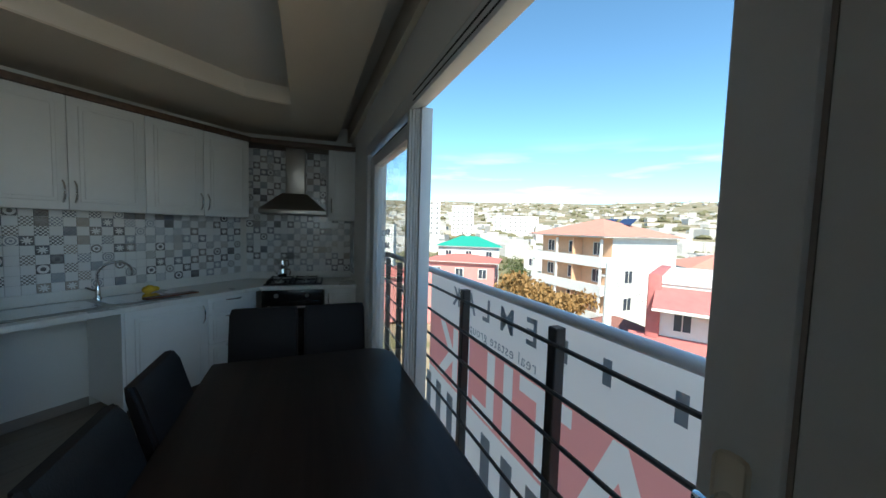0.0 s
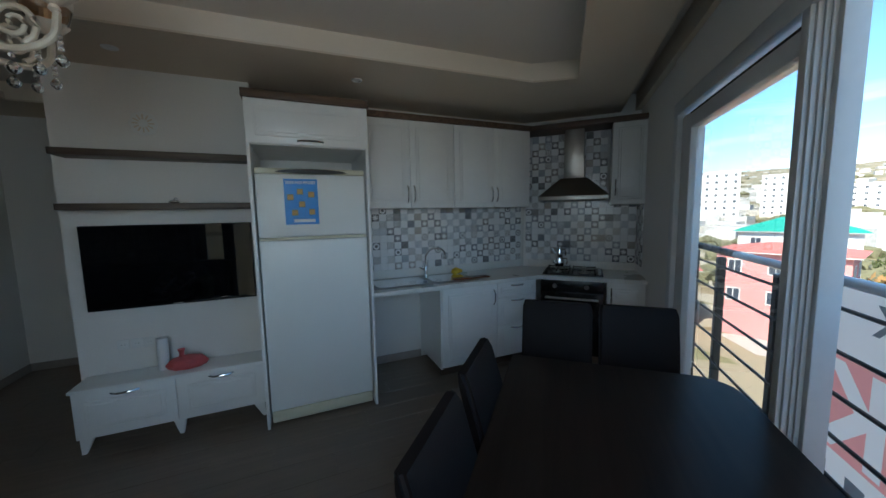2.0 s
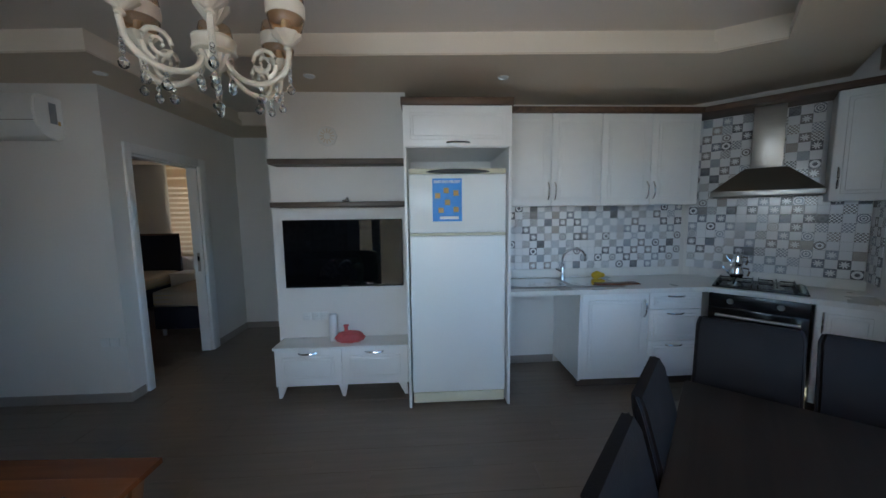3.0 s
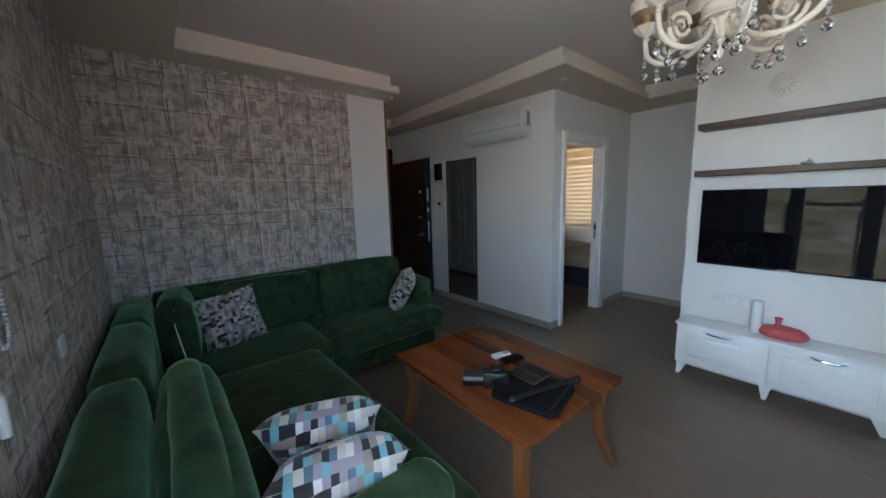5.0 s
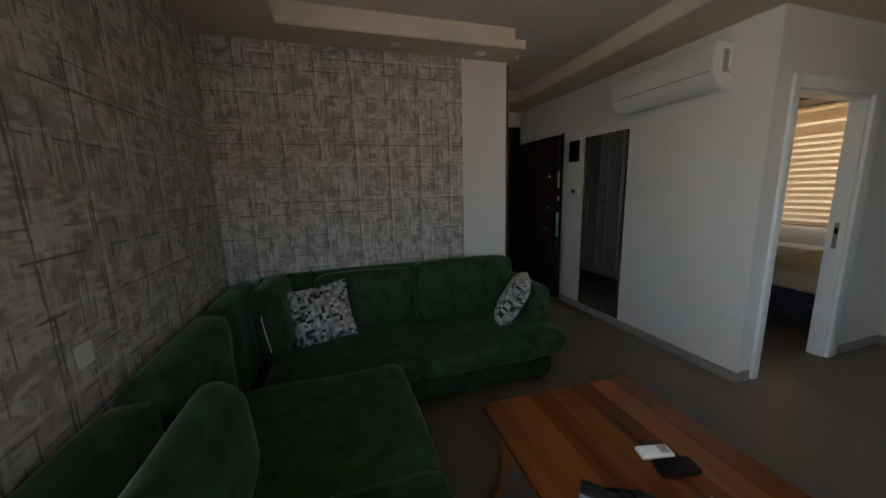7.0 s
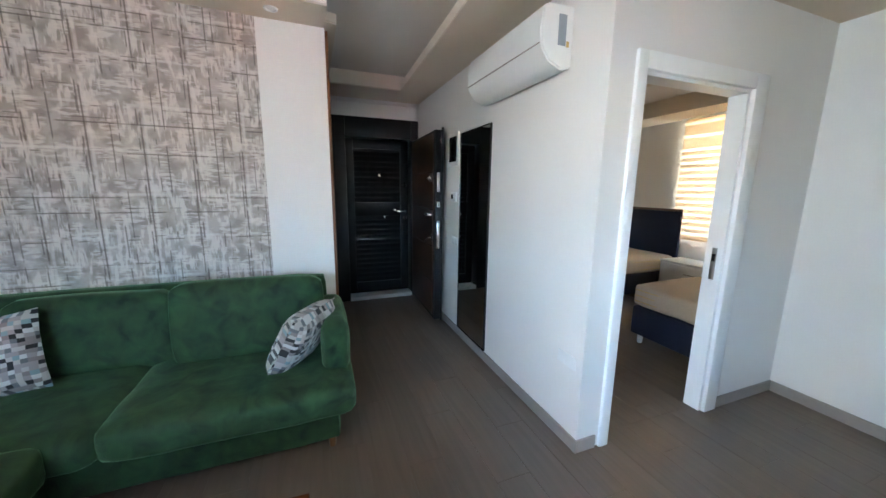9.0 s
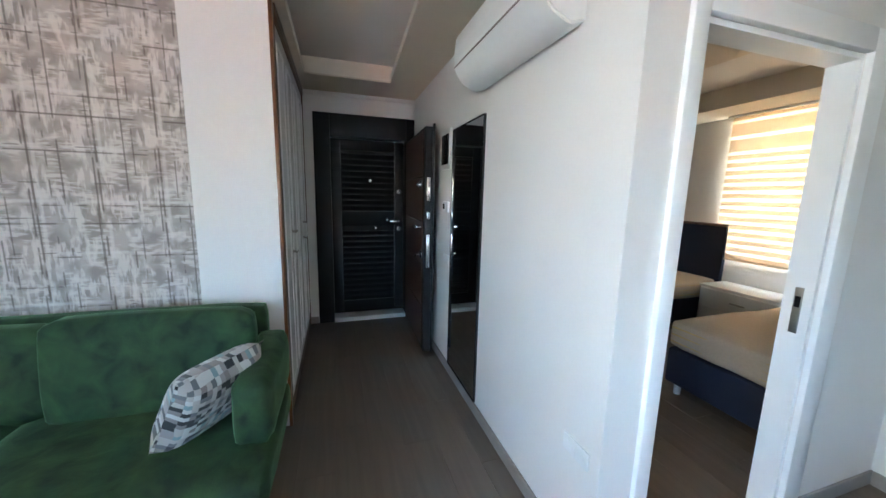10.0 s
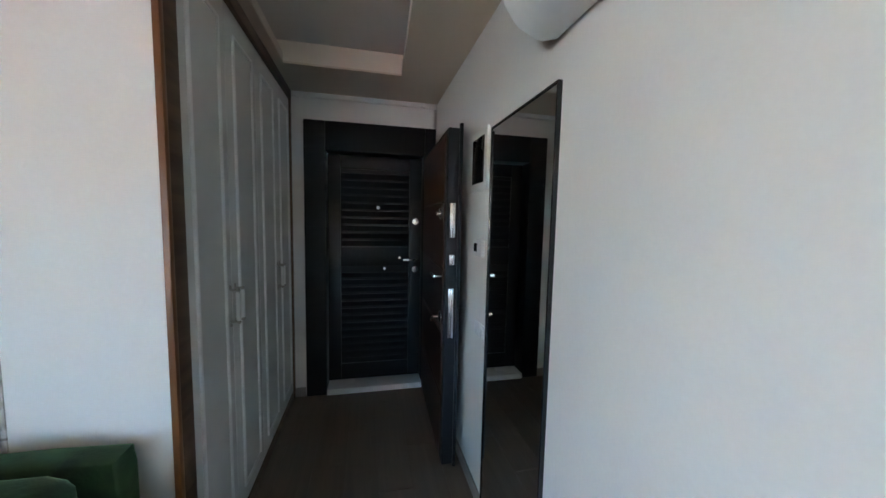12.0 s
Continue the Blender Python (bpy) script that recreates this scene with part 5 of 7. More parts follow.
# ---- coffee table ----
def coffee_table():
    t = thing("coffee_table", "orange-brown walnut coffee table with curved legs", "table", pose(-1.308, -1.387, 0, 0, 0, -2.4))
    n = 7
    w = 0.79
    for i in range(n):
        x0 = -w / 2 + i * w / n
        part("board", B((x0 + 0.0002, x0 + w / n - 0.0002, -0.52, 0.52, 0.505, 0.53), bevel=0.0004, seg=1), M_OAK, t)
    for p in ((-0.34, 0.34, -0.45, -0.43, 0.43, 0.504), (-0.34, 0.34, 0.43, 0.45, 0.43, 0.504), (-0.34, -0.32, -0.43, 0.43, 0.43, 0.504), (0.32, 0.34, -0.43, 0.43, 0.43, 0.504)):
        part("apron", B(p, bevel=0.002, seg=1), M_OAKLEG, t)
    for sx in (-1, 1):
        for sy in (-1, 1):
            bm = bmesh.new()
            prev = None
            for k in range(9):
                f = k / 8
                z = 0.504 * (1 - f)
                o = 0.05 * f ** 2.2 - 0.02 * math.sin(math.pi * f)
                hw = 0.030 - 0.012 * f
                cx, cy = sx * (0.335 + o), sy * (0.445 + o)
                cur = [bm.verts.new((cx + a * hw, cy + b * hw, z)) for a, b in ((-1, -1), (1, -1), (1, 1), (-1, 1))]
                if prev:
                    for i in range(4):
                        bm.faces.new((prev[i], prev[(i + 1) % 4], cur[(i + 1) % 4], cur[i]))
                else:
                    bm.faces.new(cur)
                prev = cur
            bm.faces.new(prev)
            bmesh.ops.recalc_face_normals(bm, faces=bm.faces[:])
            part("leg", bm, M_OAKLEG, t)


coffee_table()

# ---- hall ----
def wardrobe():
    y0, y1, zt = -5.34, -3.65, 2.50
    t = thing("wardrobe", "tall white built-in wardrobe with beaded doors and brown edge trim", "wardrobe", rot_at(-1.925, y1, -90))
    # local x runs towards the entrance, y runs into the wardrobe
    L = y1 - y0
    part("trim", B((-0.11, -0.085, -0.010, 0.0095, 0.0, zt + 0.05), bevel=0.002), M_OAKLEG, t, "light brown outer edge strip")
    part("trim", B((-0.085, 0.0, -0.006, 0.0095, 0.0, zt + 0.05), bevel=0.002), M_CORN, t, "dark brown upright edge board")
    part("body", B((0.0, L, 0.03, 0.55, 0.03, zt)), M_WARD, t)
    part("trim", B((0.0, L, -0.012, 0.03, zt, zt + 0.065), bevel=0.002), M_CORN, t, "brown top board")
    part("trim", B((L, L + 0.035, -0.004, 0.03, 0.0, zt + 0.065), bevel=0.002), M_CORN, t, "brown upright edge board")
    part("plinth", B((0.0, L, 0.005, 0.03, 0.0, 0.07)), M_CORN, t, "brown plinth")
    w = L / 4
    for i in range(4):
        a, b = i * w + 0.0015, (i + 1) * w - 0.0015
        d = part("door", B((a, b, 0.008, 0.03, 0.075, zt - 0.004), bevel=0.003), M_WARD, t)
        p, q, z0, z1 = a + 0.075, b - 0.075, 0.17, zt - 0.11
        part("panel", B((p + 0.02, q - 0.02, 0.004, 0.009, z0 + 0.02, z1 - 0.02), bevel=0.002, seg=1), M_WARD, d)
        # beads in whiter lacquer: light caught on the ridges, put into their colour
        for bx in ((p, p + 0.016, z0, z1), (q - 0.016, q, z0, z1), (p + 0.016, q - 0.016, z0, z0 + 0.016), (p + 0.016, q - 0.016, z1 - 0.016, z1)):
            part("bead", B((bx[0], bx[1], -0.004, 0.009, bx[2], bx[3]), bevel=0.005, seg=2), M_LACQ, d)
        hx = b - 0.026 if i % 2 == 0 else a + 0.026
        h = part("handle", B((hx - 0.011, hx + 0.011, -0.036, -0.016, 1.075, 1.215), bevel=0.0095, seg=3), M_PLASTIC, d, "white porcelain handle grip")
        for z in (1.07, 1.22):
            bm = bmesh.new()
            cyl(bm, (hx, 0.008, z), (hx, -0.026, z), 0.006, 0.006, 10)
            ball(bm, (hx, -0.026, z), 0.010, u=10, v=6)
            cyl(bm, (hx, 0.0085, z + (0.012 if z > 1.1 else -0.012)), (hx, 0.004, z + (0.012 if z > 1.1 else -0.012)), 0.012, 0.010, 12)
            part("clamp", bm, M_STEEL, h, "dull metal clamp")


wardrobe()


def air_conditioner():
    t = thing("air_conditioner", "white wall air conditioner with a label on its end", "air conditioner", rot_at(X_AC, -3.38, 90) @ pose(0, 0, 2.13))
    # local x along the wall towards the room, y into the wall
    prof = [(0.0, 0.02), (-0.07, 0.0), (-0.15, 0.035), (-0.198, 0.10), (-0.208, 0.19), (-0.198, 0.285), (-0.17, 0.315), (0.0, 0.32)]
    bm = bmesh.new()
    L = 0.90
    a = [bm.verts.new((0, y, z)) for y, z in prof]
    b = [bm.verts.new((L, y, z)) for y, z in prof]
    bm.faces.new(a)
    bm.faces.new(list(reversed(b)))
    k = len(prof)
    for i in range(k):
        bm.faces.new((a[i], b[i], b[(i + 1) % k], a[(i + 1) % k]))
    bmesh.ops.recalc_face_normals(bm, faces=bm.faces[:])
    bmesh.ops.bevel(bm, geom=bm.edges[:], offset=0.008, segments=2, affect="EDGES")
    part("housing", bm, M_PLASTIC, t)
    part("flap", B((0.03, L - 0.03, -0.18, -0.172, -0.055, 0.055), bevel=0.003), M_PLASTIC, t, at=pose(0, 0.045, 0.06, -42))
    part("seam", B((0.01, L - 0.01, -0.2095, -0.203, 0.118, 0.122)), M_BASE, t)
    part("label", B((L - 0.002, L + 0.0015, -0.10, -0.05, 0.12, 0.27)), M_GREYINK, t, "grey type plate")
    part("warning_label", B((L - 0.002, L + 0.0015, -0.045, -0.028, 0.115, 0.145)), M_TAN, t, "small yellowish warning label")


air_conditioner()


def hall_mirror():
    t = thing("mirror", "tall narrow wall mirror with a thin dark edge", "mirror", rot_at(X_AC, -3.93, 90) @ pose(0, 0, 0.09))
    w, h = 0.59, 1.92
    part("glass", B((0.008, w - 0.008, -0.012, -0.004, 0.008, h - 0.008)), M_MIRROR, t)
    for p in ((0, 0.008, 0, h), (w - 0.008, w, 0, h), (0.008, w - 0.008, 0, 0.008), (0.008, w - 0.008, h - 0.008, h)):
        part("edge", B((p[0], p[1], -0.016, 0, p[2], p[3])), M_BLACK, t)


hall_mirror()


def wall_fittings():
    t = thing("fuse_box", "white-framed fuse box with a dark door", "fuse box", rot_at(X_AC, -4.23, 90) @ pose(0, 0, 1.72))
    part("frame", B((0, 0.25, -0.018, 0, 0, 0.32), bevel=0.005), M_PLASTIC, t)
    part("door", B((0.035, 0.215, -0.024, -0.017, 0.04, 0.28), bevel=0.003), M_OVENGLASS, t, "smoked plastic door")
    t = thing("thermostat", "white room thermostat with a small black display", "thermostat", rot_at(X_AC, -4.14, 90) @ pose(0, 0, 1.37))
    part("body", B((0, 0.13, -0.024, 0, 0, 0.09), bevel=0.005), M_PLASTIC, t)
    part("display", B((0.02, 0.07, -0.026, -0.023, 0.025, 0.07)), M_BLACK, t)
    for y, z in ((-4.09, 0.97), (-4.01, 0.97)):
        s = thing("light_switch", "white rocker light switch", "switch", rot_at(X_AC, y, 90) @ pose(0, 0, z), "switches in the hall")
        part("plate", B((-0.037, 0.037, -0.009, 0, -0.04, 0.04), bevel=0.004), M_PLASTIC, s)
        part("rocker", B((-0.024, 0.024, -0.014, -0.008, -0.027, 0.027), bevel=0.003), M_PLASTIC, s)
    for y in (-2.37, -2.295):
        s = thing("wall_socket", "white wall socket low on the wall", "socket", rot_at(X_AC, y, 90) @ pose(0, 0, 0.52), "sockets on the hall wall")
        part("plate", B((-0.037, 0.037, -0.009, 0, -0.037, 0.037), bevel=0.004), M_PLASTIC, s)
        bm = bmesh.new()
        cyl(bm, (0, -0.011, 0), (0, -0.008, 0), 0.021)
        part("face", bm, M_PLASTIC, s)
    for x, y in ((-2.95, -0.55), (-2.95, 0.9), (-0.9, -3.4), (-1.6, -3.4), (-2.93, -2.0), (0.22, -2.4)):
        s = thing("downlight", "small round recessed ceiling spot, unlit", "spotlight", pose(x, y, SOFFIT), "spots in the ceiling border")
        bm = bmesh.new()
        lathe(bm, [(0.042, 0), (0.040, -0.006), (0.030, -0.007), (0.027, -0.001), (0.0, -0.001)], 18)
        part("ring", bm, M_PLASTIC, s)
    # beaded chain of the roller blind
    c = thing("blind_chain", "white beaded roller blind chain hanging in a loop", "blind chain", pose(0.425, -1.40, 1.18))
    bm = bmesh.new()
    pts = [(0, -0.035, 1.38), (0, -0.037, 0.05)] + [(0, -0.037 * math.cos(math.pi * k / 8), 0.05 - 0.05 * math.sin(math.pi * k / 8)) for k in range(1, 8)] + [(0, 0.037, 0.05), (0.0, 0.02, 0.36), (0, -0.01, 1.38)]
    tube(bm, pts, 0.0015, 5)
    for a, b in zip(pts, pts[1:]):
        a, b = Vector(a), Vector(b)
        k = max(1, round((b - a).length / 0.012))
        for i in range(k):
            bmesh.ops.create_icosphere(bm, subdivisions=1, radius=0.0046, matrix=Matrix.Translation(a.lerp(b, i / k)))
    part("cord", bm, M_PLASTIC, c)
    bm = bmesh.new()
    cyl(bm, (0.0, 0.012, 0.355), (0.02, 0.012, 0.355), 0.028, 0.026, 20)
    part("clip", bm, M_PLASTIC, c)
    s = thing("wall_socket", "white wall socket on the wallpaper behind the sofa", "socket", pose(X_LEFT - 0.004, -1.98, 1.0, 0, 0, -90))
    part("plate", B((-0.037, 0.037, -0.008, 0, -0.037, 0.037), bevel=0.004), M_PLASTIC, s)


wall_fittings()

# skirting
def skirt(name, *b):
    solid("baseboard_" + name, B(b, bevel=0.002, seg=1), M_BASE, "taupe ceramic skirting", "baseboard")


skirt("hall", X_AC, X_AC + 0.012, -5.36, Y_BED + 0.012, 0, 0.08)
skirt("corner", -3.265, X_AC, Y_BED, Y_BED + 0.012, 0, 0.08)
skirt("niche_front", X_NICHE, D0 - 0.088, Y_BED, Y_BED + 0.012, 0, 0.08)
skirt("niche", X_NICHE, X_NICHE + 0.012, Y_BED + 0.012, 0.4, 0, 0.08)
skirt("television", -3.285, -3.273, -1.03, -0.99, 0, 0.08)
skirt("television_side", -3.75, -3.285, -1.042, -1.03, 0, 0.08)
skirt("sofa", -1.885, X_LEFT, Y_BACK, Y_BACK + 0.012, 0, 0.08)
solid("trim_entrance_cornice", B((X_AC, -1.92, Y_ENTRY, Y_ENTRY + 0.035, 2.53, SOFFIT - 0.001), bevel=0.006), M_WALL, "white plaster cornice over the entrance", "trim")
skirt("entrance", -2.012, -1.93, Y_ENTRY, Y_ENTRY + 0.012, 0, 0.08)
skirt("kitchen", X_KIT, X_KIT + 0.012, FY1 + 0.03, 1.58, 0, 0.08)


# ---- bedroom seen through the doorway ----
XB = -6.62
solid("wall_bedroom_window", B((XB - 0.2, XB, -5.6, -4.25, 0, 2.75), (XB - 0.2, XB, -4.25, -2.4, 0, 0.88), (XB - 0.2, XB, -4.25, -2.4, 2.42, 2.75), (XB - 0.2, XB, -2.4, -2.2, 0, 2.75)), M_WALL, "white bedroom wall with a window", "wall")
solid("wall_bedroom_end", B((XB - 0.2, X_AC - 0.12, -5.75, -5.6, 0, 2.75)), M_WALL, "plain white bedroom wall", "wall")
solid("wall_bedroom_front", B((XB - 0.2, X_NICHE - 0.12, Y_BED - 0.1, Y_BED, 0, 2.75)), M_WALL, "plain white bedroom wall", "wall")
solid("ceiling_bedroom", B((XB - 0.2, X_AC - 0.121, -5.75, Y_BED - 0.101, 2.66, 2.85)), M_CEIL, "white bedroom ceiling", "ceiling")
solid("ceiling_bedroom_border", B((XB, XB + 0.55, -5.6, Y_BED - 0.1, 2.46, 2.66), (XB + 0.55, X_AC - 0.13, -5.6, -5.0, 2.46, 2.66), bevel=0.004), M_SOFFIT, "beige lowered border of the bedroom ceiling", "ceiling")
solid("floor_bedroom", B((XB, -3.2, -5.6, Y_BED - 0.0, -0.2, -0.0022)), M_GROUT, "taupe wood-look bedroom floor", "floor")


def bed(at, label, headboard):
    t = thing("bed", label, "bed", at, "twin beds")
    # local x from foot to head, y across
    part("base", B((0, 1.84, -0.44, 0.44, 0.10, 0.38), bevel=0.02), M_NAVY, t)
    bm = bmesh.new()
    puff(bm, 0.0, 1.83, -0.45, 0.45, 0.382, 0.61, r=0.05, bulge=0.012, cuts=7)
    m = part("mattress", bm, M_MATTRESS, t, "beige quilted mattress")
    bm = bmesh.new()
    for z in (0.44, 0.495, 0.55):
        tube(bm, [(-0.006, -0.42, z), (-0.006, 0.42, z)], 0.004, 6)
        tube(bm, [(0.02, -0.455, z), (1.8, -0.455, z)], 0.004, 6)
    part("piping", bm, M_TAN, m)
    part("head_panel", B((1.84, 1.90, -0.46, 0.46, 0.10, headboard), bevel=0.02), M_NAVY, t)
    part("head_frame", B((1.83, 1.91, 0.46, 0.50, 0.0, headboard + 0.02), bevel=0.01), M_CORN, t, "brown padded side of the headboard")
    part("head_frame", B((1.83, 1.91, -0.46, 0.46, headboard, headboard + 0.03), bevel=0.01), M_CORN, t, "brown padded top of the headboard")
    for x in (0.08, 1.7):
        for y in (-0.38, 0.38):
            bm = bmesh.new()
            cyl(bm, (x, y, 0), (x, y, 0.10), 0.022, 0.026, 12)
            part("foot", bm, M_PLASTIC, t)


bed(pose(-4.70, -2.77, 0, 0, 0, 180), "single bed with navy base and bare beige mattress", 0.60)
bed(pose(-4.70, -4.56, 0, 0, 0, 180), "single bed with dark navy headboard and bare mattress", 1.22)
ns = thing("nightstand", "white nightstand between the beds under the window", "nightstand", pose(XB + 0.22, -3.66, 0))
part("body", B((-0.2, 0.2, -0.40, 0.40, 0.05, 0.56), bevel=0.004), M_LACQ, ns)
part("top", B((-0.21, 0.21, -0.41, 0.41, 0.561, 0.585), bevel=0.004), M_LACQ, ns)
part("drawer", B((0.2, 0.216, -0.39, 0.39, 0.34, 0.55), bevel=0.004), M_LACQ, ns)
part("handle", B((0.216, 0.232, -0.07, 0.07, 0.44, 0.455), bevel=0.004), M_STEEL, ns)


def fabric(name, color, through_light):
    m, n, l, b = nodes_of(name)
    b.inputs["Base Color"].default_value, b.inputs["Roughness"].default_value = (*color, 1), 0.85
    tr, mx = n.new("ShaderNodeBsdfTranslucent"), n.new("ShaderNodeMixShader")
    no, mr = n.new("ShaderNodeTexNoise"), n.new("ShaderNodeMapRange")
    no.inputs["Scale"].default_value = 90
    mr.inputs["To Min"].default_value, mr.inputs["To Max"].default_value = through_light * 0.8, through_light * 1.2
    l.new(no.outputs["Fac"], mr.inputs["Value"])
    tr.inputs["Color"].default_value = (*color, 1)
    l.new(mr.outputs["Result"], mx.inputs["Fac"])
    l.new(b.outputs["BSDF"], mx.inputs[1])
    l.new(tr.outputs["BSDF"], mx.inputs[2])
    l.new(mx.outputs["Shader"], n["Material Output"].inputs["Surface"])
    return m


M_BAND = fabric("cream_blind_band", (0.70, 0.57, 0.42), 0.31)
M_SHEER = fabric("sheer_blind_band", (0.86, 0.78, 0.66), 0.38)
bl = thing("roller_blind", "lowered cream day-and-night roller blind with daylight behind", "blind", pose(XB + 0.05, -3.3, 0.86))
z, k = 0.0, 0
while z < 1.56:
    h = 0.05 if k % 2 == 0 else 0.036
    lap = z > 1.12
    part("band", B((0, 0.0012, -0.92, 0.92, z, min(z + h, 1.6))), M_BAND if k % 2 == 0 or lap and k % 4 == 1 else M_SHEER, bl, smooth=False)
    z, k = z + h, k + 1
part("bottom_bar", B((-0.006, 0.01, -0.925, 0.925, -0.02, 0.0), bevel=0.002), M_BAND, bl)
part("cassette", B((-0.03, 0.05, -0.95, 0.95, 1.58, 1.60), bevel=0.004), M_PLASTIC, bl)
ws = thing("wall_socket", "white wall socket under the bedroom window", "socket", pose(XB, -3.36, 0.72, 0, 0, 90))
part("plate", B((-0.037, 0.037, -0.008, 0, -0.037, 0.037), bevel=0.004), M_PLASTIC, ws)

# area lamps for daylight in the side window's upper part and the bedroom window
# the side lamp is added fill, turned towards the kitchen
ld = bpy.data.lights.new("daylight_side_window", "AREA")
ld.shape, ld.size, ld.size_y, ld.energy, ld.color, ld.spread = "RECTANGLE", 1.6, 0.5, LAMP_SIDE, (0.80, 0.91, 1.0), radians(150)
new("daylight_side_window", ld).matrix_world = look((X_LEFT + 0.32, -0.30, 1.90), (-3.3, 1.9, 1.25))
ld = bpy.data.lights.new("daylight_bedroom_window", "AREA")
ld.shape, ld.size, ld.size_y, ld.energy, ld.color = "RECTANGLE", 1.7, 1.5, LAMP_BED, (1.0, 0.95, 0.86)
new("daylight_bedroom_window", ld).matrix_world = look((XB - 0.25, -3.3, 1.65), (-4, -3.3, 1.3))


# ---- chandelier ----
def chandelier():
    t = thing("chandelier", "cream six-arm chandelier with fabric-banded glass shades and crystal drops", "chandelier", pose(-1.83, -0.585, 1.97))
    H = TOP - 1.97

    def fluted(bm, z0, z1, k=14, depth=0.07):
        """Presses flutes into the part of a turned body between two heights."""
        for v in bm.verts:
            if z0 <= v.co.z <= z1:
                f = 1 + depth * math.cos(k * math.atan2(v.co.y, v.co.x))
                v.co.x, v.co.y = v.co.x * f, v.co.y * f

    bm = bmesh.new()
    lathe(bm, [(0.004, 0.10), (0.013, 0.12), (0.006, 0.145), (0.016, 0.165), (0.008, 0.18)], 20)
    part("finial", bm, M_CREAMGOLD, t)
    bm = bmesh.new()
    lathe(bm, [(0.010, 0.18), (0.030, 0.195), (0.055, 0.232), (0.064, 0.246), (0.05, 0.252), (0.02, 0.254)], 56)
    fluted(bm, 0.19, 0.25)
    part("lower_bowl", bm, M_CREAMGOLD, t)
    bm = bmesh.new()
    lathe(bm, [(0.05, 0.254), (0.080, 0.258), (0.083, 0.264), (0.079, 0.270), (0.079, 0.302), (0.083, 0.308), (0.080, 0.314), (0.03, 0.320)], 32)
    part("hub_ring", bm, M_CREAMGOLD, t)
    bm = bmesh.new()
    lathe(bm, [(0.020, 0.320), (0.012, 0.345), (0.022, 0.36), (0.012, 0.375), (0.026, 0.385), (0.050, 0.425), (0.066, 0.450), (0.05, 0.452), (0.02, 0.445)], 56)
    fluted(bm, 0.38, 0.451)
    part("upper_bowl", bm, M_CREAMGOLD, t)
    bm = bmesh.new()
    lathe(bm, [(0.018, 0.446), (0.012, 0.50), (0.010, H - 0.05), (0.05, H - 0.035), (0.06, H - 0.001)], 24)
    part("stem", bm, M_CREAMGOLD, t)
    n = 6
    sb, gb, ab, cb, beads = bmesh.new(), bmesh.new(), bmesh.new(), bmesh.new(), bmesh.new()
    # one arm, shade and drop in the arm's own axes, shared by all six
    tube(ab, [(0.06, 0, 0.30)] + [(0.195 + 0.14 * math.cos(a), 0, 0.24 + 0.105 * math.sin(a)) for a in [math.pi * (0.80 + 0.0605 * k) for k in range(19)]] + [(0.336, 0, 0.265), (0.332, 0, 0.29)], 0.0125, 8)
    sp = [(0.215 + (0.066 - 0.0026 * k) * math.cos(-1.2 + 0.52 * k), 0, 0.218 + (0.066 - 0.0026 * k) * math.sin(-1.2 + 0.52 * k)) for k in range(23)]
    tube(ab, sp, 0.0105, 8, 0.007)
    lathe(cb, [(0.008, 0.265), (0.018, 0.275), (0.012, 0.288), (0.035, 0.302), (0.058, 0.325), (0.064, 0.333), (0.05, 0.333), (0.022, 0.322), (0.02, 0.385), (0.0, 0.39)], 42)
    fluted(cb, 0.30, 0.334, 10, 0.08)
    bmesh.ops.translate(cb, verts=cb.verts[:], vec=(0.33, 0, 0))
    lathe(gb, [(0.040, 0.328), (0.066, 0.350), (0.079, 0.395), (0.081, 0.465), (0.074, 0.50), (0.071, 0.50), (0.077, 0.465), (0.075, 0.395), (0.062, 0.352), (0.036, 0.331)], 26, Matrix.Translation((0.33, 0, 0)))
    lathe(sb, [(0.0815, 0.395), (0.0845, 0.425), (0.0840, 0.450), (0.0825, 0.450), (0.0830, 0.425), (0.0805, 0.395)], 26, Matrix.Translation((0.33, 0, 0)))

    def drop(bm, x, z, k=3, r=0.019):
        for i in range(k):
            ball(bm, (x, 0, z - i * 0.019), 0.0095, u=8, v=6)
        lathe(bm, [(0.003, z - k * 0.019 + 0.004), (r * 0.55, z - k * 0.019 - 0.004), (r, z - k * 0.019 - 0.018), (r * 0.85, z - k * 0.019 - 0.03), (r * 0.4, z - k * 0.019 - 0.038), (0.001, z - k * 0.019 - 0.040)], 12, Matrix.Translation((x, 0, 0)))
    drop(beads, 0.335, 0.225, 5)
    meshes = [("arm", mesh_of("arm", ab, M_CREAMGOLD, True)), ("candle_cup", mesh_of("candle_cup", cb, M_CREAMGOLD, True)), ("glass_shade", mesh_of("glass_shade", gb, M_AMBER, True)), ("fabric_band", mesh_of("fabric_band", sb, M_SHADE, True)), ("crystal_drop", mesh_of("crystal_drop", beads, M_CRYSTAL))]
    d2 = bmesh.new()
    drop(d2, 0.20, 0.132, 2, 0.021)
    d3 = bmesh.new()
    drop(d3, 0.07, 0.225, 4, 0.018)
    d5 = bmesh.new()
    drop(d5, 0.27, 0.155, 3, 0.018)
    meshes += [("crystal_drop", mesh_of("crystal_drop", d2, M_CRYSTAL)), ("crystal_drop", mesh_of("crystal_drop", d3, M_CRYSTAL)), ("crystal_drop", mesh_of("crystal_drop", d5, M_CRYSTAL))]
    for k in range(n):
        for nm, me in meshes:
            o = new(nm, me)
            o.parent = t
            o.matrix_basis = Matrix.Rotation(radians(60 * k + 28), 4, "Z") @ Matrix.Diagonal((0.92, 0.92, 1, 1))
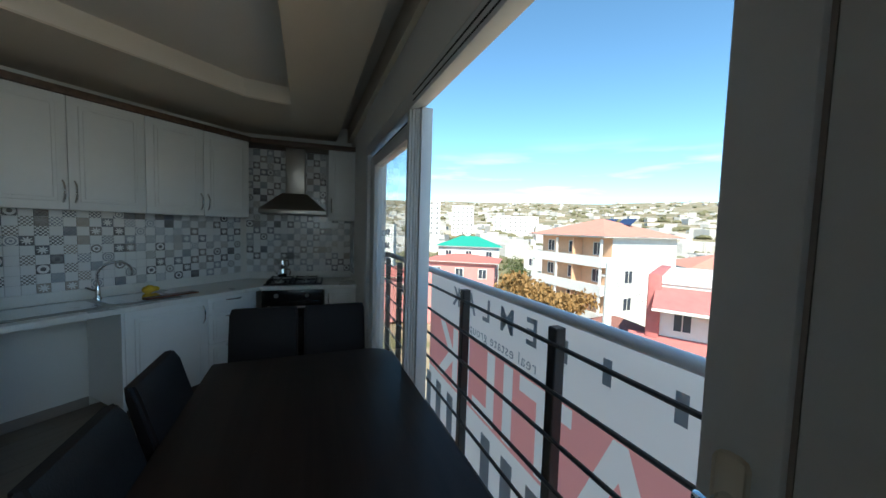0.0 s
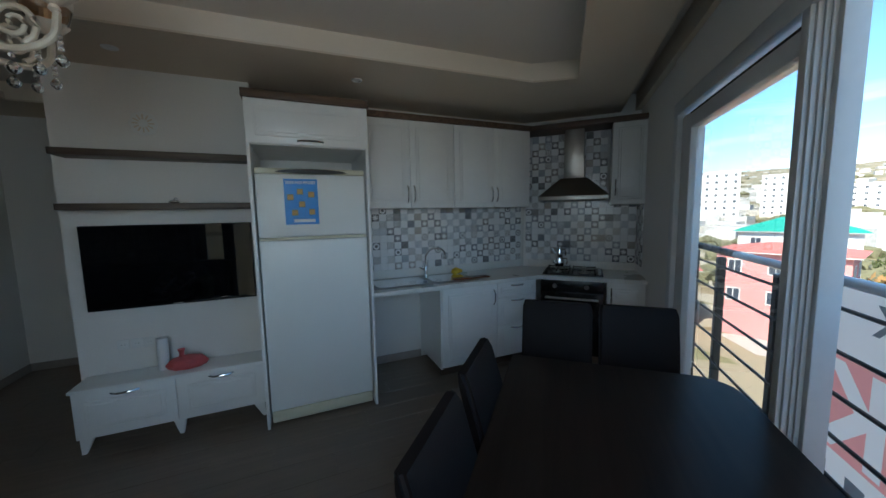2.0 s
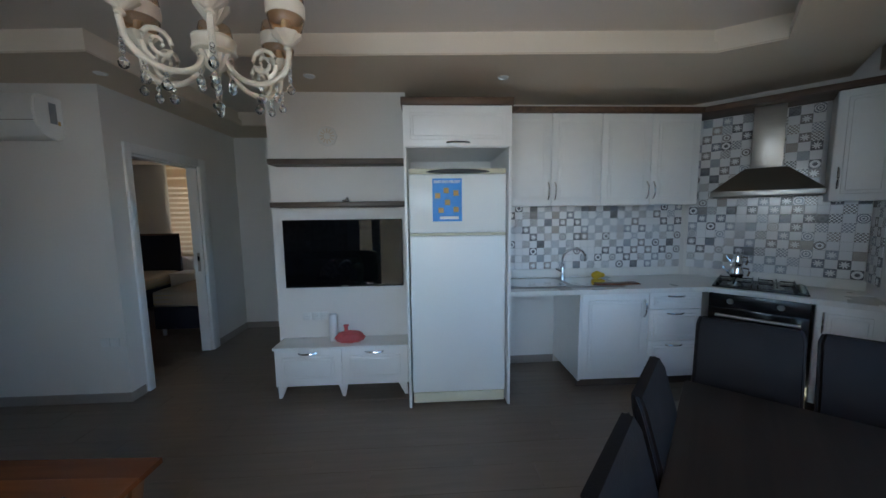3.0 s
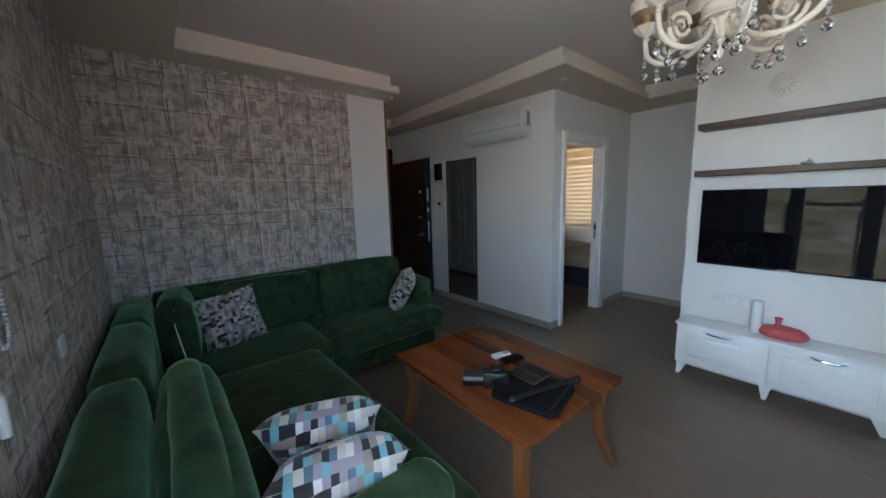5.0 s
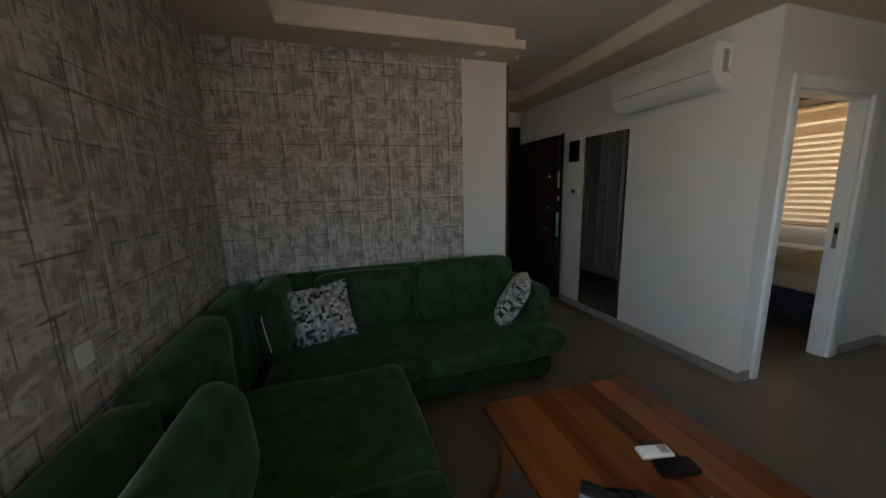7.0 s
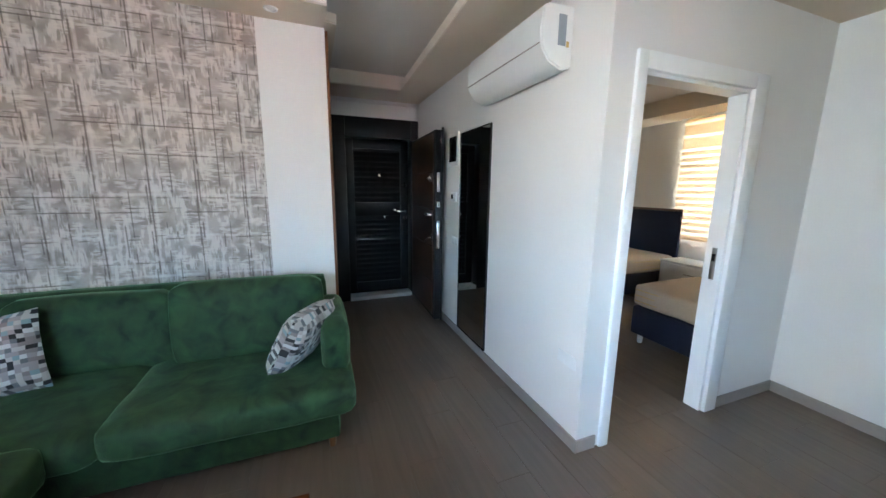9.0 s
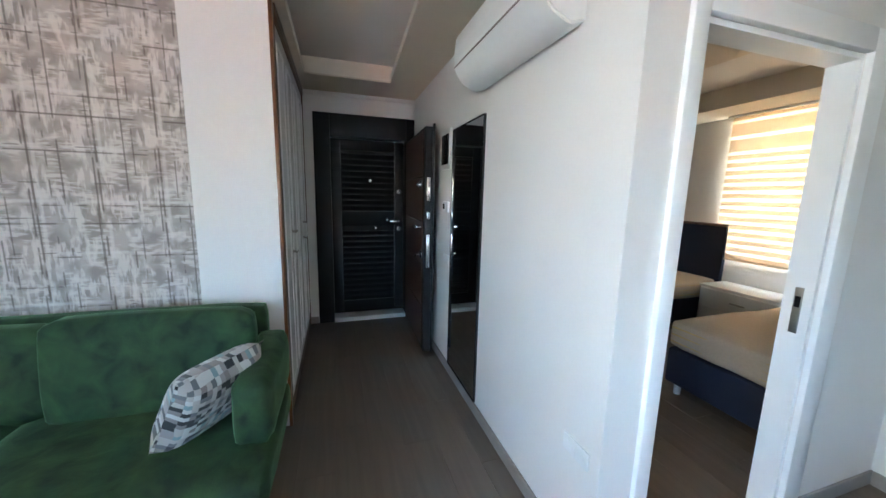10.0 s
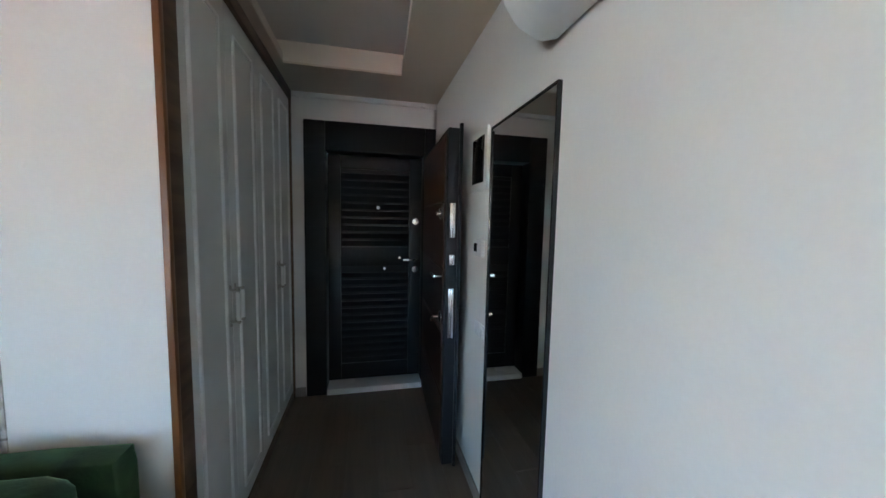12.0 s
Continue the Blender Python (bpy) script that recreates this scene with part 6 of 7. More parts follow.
    d4 = bmesh.new()
    drop(d4, 0.0, 0.085, 1, 0.024)
    part("crystal_drop", d4, M_CRYSTAL, t, smooth=False)


chandelier()


# ---- things on the coffee table ----
def table_things():
    z = 0.531
    t = thing("camera_body", "black photo camera with a zoom lens lying on the coffee table", "camera", pose(-1.115, -1.245, z, 0, 0, 132))
    part("body", B((-0.065, 0.065, -0.03, 0.03, 0.0, 0.09), bevel=0.012, seg=3), M_BLACK, t)
    part("grip", B((0.04, 0.075, -0.05, -0.01, 0.0, 0.085), bevel=0.012, seg=3), M_LEATHER, t)
    part("viewfinder", B((-0.025, 0.025, -0.03, 0.025, 0.088, 0.115), bevel=0.008), M_BLACK, t)
    for px in (-0.045, 0.045):
        bm = bmesh.new()
        cyl(bm, (px, 0, 0.088), (px, 0, 0.1), 0.014, 0.013)
        part("dial", bm, M_BLACK, t)
    bm = bmesh.new()
    cyl(bm, (-0.06, 0, 0.045), (-0.10, 0, 0.045), 0.036, 0.036, 22)
    cyl(bm, (-0.10, 0, 0.045), (-0.165, 0, 0.045), 0.039, 0.041, 22)
    part("lens", bm, M_BLACK, t)
    bm = bmesh.new()
    tube(bm, [(0.07, 0, 0.08), (0.10, 0.05, 0.05), (0.09, 0.10, 0.012), (0.02, 0.13, 0.008), (-0.06, 0.11, 0.008), (-0.12, 0.08, 0.008)], 0.008, 6)
    part("strap", bm, M_CLOTH, t)
    t = thing("remote_control", "small white remote control on the coffee table", "remote control", pose(-1.395, -1.447, z, 0, 0, 166))
    part("shell", B((-0.06, 0.06, -0.027, 0.027, 0, 0.02), bevel=0.008, seg=3), M_PLASTIC, t)
    part("display", B((0.015, 0.045, -0.017, 0.017, 0.0195, 0.0215)), M_BASE, t)
    t = thing("phone_case", "black case beside the white remote control", "case", pose(-1.405, -1.372, z, 0, 0, 168))
    part("case", B((-0.07, 0.07, -0.033, 0.033, 0, 0.022), bevel=0.008), M_LEATHER, t)
    t = thing("bag", "flat black cloth bag on the coffee table", "bag", pose(-1.195, -1.075, z, 0, 0, 12))
    bm = bmesh.new()
    puff(bm, -0.15, 0.15, -0.155, 0.155, 0.0, 0.042, r=0.02, bulge=0.01, seed=31)
    part("pouch", bm, M_CLOTH, t)
    bm = bmesh.new()
    tube(bm, [(-0.13, 0.14, 0.046), (0.0, 0.145, 0.05), (0.13, 0.14, 0.046)], 0.004, 6)
    part("zip", bm, M_GASKET, t)
    t = thing("tablet", "grey tablet computer lying on the black bag", "tablet", pose(-1.265, -1.14, z + 0.062, 2, -2, 86))
    part("case", B((-0.083, 0.083, -0.075, 0.075, -0.006, 0.004), bevel=0.004), M_STEEL, t)
    part("screen", B((-0.079, 0.079, -0.071, -0.003, 0.004, 0.0055)), M_OVENGLASS, t)
    part("screen", B((-0.079, 0.079, 0.003, 0.071, 0.004, 0.0055)), M_OVENGLASS, t)
    t = thing("tripod", "folded black hand tripod lying across the bag", "tripod", pose(-1.185, -1.0, z + 0.066, 0, 0, 164.6))
    bm = bmesh.new()
    cyl(bm, (-0.17, 0, 0.0), (0.13, 0, 0.0), 0.013, 0.013, 14)
    cyl(bm, (0.13, 0, 0.0), (0.21, 0, 0.0), 0.017, 0.019, 14)
    part("tube", bm, M_BLACK, t)
    bm = bmesh.new()
    ball(bm, (-0.185, 0, 0), 0.02)
    part("ball_head", bm, M_BLACK, t)


table_things()

# ---- balcony ----
def balcony():
    solid("balcony_slab", B((-4.3, 1.2, C_WALL + 0.2, 1.36, -0.2, -0.03)), M_CONCRETE, "pale concrete balcony slab", "balcony", at=WIN)
    t = thing("railing", "dark steel balcony railing with level bars and a white handrail", "railing", WIN @ pose(-1.5, 1.27, 0), kind="structure")
    ox = -1.5
    post = B((-0.024, 0.024, -0.024, 0.024, -0.03, 1.19), bevel=0.004, seg=1)
    pm = mesh_of("post", post, M_RAIL)
    for x in (-3.92, -3.42, -2.70, -1.915, -1.12, -0.33, 0.46):
        o = new("post", pm)
        o.parent = t
        o.matrix_basis = pose(x - ox, 0, 0)
    for z in (0.23, 0.41, 0.59, 0.77, 0.95, 1.13):
        bm = bmesh.new()
        cyl(bm, (-3.92 - ox, -0.026, z), (0.9 - ox, -0.026, z), 0.009, n=8)
        part("bar", bm, M_RAIL, t)
        bm = bmesh.new()
        cyl(bm, (-3.92 - ox, -0.17, z), (-3.92 - ox, 0.0, z), 0.009, n=8)
        part("bar", bm, M_RAIL, t)
    solid("balcony_slab_side", B((X_LEFT + 0.2, 1.62, -2.6, 0.15, -0.2, -0.03)), M_CONCRETE, "pale concrete balcony slab", "balcony")
    side = thing("railing", "dark steel balcony railing beside the side window", "railing", pose(1.52, 0, 0), kind="structure")
    for y in (-2.45, -1.65, -0.85, -0.05):
        o = new("post", pm)
        o.parent = side
        o.matrix_basis = pose(0, y, 0)
    for z in (0.23, 0.41, 0.59, 0.77, 0.95, 1.13):
        bm = bmesh.new()
        cyl(bm, (-0.026, -2.5, z), (-0.026, 0.3, z), 0.009, n=8)
        part("bar", bm, M_RAIL, side)
    bm = bmesh.new()
    tube(bm, [(0, -2.5, 1.235), (0, 0.32, 1.235)], 0.026, 12)
    part("handrail", bm, M_RAIL, side)
    bm = bmesh.new()
    tube(bm, [(-3.92 - ox, -0.17, 1.235), (-3.93 - ox, -0.03, 1.235), (-3.90 - ox, 0, 1.235), (-3.2 - ox, 0, 1.235)], 0.026, 12)
    part("handrail", bm, M_RAIL, t)
    bm = bmesh.new()
    tube(bm, [(-3.2 - ox, 0, 1.235), (0.9 - ox, 0, 1.238)], 0.023, 14)
    part("handrail", bm, M_RAILTOP, t, "pale wrapped handrail")


balcony()


def cloth(name, color):
    return fabric(name, color, 0.46)


def sheet(x0, x1, z0, z1):
    """A taut cloth sheet in the plane of the banner."""
    bm = bmesh.new()
    bm.faces.new([bm.verts.new(p) for p in ((x0, 0, z0), (x1, 0, z0), (x1, 0, z1), (x0, 0, z1))])
    return bm


def letters(body, size, x, z, spacing=1.0, bold=0.0):
    """Flat lettering as a mesh, mirrored to read from the street."""
    c = bpy.data.curves.new("lettering", "FONT")
    c.body, c.size, c.space_character, c.offset = body, size, spacing, bold
    o = bpy.data.objects.new("lettering", c)
    bm = bmesh.new()
    bm.from_mesh(o.to_mesh())
    o.to_mesh_clear()
    bpy.data.objects.remove(o)
    bmesh.ops.remove_doubles(bm, verts=bm.verts[:], dist=1e-4)
    bmesh.ops.transform(bm, matrix=pose(x, 0, z, 90, 0, 180), verts=bm.verts[:])
    return bm


def islands(bm):
    """Each connected piece of a flat mesh as a mesh of its own."""
    left, out = set(bm.faces), []
    while left:
        todo, piece = [left.pop()], []
        while todo:
            f = todo.pop()
            piece.append(f)
            for e in f.edges:
                for q in e.link_faces:
                    if q in left:
                        left.remove(q)
                        todo.append(q)
        nb, seen = bmesh.new(), {}
        for f in piece:
            nb.faces.new([seen.get(v) or seen.setdefault(v, nb.verts.new(v.co)) for v in f.verts])
        out.append(nb)
    return out


def banner():
    t = thing("banner", "white and red for-sale banner outside the railing, seen from behind", "banner", WIN @ pose(-1.2, 1.315, 0.07))
    ox = -1.2
    white, red, grey = cloth("white_banner_cloth", (0.92, 0.91, 0.90)), cloth("red_banner_cloth", (0.92, 0.42, 0.40)), cloth("grey_banner_print", (0.30, 0.34, 0.38))
    x0, x1 = -2.62 - ox, 0.5 - ox
    part("white_band", sheet(x0, x1, 0.84, 1.16), white, t, smooth=False)
    part("white_band", sheet(x0, x1, -0.145, 0.40), white, t, smooth=False)
    word = letters("SATILIK", 0.54, -0.40 - ox, 0.43, 1.12, 0.014)
    bm = bmesh.new()
    word.verts.index_update()
    loops, seen = [], {}
    for e in word.edges:
        if len(e.link_faces) == 1:
            for v in e.verts:
                if v.index not in seen:
                    seen[v.index] = bm.verts.new(v.co)
            loops.append(bm.edges.new([seen[v.index] for v in e.verts]))
    rim = [bm.verts.new(p) for p in ((x0, 0, 0.40), (x1, 0, 0.40), (x1, 0, 0.84), (x0, 0, 0.84))]
    loops += [bm.edges.new((rim[i], rim[(i + 1) % 4])) for i in range(4)]
    bmesh.ops.triangle_fill(bm, edges=loops, use_beauty=True, normal=(0, -1, 0))
    part("red_band", bm, red, t, "red band", smooth=False)
    for piece in islands(word):
        part("letter", piece, white, t, "white letter", smooth=False)
    for body, size, x, z, sp in (("EMLAK", 0.17, -1.28, 0.975, 2.1), ("real estate group", 0.08, -1.28, 0.86, 1.15)):
        for piece in islands(letters(body, size, x - ox, z, sp, 0.004 if size > 0.1 else 0.0)):
            part("letter", piece, grey, t, "grey letter", smooth=False, at=pose(0, -0.004, 0))
    for x in (-0.68, -0.92, -1.12):
        part("letter_bar", sheet(x - 0.018 - ox, x + 0.018 - ox, 0.975, 1.065), grey, t, smooth=False, at=pose(0, -0.004, 0))
    for i in range(11):
        x = -0.30 - i * 0.21 - (0.08 if i > 3 else 0) - (0.08 if i > 6 else 0)
        part("digit_bar", sheet(x - 0.10 - ox, x - ox, 0.06, 0.34), grey, t, smooth=False, at=pose(0, -0.004, 0))


banner()

# ---- town ----
M_ROAD = mat("pale_asphalt", (0.16, 0.155, 0.15), 0.9, grain=3, vary=0.15)
M_ROOFRED = mat("faded_red_roof", (0.50, 0.16, 0.13), 0.8, grain=4, vary=0.15, bump=0.3, dist=0.02)
M_ROOFPINK = mat("pinkish_tile_roof", (0.52, 0.24, 0.18), 0.85, grain=4, vary=0.15, bump=0.3, dist=0.02)
M_ROOFGREEN = mat("green_sheet_roof", (0.03, 0.30, 0.22), 0.6, grain=2, vary=0.1)
M_MAGENTA = mat("magenta_red_sheet", (0.44, 0.15, 0.14), 0.75, grain=3, vary=0.15, bump=0.2, dist=0.02)
M_ROOFBROWN = mat("brown_red_roof", (0.24, 0.11, 0.09), 0.85, grain=4, vary=0.2, bump=0.3, dist=0.02)
M_ORANGE = mat("orange_render", (0.70, 0.44, 0.28), 0.85, grain=3, vary=0.08)
M_WHITEHOUSE = mat("white_render", (0.72, 0.70, 0.66), 0.85, grain=3, vary=0.06)
M_PINK = mat("pink_render", (0.60, 0.25, 0.23), 0.85, grain=3, vary=0.08)
M_PANE = mat("dark_window", (0.05, 0.06, 0.08), 0.15, vary=0.2)
M_TRUNK = mat("grey_bark", (0.16, 0.12, 0.09), 0.9, grain=9, vary=0.25, bump=0.5)
M_LEAF = mat("olive_foliage", (0.075, 0.095, 0.03), 0.7, grain=4, vary=0.5)
M_LEAFDRY = mat("rusty_autumn_foliage", (0.26, 0.15, 0.05), 0.8, grain=4, vary=0.4)
M_SOLAR = mat("blue_solar_panel", (0.03, 0.05, 0.12), 0.2, vary=0.1)


def land(x, y):
    d = math.hypot(x, y)
    h = -11.5 + 3.0 * noise.noise(Vector((x, y, 0)) * 0.006)
    if d > 90:
        f = min(1.0, (d - 90) / 1900)
        h += 172 * f ** 1.25 + 16 * f * noise.noise(Vector((x, y, 3)) * 0.0022) + 5 * min(1, f * 6) * noise.noise(Vector((x, y, 9)) * 0.01)
    return h if d < 2000 else h - (d - 2000) * 0.02


bm = bmesh.new()
NR, NA = 46, 96
rings = []
for i in range(NR):
    d = 4.0 * (4200 / 4.0) ** (i / (NR - 1))
    rings.append([bm.verts.new((d * math.cos(2 * math.pi * k / NA), d * math.sin(2 * math.pi * k / NA), land(d * math.cos(2 * math.pi * k / NA), d * math.sin(2 * math.pi * k / NA)))) for k in range(NA)])
bm.faces.new(rings[0])
for a, b in zip(rings, rings[1:]):
    for k in range(NA):
        bm.faces.new((a[k], b[k], b[(k + 1) % NA], a[(k + 1) % NA]))
bmesh.ops.recalc_face_normals(bm, faces=bm.faces[:])


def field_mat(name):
    """Dry fields, scrub and pale plots, coarser with distance by nature of the land itself. Some far haze is mixed into
    their tones.
    """
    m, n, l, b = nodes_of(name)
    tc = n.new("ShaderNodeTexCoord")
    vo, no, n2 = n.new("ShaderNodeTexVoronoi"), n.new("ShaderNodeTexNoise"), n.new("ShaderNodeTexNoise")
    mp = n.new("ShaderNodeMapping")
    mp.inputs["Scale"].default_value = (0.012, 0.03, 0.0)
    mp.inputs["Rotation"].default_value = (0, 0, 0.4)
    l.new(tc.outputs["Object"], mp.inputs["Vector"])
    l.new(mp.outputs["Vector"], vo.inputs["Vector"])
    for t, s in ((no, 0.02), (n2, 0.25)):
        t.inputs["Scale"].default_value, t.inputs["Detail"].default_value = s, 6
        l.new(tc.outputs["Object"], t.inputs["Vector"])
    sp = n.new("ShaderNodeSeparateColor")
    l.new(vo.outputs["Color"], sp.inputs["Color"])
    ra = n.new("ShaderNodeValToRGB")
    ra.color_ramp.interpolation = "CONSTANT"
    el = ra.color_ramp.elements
    # plot tones lean pale to carry the haze of the far slopes
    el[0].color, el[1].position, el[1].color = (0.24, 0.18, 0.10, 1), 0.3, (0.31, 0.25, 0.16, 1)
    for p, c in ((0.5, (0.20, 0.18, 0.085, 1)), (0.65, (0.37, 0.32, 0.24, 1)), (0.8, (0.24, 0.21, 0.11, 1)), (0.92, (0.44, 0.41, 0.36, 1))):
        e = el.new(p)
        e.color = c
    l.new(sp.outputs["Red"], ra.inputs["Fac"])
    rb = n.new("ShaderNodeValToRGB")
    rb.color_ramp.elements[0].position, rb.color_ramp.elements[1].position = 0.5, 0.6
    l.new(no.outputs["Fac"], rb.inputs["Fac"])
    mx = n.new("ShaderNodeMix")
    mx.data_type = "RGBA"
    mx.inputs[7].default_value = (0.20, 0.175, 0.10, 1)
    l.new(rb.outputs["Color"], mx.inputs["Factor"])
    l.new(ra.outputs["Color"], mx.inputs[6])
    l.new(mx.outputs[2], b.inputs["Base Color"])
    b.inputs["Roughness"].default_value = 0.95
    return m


solid("ground", bm, field_mat("hazed_dry_fields"), "dry fields, scrub and plots rising to far hills", "ground", smooth=True)


def hip_roof(bm, x0, x1, y0, y1, z, rise, over=0.6, flat=0.0):
    a = [bm.verts.new(p) for p in ((x0 - over, y0 - over, z), (x1 + over, y0 - over, z), (x1 + over, y1 + over, z), (x0 - over, y1 + over, z))]
    w, d = x1 - x0, y1 - y0
    if w > d:
        b = [bm.verts.new(((x0 + d / 2), (y0 + y1) / 2, z + rise)), bm.verts.new(((x1 - d / 2), (y0 + y1) / 2, z + rise))]
        bm.faces.new((a[0], a[1], b[1], b[0]))
        bm.faces.new((a[1], a[2], b[1]))
        bm.faces.new((a[2], a[3], b[0], b[1]))
        bm.faces.new((a[3], a[0], b[0]))
    else:
        b = [bm.verts.new(((x0 + x1) / 2, y0 + w / 2, z + rise)), bm.verts.new(((x0 + x1) / 2, y1 - w / 2 - 0.01, z + rise))]
        bm.faces.new((a[0], a[1], b[0]))
        bm.faces.new((a[1], a[2], b[1], b[0]))
        bm.faces.new((a[2], a[3], b[1]))
        bm.faces.new((a[3], a[0], b[0], b[1]))
    bm.faces.new(list(reversed(a)))
    bmesh.ops.recalc_face_normals(bm, faces=bm.faces[:])


def house(at, label, w, d, storeys, wall_m, roof_m, rise=1.6, balcony_front=False, front_m=None, hs=2.9, cols=3, cols_side=2, roof=True):
    """A house whose front faces -y, with its base below the ground line."""
    t = thing("house", label, "house", at)
    h = storeys * hs
    y_front = -1.2 if balcony_front else 0.0      # the roof reaches over the balconies
    part("wall", B((-w / 2, w / 2, 0.0, d, -3.0, h)), wall_m, t, smooth=False)
    if front_m:
        part("facade", B((-w / 2 + 0.05, w / 2 - 0.05, -0.06, -0.004, 0, h - 0.1)), front_m, t, smooth=False)
    bm = bmesh.new()
    if roof:
        hip_roof(bm, -w / 2, w / 2, y_front, d, h + 0.12, rise)
        part("roof", bm, roof_m, t, smooth=False)
        part("eaves", B((-w / 2 - 0.55, w / 2 + 0.55, y_front - 0.55, d + 0.55, h, h + 0.11)), M_WHITEHOUSE, t, smooth=False)
    else:
        part("parapet", B((-w / 2 - 0.1, w / 2 + 0.1, -0.1, d + 0.1, h, h + 0.5)), wall_m, t, smooth=False)
    pm = mesh_of("pane", B((-0.5, 0.5, -0.03, 0.02, -0.6, 0.6)), M_PANE)
    fm = mesh_of("frame", B((-0.58, 0.58, -0.05, 0.0, 0.6, 0.68), (-0.58, 0.58, -0.05, 0.0, -0.68, -0.6), (-0.58, -0.5, -0.05, 0.0, -0.6, 0.6), (0.5, 0.58, -0.05, 0.0, -0.6, 0.6), (-0.03, 0.03, -0.05, 0.0, -0.6, 0.6)), M_WHITEHOUSE)

    def window(m):
        o = new("window", fm)
        o.parent = t
        o.matrix_basis = m
        q = new("pane", pm)
        q.parent = o
    for s in range(storeys):
        zc = s * hs + 1.55
        for c in range(cols):
            window(pose(-w / 2 + w * (c + 0.5) / cols, -0.065 if front_m else -0.005, zc))
        for c in range(cols_side if not balcony_front or s < storeys - 1 else 0):
            window(pose(w / 2 + 0.005, d * (c + 0.5) / cols_side, zc, 0, 0, 90))
            window(pose(-w / 2 - 0.005, d * (c + 0.5) / cols_side, zc, 0, 0, -90))
        if balcony_front and s:
            b = part("balcony", B((-w / 2 - 0.2, w / 2 + 0.2, -1.5, -0.07, s * hs - 0.18, s * hs)), M_WHITEHOUSE, t, smooth=False)
            part("parapet", B((-w / 2 - 0.2, w / 2 + 0.2, -1.5, -1.38, s * hs, s * hs + 0.85), (-w / 2 - 0.2, -w / 2 - 0.08, -1.38, -0.07, s * hs, s * hs + 0.85), (w / 2 + 0.08, w / 2 + 0.2, -1.38, -0.07, s * hs, s * hs + 0.85)), M_WHITEHOUSE, b, smooth=False)
            for x in (-w / 2 + 0.1, -0.1 * w, w / 2 - 0.1):
                part("pillar", B((x - 0.10, x + 0.10, -1.45, -1.25, s * hs + 0.85, (s + 1) * hs - 0.18)), M_WHITEHOUSE, b, smooth=False)
            part("partition", B((0.12 * w, 0.12 * w + 0.15, -1.3, -0.07, s * hs, (s + 1) * hs - 0.18)), front_m or wall_m, b, smooth=False)
    return t


ORANGE = pose(-2.9, 40.5, -9.75, 0, 0, -43.5)
house(ORANGE, "four-storey orange and white house with balconies and a pinkish hip roof", 10.6, 9.0, 4, M_WHITEHOUSE, M_ROOFPINK, 1.9, True, M_ORANGE, 2.72)
for x in (-0.6, 1.5):
    sp = thing("solar_panel", "tilted blue rooftop solar water panel", "solar panel", ORANGE @ pose(1.2 * x + 0.2, 5.4, 12.5, 35), "panels on the roof")
    part("panel", B((-0.9, 0.9, -0.5, 0.7, 0, 0.08)), M_SOLAR, sp, smooth=False)


def red_house(at):
    """A white house with a parapet, two sloping red roofs along its front and a red end wall."""
    t = thing("house", "white house with magenta-red sloping roofs and a red end wall", "house", at)
    part("wall", B((0.7, 9.5, 0, 7, -11.0, -1.3)), M_WHITEHOUSE, t, smooth=False)
    part("parapet", B((0.6, 9.6, -0.1, 7.1, -1.3, -0.85)), M_WHITEHOUSE, t, smooth=False)
    part("end_wall", B((0.0, 0.7, -0.3, 7, -5.0, -0.75), bevel=0.1), M_MAGENTA, t, "magenta-red end wall")
    for z, out, drop, x0 in ((-1.5, 1.5, 1.0, 0.4), (-4.4, 2.4, 1.2, -0.9)):
        bm = bmesh.new()
        q = [(x0, 0, z), (9.7, 0, z), (9.7, -out, z - drop), (x0, -out, z - drop)]
        lo, hi = [bm.verts.new((x, y, zz - 0.12)) for x, y, zz in q], [bm.verts.new(p) for p in q]
        bm.faces.new(hi)
        bm.faces.new(list(reversed(lo)))
        for i in range(4):
            bm.faces.new((lo[i], lo[(i + 1) % 4], hi[(i + 1) % 4], hi[i]))
        bmesh.ops.recalc_face_normals(bm, faces=bm.faces[:])
        r = part("roof", bm, M_MAGENTA, t, "magenta-red sheet roof", smooth=False)
        part("gutter", B((x0, 9.7, -out - 0.1, -out, z - drop - 0.2, z - drop - 0.06)), M_WHITEHOUSE, r, smooth=False)
    part("wall", B((-0.4, 9.5, -2.0, -0.02, -11.0, -5.7)), M_PINK, t, smooth=False)
    for x in (1.8, 3.4, 4.3, 6.6):
        f = part("window", B((x - 0.48, x + 0.48, -0.06, 0.0, -4.05, -2.95)), M_WHITEHOUSE, t, smooth=False)
        part("pane", B((x - 0.40, x - 0.03, -0.09, -0.05, -3.97, -3.03), (x + 0.03, x + 0.40, -0.09, -0.05, -3.97, -3.03)), M_PANE, f, smooth=False)
    for x in (1.0, 3.2, 5.6):
        f = part("window", B((x - 0.7, x + 0.7, -2.06, -2.0, -7.6, -6.1)), M_WHITEHOUSE, t, smooth=False)
        part("pane", B((x - 0.6, x - 0.04, -2.09, -2.05, -7.5, -6.2), (x + 0.04, x + 0.6, -2.09, -2.05, -7.5, -6.2)), M_PANE, f, smooth=False)


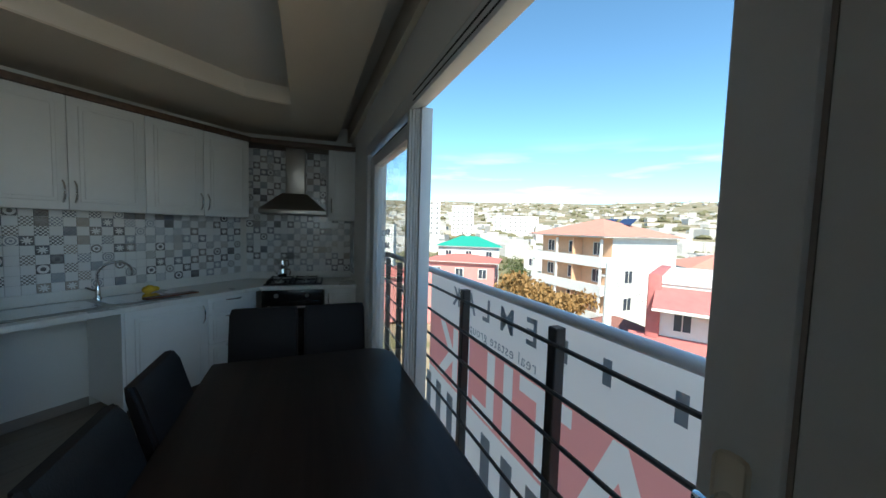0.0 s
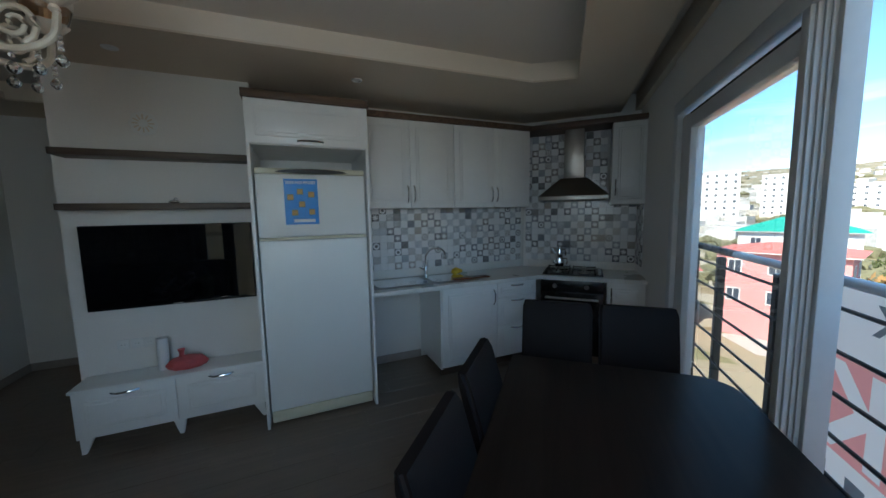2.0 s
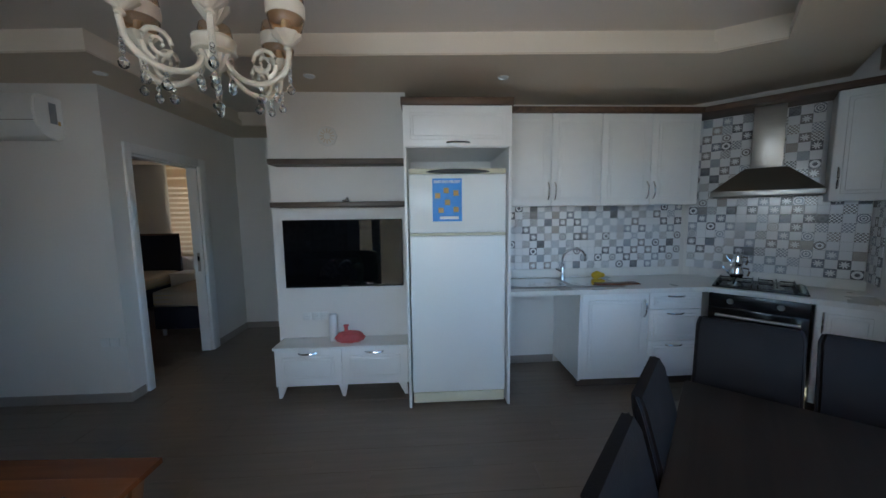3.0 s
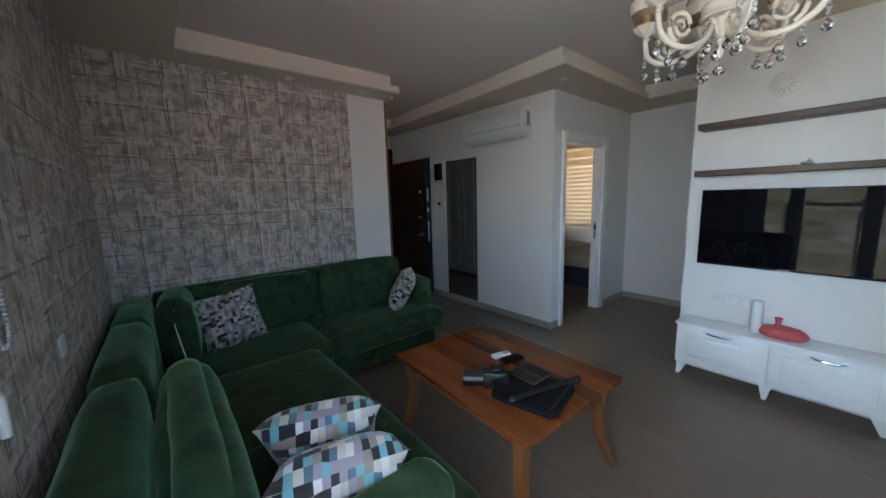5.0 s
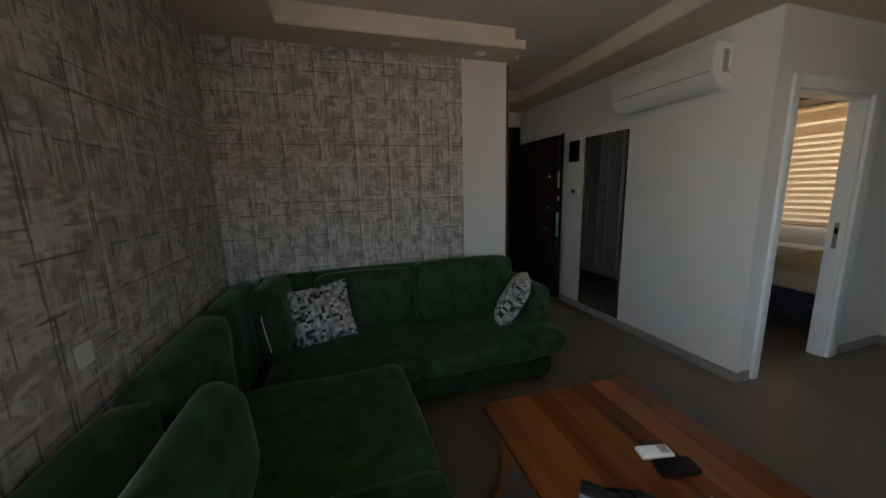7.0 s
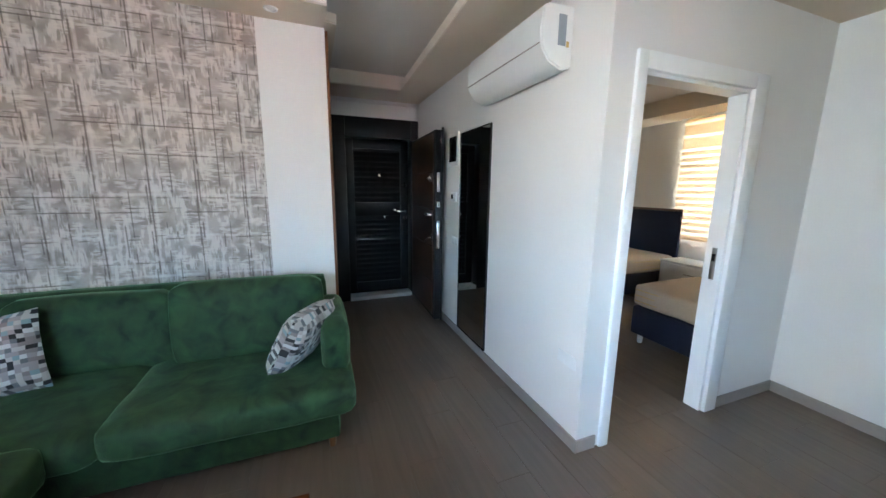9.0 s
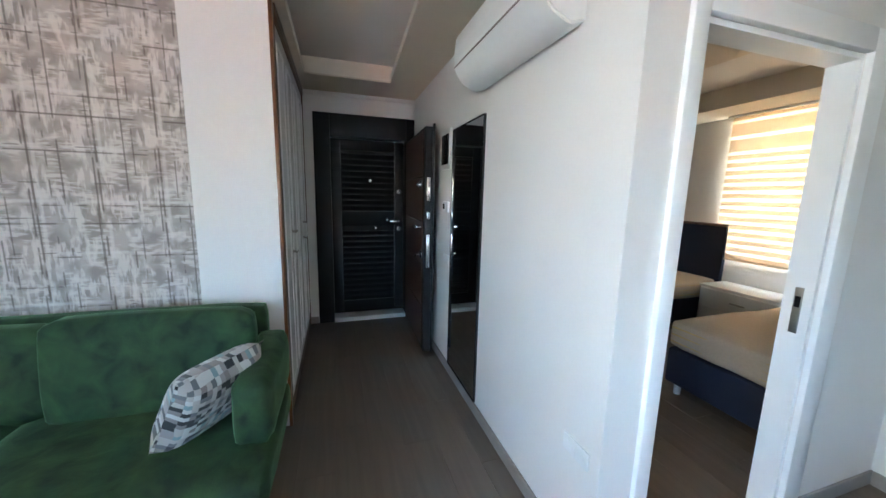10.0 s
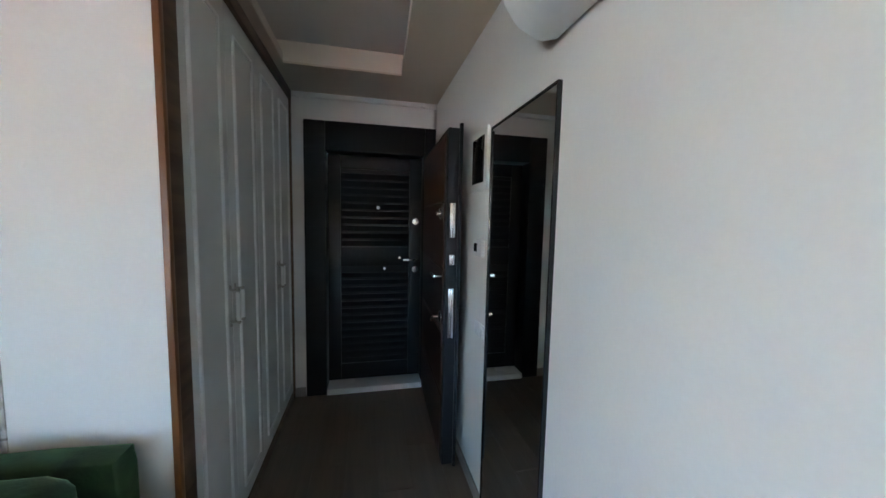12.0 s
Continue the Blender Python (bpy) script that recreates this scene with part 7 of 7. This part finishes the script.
red_house(pose(2.7, 24.0, 0, 0, 0, -12))
house(pose(0.5, 27.2, -8.9, 0, 0, -20), "low annex with a brownish red roof", 4.4, 3.6, 1, M_WHITEHOUSE, M_ROOFBROWN, 1.2)
house(pose(-17.5, 43.0, -9.0, 0, 0, 12), "long pink house with a flat red sheet roof", 9.5, 7, 2, M_PINK, M_ROOFRED, 0.8, False, None, 3.0)
house(pose(-22.0, 58.0, -7.5, 0, 0, 20), "house with a bright green sheet roof", 11.0, 8, 2, M_WHITEHOUSE, M_ROOFGREEN, 1.8, False, None, 2.9)
house(pose(-27.0, 38.0, -8.5, 0, 0, 35), "low pink house with a red roof", 9.0, 7, 1, M_PINK, M_ROOFRED, 1.2, False, None, 3.2)
house(pose(13.5, 46.0, -10.8, 0, 0, 10), "white three-storey house with a red roof", 9.0, 8, 3, M_WHITEHOUSE, M_ROOFPINK, 1.5, False, None, 2.9)
house(pose(-8.5, 62.0, -8.5, 0, 0, -10), "white house with a flat roof beyond the street", 9.0, 8, 2, M_WHITEHOUSE, M_ROOFPINK, 1.2, False, None, 2.9, roof=False)
house(pose(-48.0, 60.0, -7.0, 0, 0, 30), "white apartment house with a flat roof", 14.0, 10, 3, M_WHITEHOUSE, M_ROOFPINK, 1.2, False, None, 2.9, 5, roof=False)
house(pose(-94, 231, -3.0, 0, 0, 22), "tall white apartment tower in the distance", 16, 14, 7, M_WHITEHOUSE, M_ROOFPINK, 1, False, None, 3.0, 5, 4, roof=False)
house(pose(-98, 182, -3.0, 0, 0, 28), "tall cream apartment tower in the distance", 17, 14, 7, M_WHITEHOUSE, M_ROOFPINK, 1, False, None, 3.0, 5, 4, roof=False)
house(pose(-62, 260, 0.0, 0, 0, 15), "long white apartment block in the distance", 34, 12, 4, M_WHITEHOUSE, M_ROOFPINK, 1, False, None, 3.0, 9, 3, roof=False)

# scattered far houses and sheds on the slopes
rnd = random.Random(7)
bm = bmesh.new()
for i in range(1100):
    d = 140 * (1900 / 140) ** rnd.random()
    a = radians(rnd.uniform(-35, 82))
    x, y = -d * math.sin(a), d * math.cos(a)
    w = rnd.uniform(5, 12) * (1 + d / 2200)
    hh = rnd.choice((2.5, 3, 3.5, 4, 6)) * (1 + d / 4500)
    m = pose(x, y, land(x, y), 0, 0, rnd.uniform(0, 90)) @ Matrix.Diagonal((w, rnd.uniform(6, 10) * (1 + d / 2200), hh, 1)) @ Matrix.Translation((0, 0, 0.4))
    bmesh.ops.create_cube(bm, size=1, matrix=m)
solid("far_buildings", bm, mat("far_white_walls", (0.52, 0.49, 0.45), 0.9, grain=0.05, vary=0.25, bump=0), "scattered white far buildings on the slopes", "buildings", kind="stuff")


def leaf_clumps(bm, c, r, n, size, rr):
    for _ in range(n):
        u = Vector((rr.gauss(0, 1), rr.gauss(0, 1), rr.gauss(0, 0.8))).normalized() * r * rr.uniform(0.35, 1.0) ** 0.6
        p = Vector(c) + Vector((u.x, u.y, u.z * 0.75))
        q = Euler([rr.uniform(0, 6.28) for _ in range(3)]).to_matrix()
        s = size * rr.uniform(0.6, 1.4)
        vs = [bm.verts.new(p + q @ Vector(v)) for v in ((-s, 0, 0), (0, -s * 0.5, s * 0.15), (s, 0, 0), (0, s * 0.5, s * 0.15))]
        bm.faces.new(vs)


def tree(x, y, h, r, leaf, label, seed, base=None):
    rr = random.Random(seed)
    z0 = land(x, y) - 0.3 if base is None else base
    t = thing("tree", label, "tree", pose(x, y, z0), "trees between the houses")
    bm = bmesh.new()
    tube(bm, [(0, 0, 0), (0.1, 0.05, h * 0.3), (0.0, 0.1, h * 0.62)], 0.22, 8, 0.09)
    for k in range(5):
        a = k * 1.26 + rr.random()
        tube(bm, [(0.05, 0.05, h * 0.35 + 0.05 * k * h), (0.5 * r * math.cos(a), 0.5 * r * math.sin(a), h * 0.6 + 0.04 * k * h), (0.8 * r * math.cos(a), 0.8 * r * math.sin(a), h * 0.75)], 0.08, 6, 0.03)
    part("trunk", bm, M_TRUNK, t)
    bm = bmesh.new()
    for k in range(11):
        a = rr.uniform(0, 6.28)
        q = rr.uniform(0.1, 0.75) * r
        leaf_clumps(bm, (q * math.cos(a), q * math.sin(a), h * rr.uniform(0.55, 0.95)), r * rr.uniform(0.35, 0.55), 130, 0.22, rr)
    part("crown", bm, leaf, t, smooth=False)


for i, (x, y, h, r, lf) in enumerate(((-9.5, 47, 7, 2.8, 0), (-7.2, 43, 6, 2.4, 0), (-12, 52, 7.5, 3, 0), (-6.4, 31.0, 9.4, 2.6, 1), (-4.1, 29.2, 9.2, 2.7, 1), (-1.9, 27.6, 8.7, 2.5, 1), (-31, 48, 7, 3, 0), (9.5, 38, 7, 3, 1), (-38, 45, 7, 3.2, 0), (-14, 66, 8, 3.4, 0), (2, 62, 8, 3.4, 0), (-55, 75, 9, 4, 0), (16, 60, 8, 3.5, 0))):
    tree(x, y, h, r, (M_LEAF, M_LEAFDRY)[lf], ("olive-green leafy tree between the houses", "rusty autumn tree before the orange house")[lf], 40 + i)
# far scrub and tree rows, their olive lightened to carry distant haze
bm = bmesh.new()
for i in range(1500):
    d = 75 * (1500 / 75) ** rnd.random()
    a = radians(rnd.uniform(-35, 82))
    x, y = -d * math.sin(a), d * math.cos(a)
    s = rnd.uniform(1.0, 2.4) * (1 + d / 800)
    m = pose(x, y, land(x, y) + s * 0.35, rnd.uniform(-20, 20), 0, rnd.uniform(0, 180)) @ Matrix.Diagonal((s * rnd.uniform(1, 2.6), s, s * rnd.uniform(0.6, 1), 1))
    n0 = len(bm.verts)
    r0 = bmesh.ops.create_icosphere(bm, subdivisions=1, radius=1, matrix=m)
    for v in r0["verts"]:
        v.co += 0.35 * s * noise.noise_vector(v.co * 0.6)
solid("far_scrub", bm, mat("hazed_olive_scrub", (0.15, 0.14, 0.075), 0.9, grain=0.3, vary=0.4, bump=0), "far scrub and rows of trees on the slopes", "scrub", kind="stuff", smooth=False)


def car(at):
    t = thing("car", "small grey parked car in the street", "car", at)
    bm = bmesh.new()
    prof = [(-2.0, 0.35), (-1.95, 0.8), (-1.1, 0.92), (-0.6, 1.42), (0.8, 1.45), (1.5, 0.95), (2.0, 0.85), (2.05, 0.35)]
    a = [bm.verts.new((x, -0.8, z)) for x, z in prof]
    b = [bm.verts.new((x, 0.8, z)) for x, z in prof]
    bm.faces.new(a)
    bm.faces.new(list(reversed(b)))
    for i in range(len(prof)):
        bm.faces.new((a[i], b[i], b[(i + 1) % len(prof)], a[(i + 1) % len(prof)]))
    bmesh.ops.recalc_face_normals(bm, faces=bm.faces[:])
    bmesh.ops.bevel(bm, geom=bm.edges[:], offset=0.08, segments=2, affect="EDGES")
    part("body", bm, M_RAILTOP, t)
    part("window", B((-0.5, 0.75, -0.82, 0.82, 0.95, 1.32), bevel=0.03), M_PANE, t)
    for x in (-1.25, 1.25):
        for y in (-0.75, 0.75):
            bm = bmesh.new()
            cyl(bm, (x, y - 0.1, 0.32), (x, y + 0.1, 0.32), 0.32, n=18)
            part("wheel", bm, M_GASKET, t)


solid("road", B((-2.6, 2.6, -14, 26, 0, 0.1)), M_ROAD, "pale asphalt street between the houses", "road", at=pose(-10.8, 44, -10.2, 0, 0, 14))
car(pose(-11.2, 45.0, -10.1, 0, 0, 104))
cp = thing("carport", "open carport with a flat white roof", "carport", pose(-9.2, 49.0, -10.3, 0, 0, 12))
part("roof", B((-2.6, 2.6, -2.2, 2.2, 2.7, 2.9)), M_WHITEHOUSE, cp, smooth=False)
for x in (-2.4, 2.4):
    for y in (-2.0, 2.0):
        part("post", B((x - 0.08, x + 0.08, y - 0.08, y + 0.08, -0.6, 2.7)), M_WHITEHOUSE, cp, smooth=False)
up = thing("utility_pole", "white concrete utility pole with sagging cables", "utility pole", pose(0.58, 24.0, -11.5))
bm = bmesh.new()
cyl(bm, (0, 0, 0), (0, 0, 11.2), 0.30, 0.24, 12)
part("pole", bm, M_WHITEHOUSE, up)
part("crossarm", B((-0.6, 0.6, -0.05, 0.05, 10.3, 10.42)), M_CONCRETE, up)
for k in range(4):
    bm = bmesh.new()
    tube(bm, [(0.45 * (k - 1.5) / 1.5 + 9.0 * f, 0.6 * f, 10.4 - 0.3 * k - 1.4 * math.sin(math.pi * f * 0.8) - 1.0 * f) for f in [q / 8 for q in range(9)]], 0.012, 5)
    part("cable", bm, M_RAIL, up)

# ---- pieces of floors and walls ----
def inside(x, y, poly):
    c = False
    for i in range(len(poly)):
        (xa, ya), (xb, yb) = poly[i - 1], poly[i]
        if (ya > y) != (yb > y) and x < (xb - xa) * (y - ya) / (yb - ya) + xa:
            c = not c
    return c


PW, PL = 0.20, 1.0


def plank_mesh(w, l):
    bm = bmesh.new()
    box(bm, -w / 2 + 0.0008, w / 2 - 0.0008, -l / 2 + 0.0008, l / 2 - 0.0008, -0.012, 0.0, bevel=0.0012, seg=1)
    return mesh_of("plank", bm, M_PLANK)


plank_by_length = {k: plank_mesh(PW, PL * k / 8) for k in range(1, 9)}
floor_ob, bed_floor = bpy.data.objects["floor"], bpy.data.objects["floor_bedroom"]


def owner(x, y):
    if inside(x, y, ROOM):
        return floor_ob
    return bed_floor if -6.0 < x < -3.2 and -5.6 < y < -2.28 else None


for ix in range(-34, 4):
    for iy in range(-8, 6):
        x, y = (ix + 0.5) * PW, (iy + 0.5) * PL + (ix * 0.37 % 1.0) * PL
        # runs of eighths that lie inside one room make one plank
        todo, run = [], []
        for q in range(9):
            yq = y + (q - 3.5) * PL / 8
            par = owner(x, yq) if q < 8 else None
            if run and par != run[0][1]:
                todo.append((plank_by_length[len(run)], sum(v[0] for v in run) / len(run), run[0][1]))
                run = []
            if par:
                run.append((yq, par))
        for me, yy, par in todo:
            o = new("plank", me)
            o.parent = par
            o.matrix_basis = pose(x, yy, 0)

TS = 0.0735
chance = random.Random(5)


def tiles(parent, m, x0, x1, z0, z1, skip=None):
    """Glazed square tiles on a wall; local x along it, y into it."""
    nx, nz = max(1, round((x1 - x0) / TS)), round((z1 - z0) / TS)
    sx, sz = (x1 - x0) / nx, (z1 - z0) / nz
    bm = bmesh.new()
    box(bm, -sx / 2 + 0.001, sx / 2 - 0.001, -0.004, 0.003, -sz / 2 + 0.001, sz / 2 - 0.001, bevel=0.0012, seg=1)
    me = mesh_of("tile", bm, M_TILE)
    plain = me.copy()
    plain.materials[0] = M_TILEPLAIN
    for i in range(nx):
        for k in range(nz):
            x, z = x0 + (i + 0.5) * sx, z0 + (k + 0.5) * sz
            if skip and skip(x, z):
                continue
            odd = (i + k) % 2 if chance.random() < 0.9 else chance.randrange(2)
            o = new("tile", me if odd else plain)
            o.parent = parent
            o.matrix_basis = parent.matrix_basis.inverted() @ m @ pose(x, -0.006, z)


def grout(name, m, x0, x1, z0, z1):
    solid(name, B((x0, x1, -0.0045, -0.0005, z0, z1)), M_JOINT, "pale tile grout", "grout", at=m)


mk = pose(X_KIT, 0, 0, 0, 0, 90)
wk = bpy.data.objects["wall_kitchen"]
grout("trim_kitchen_tiles", mk, 0.95, 2.88, 0.976, 1.62)
tiles(wk, mk, 0.95, 2.88, 0.976, 1.62)
mh = HOOD @ pose(0, 0.6, 0)
wc = bpy.data.objects["wall_cooker"]
grout("trim_cooker_tiles", mh, -0.245, 0.915, 0.976, 2.40)
tiles(wc, mh, -0.245, 0.915, 0.976, 2.40, lambda x, z: x > 0.66 and z > 1.68 or abs(x - 0.28) < 0.08 and z > 1.88)
mw = WIN @ pose(0, C_WALL + 0.02, 0)
ww = bpy.data.objects["wall_window_pier"]
xs = (WIN.inverted() @ HOOD @ Vector((0.93, 0.6, 0))).x
grout("trim_pier_tiles", mw, xs, xs + 0.32, 0.976, 1.62)
tiles(ww, mw, xs + 0.01, xs + 0.32, 0.976, 1.62)
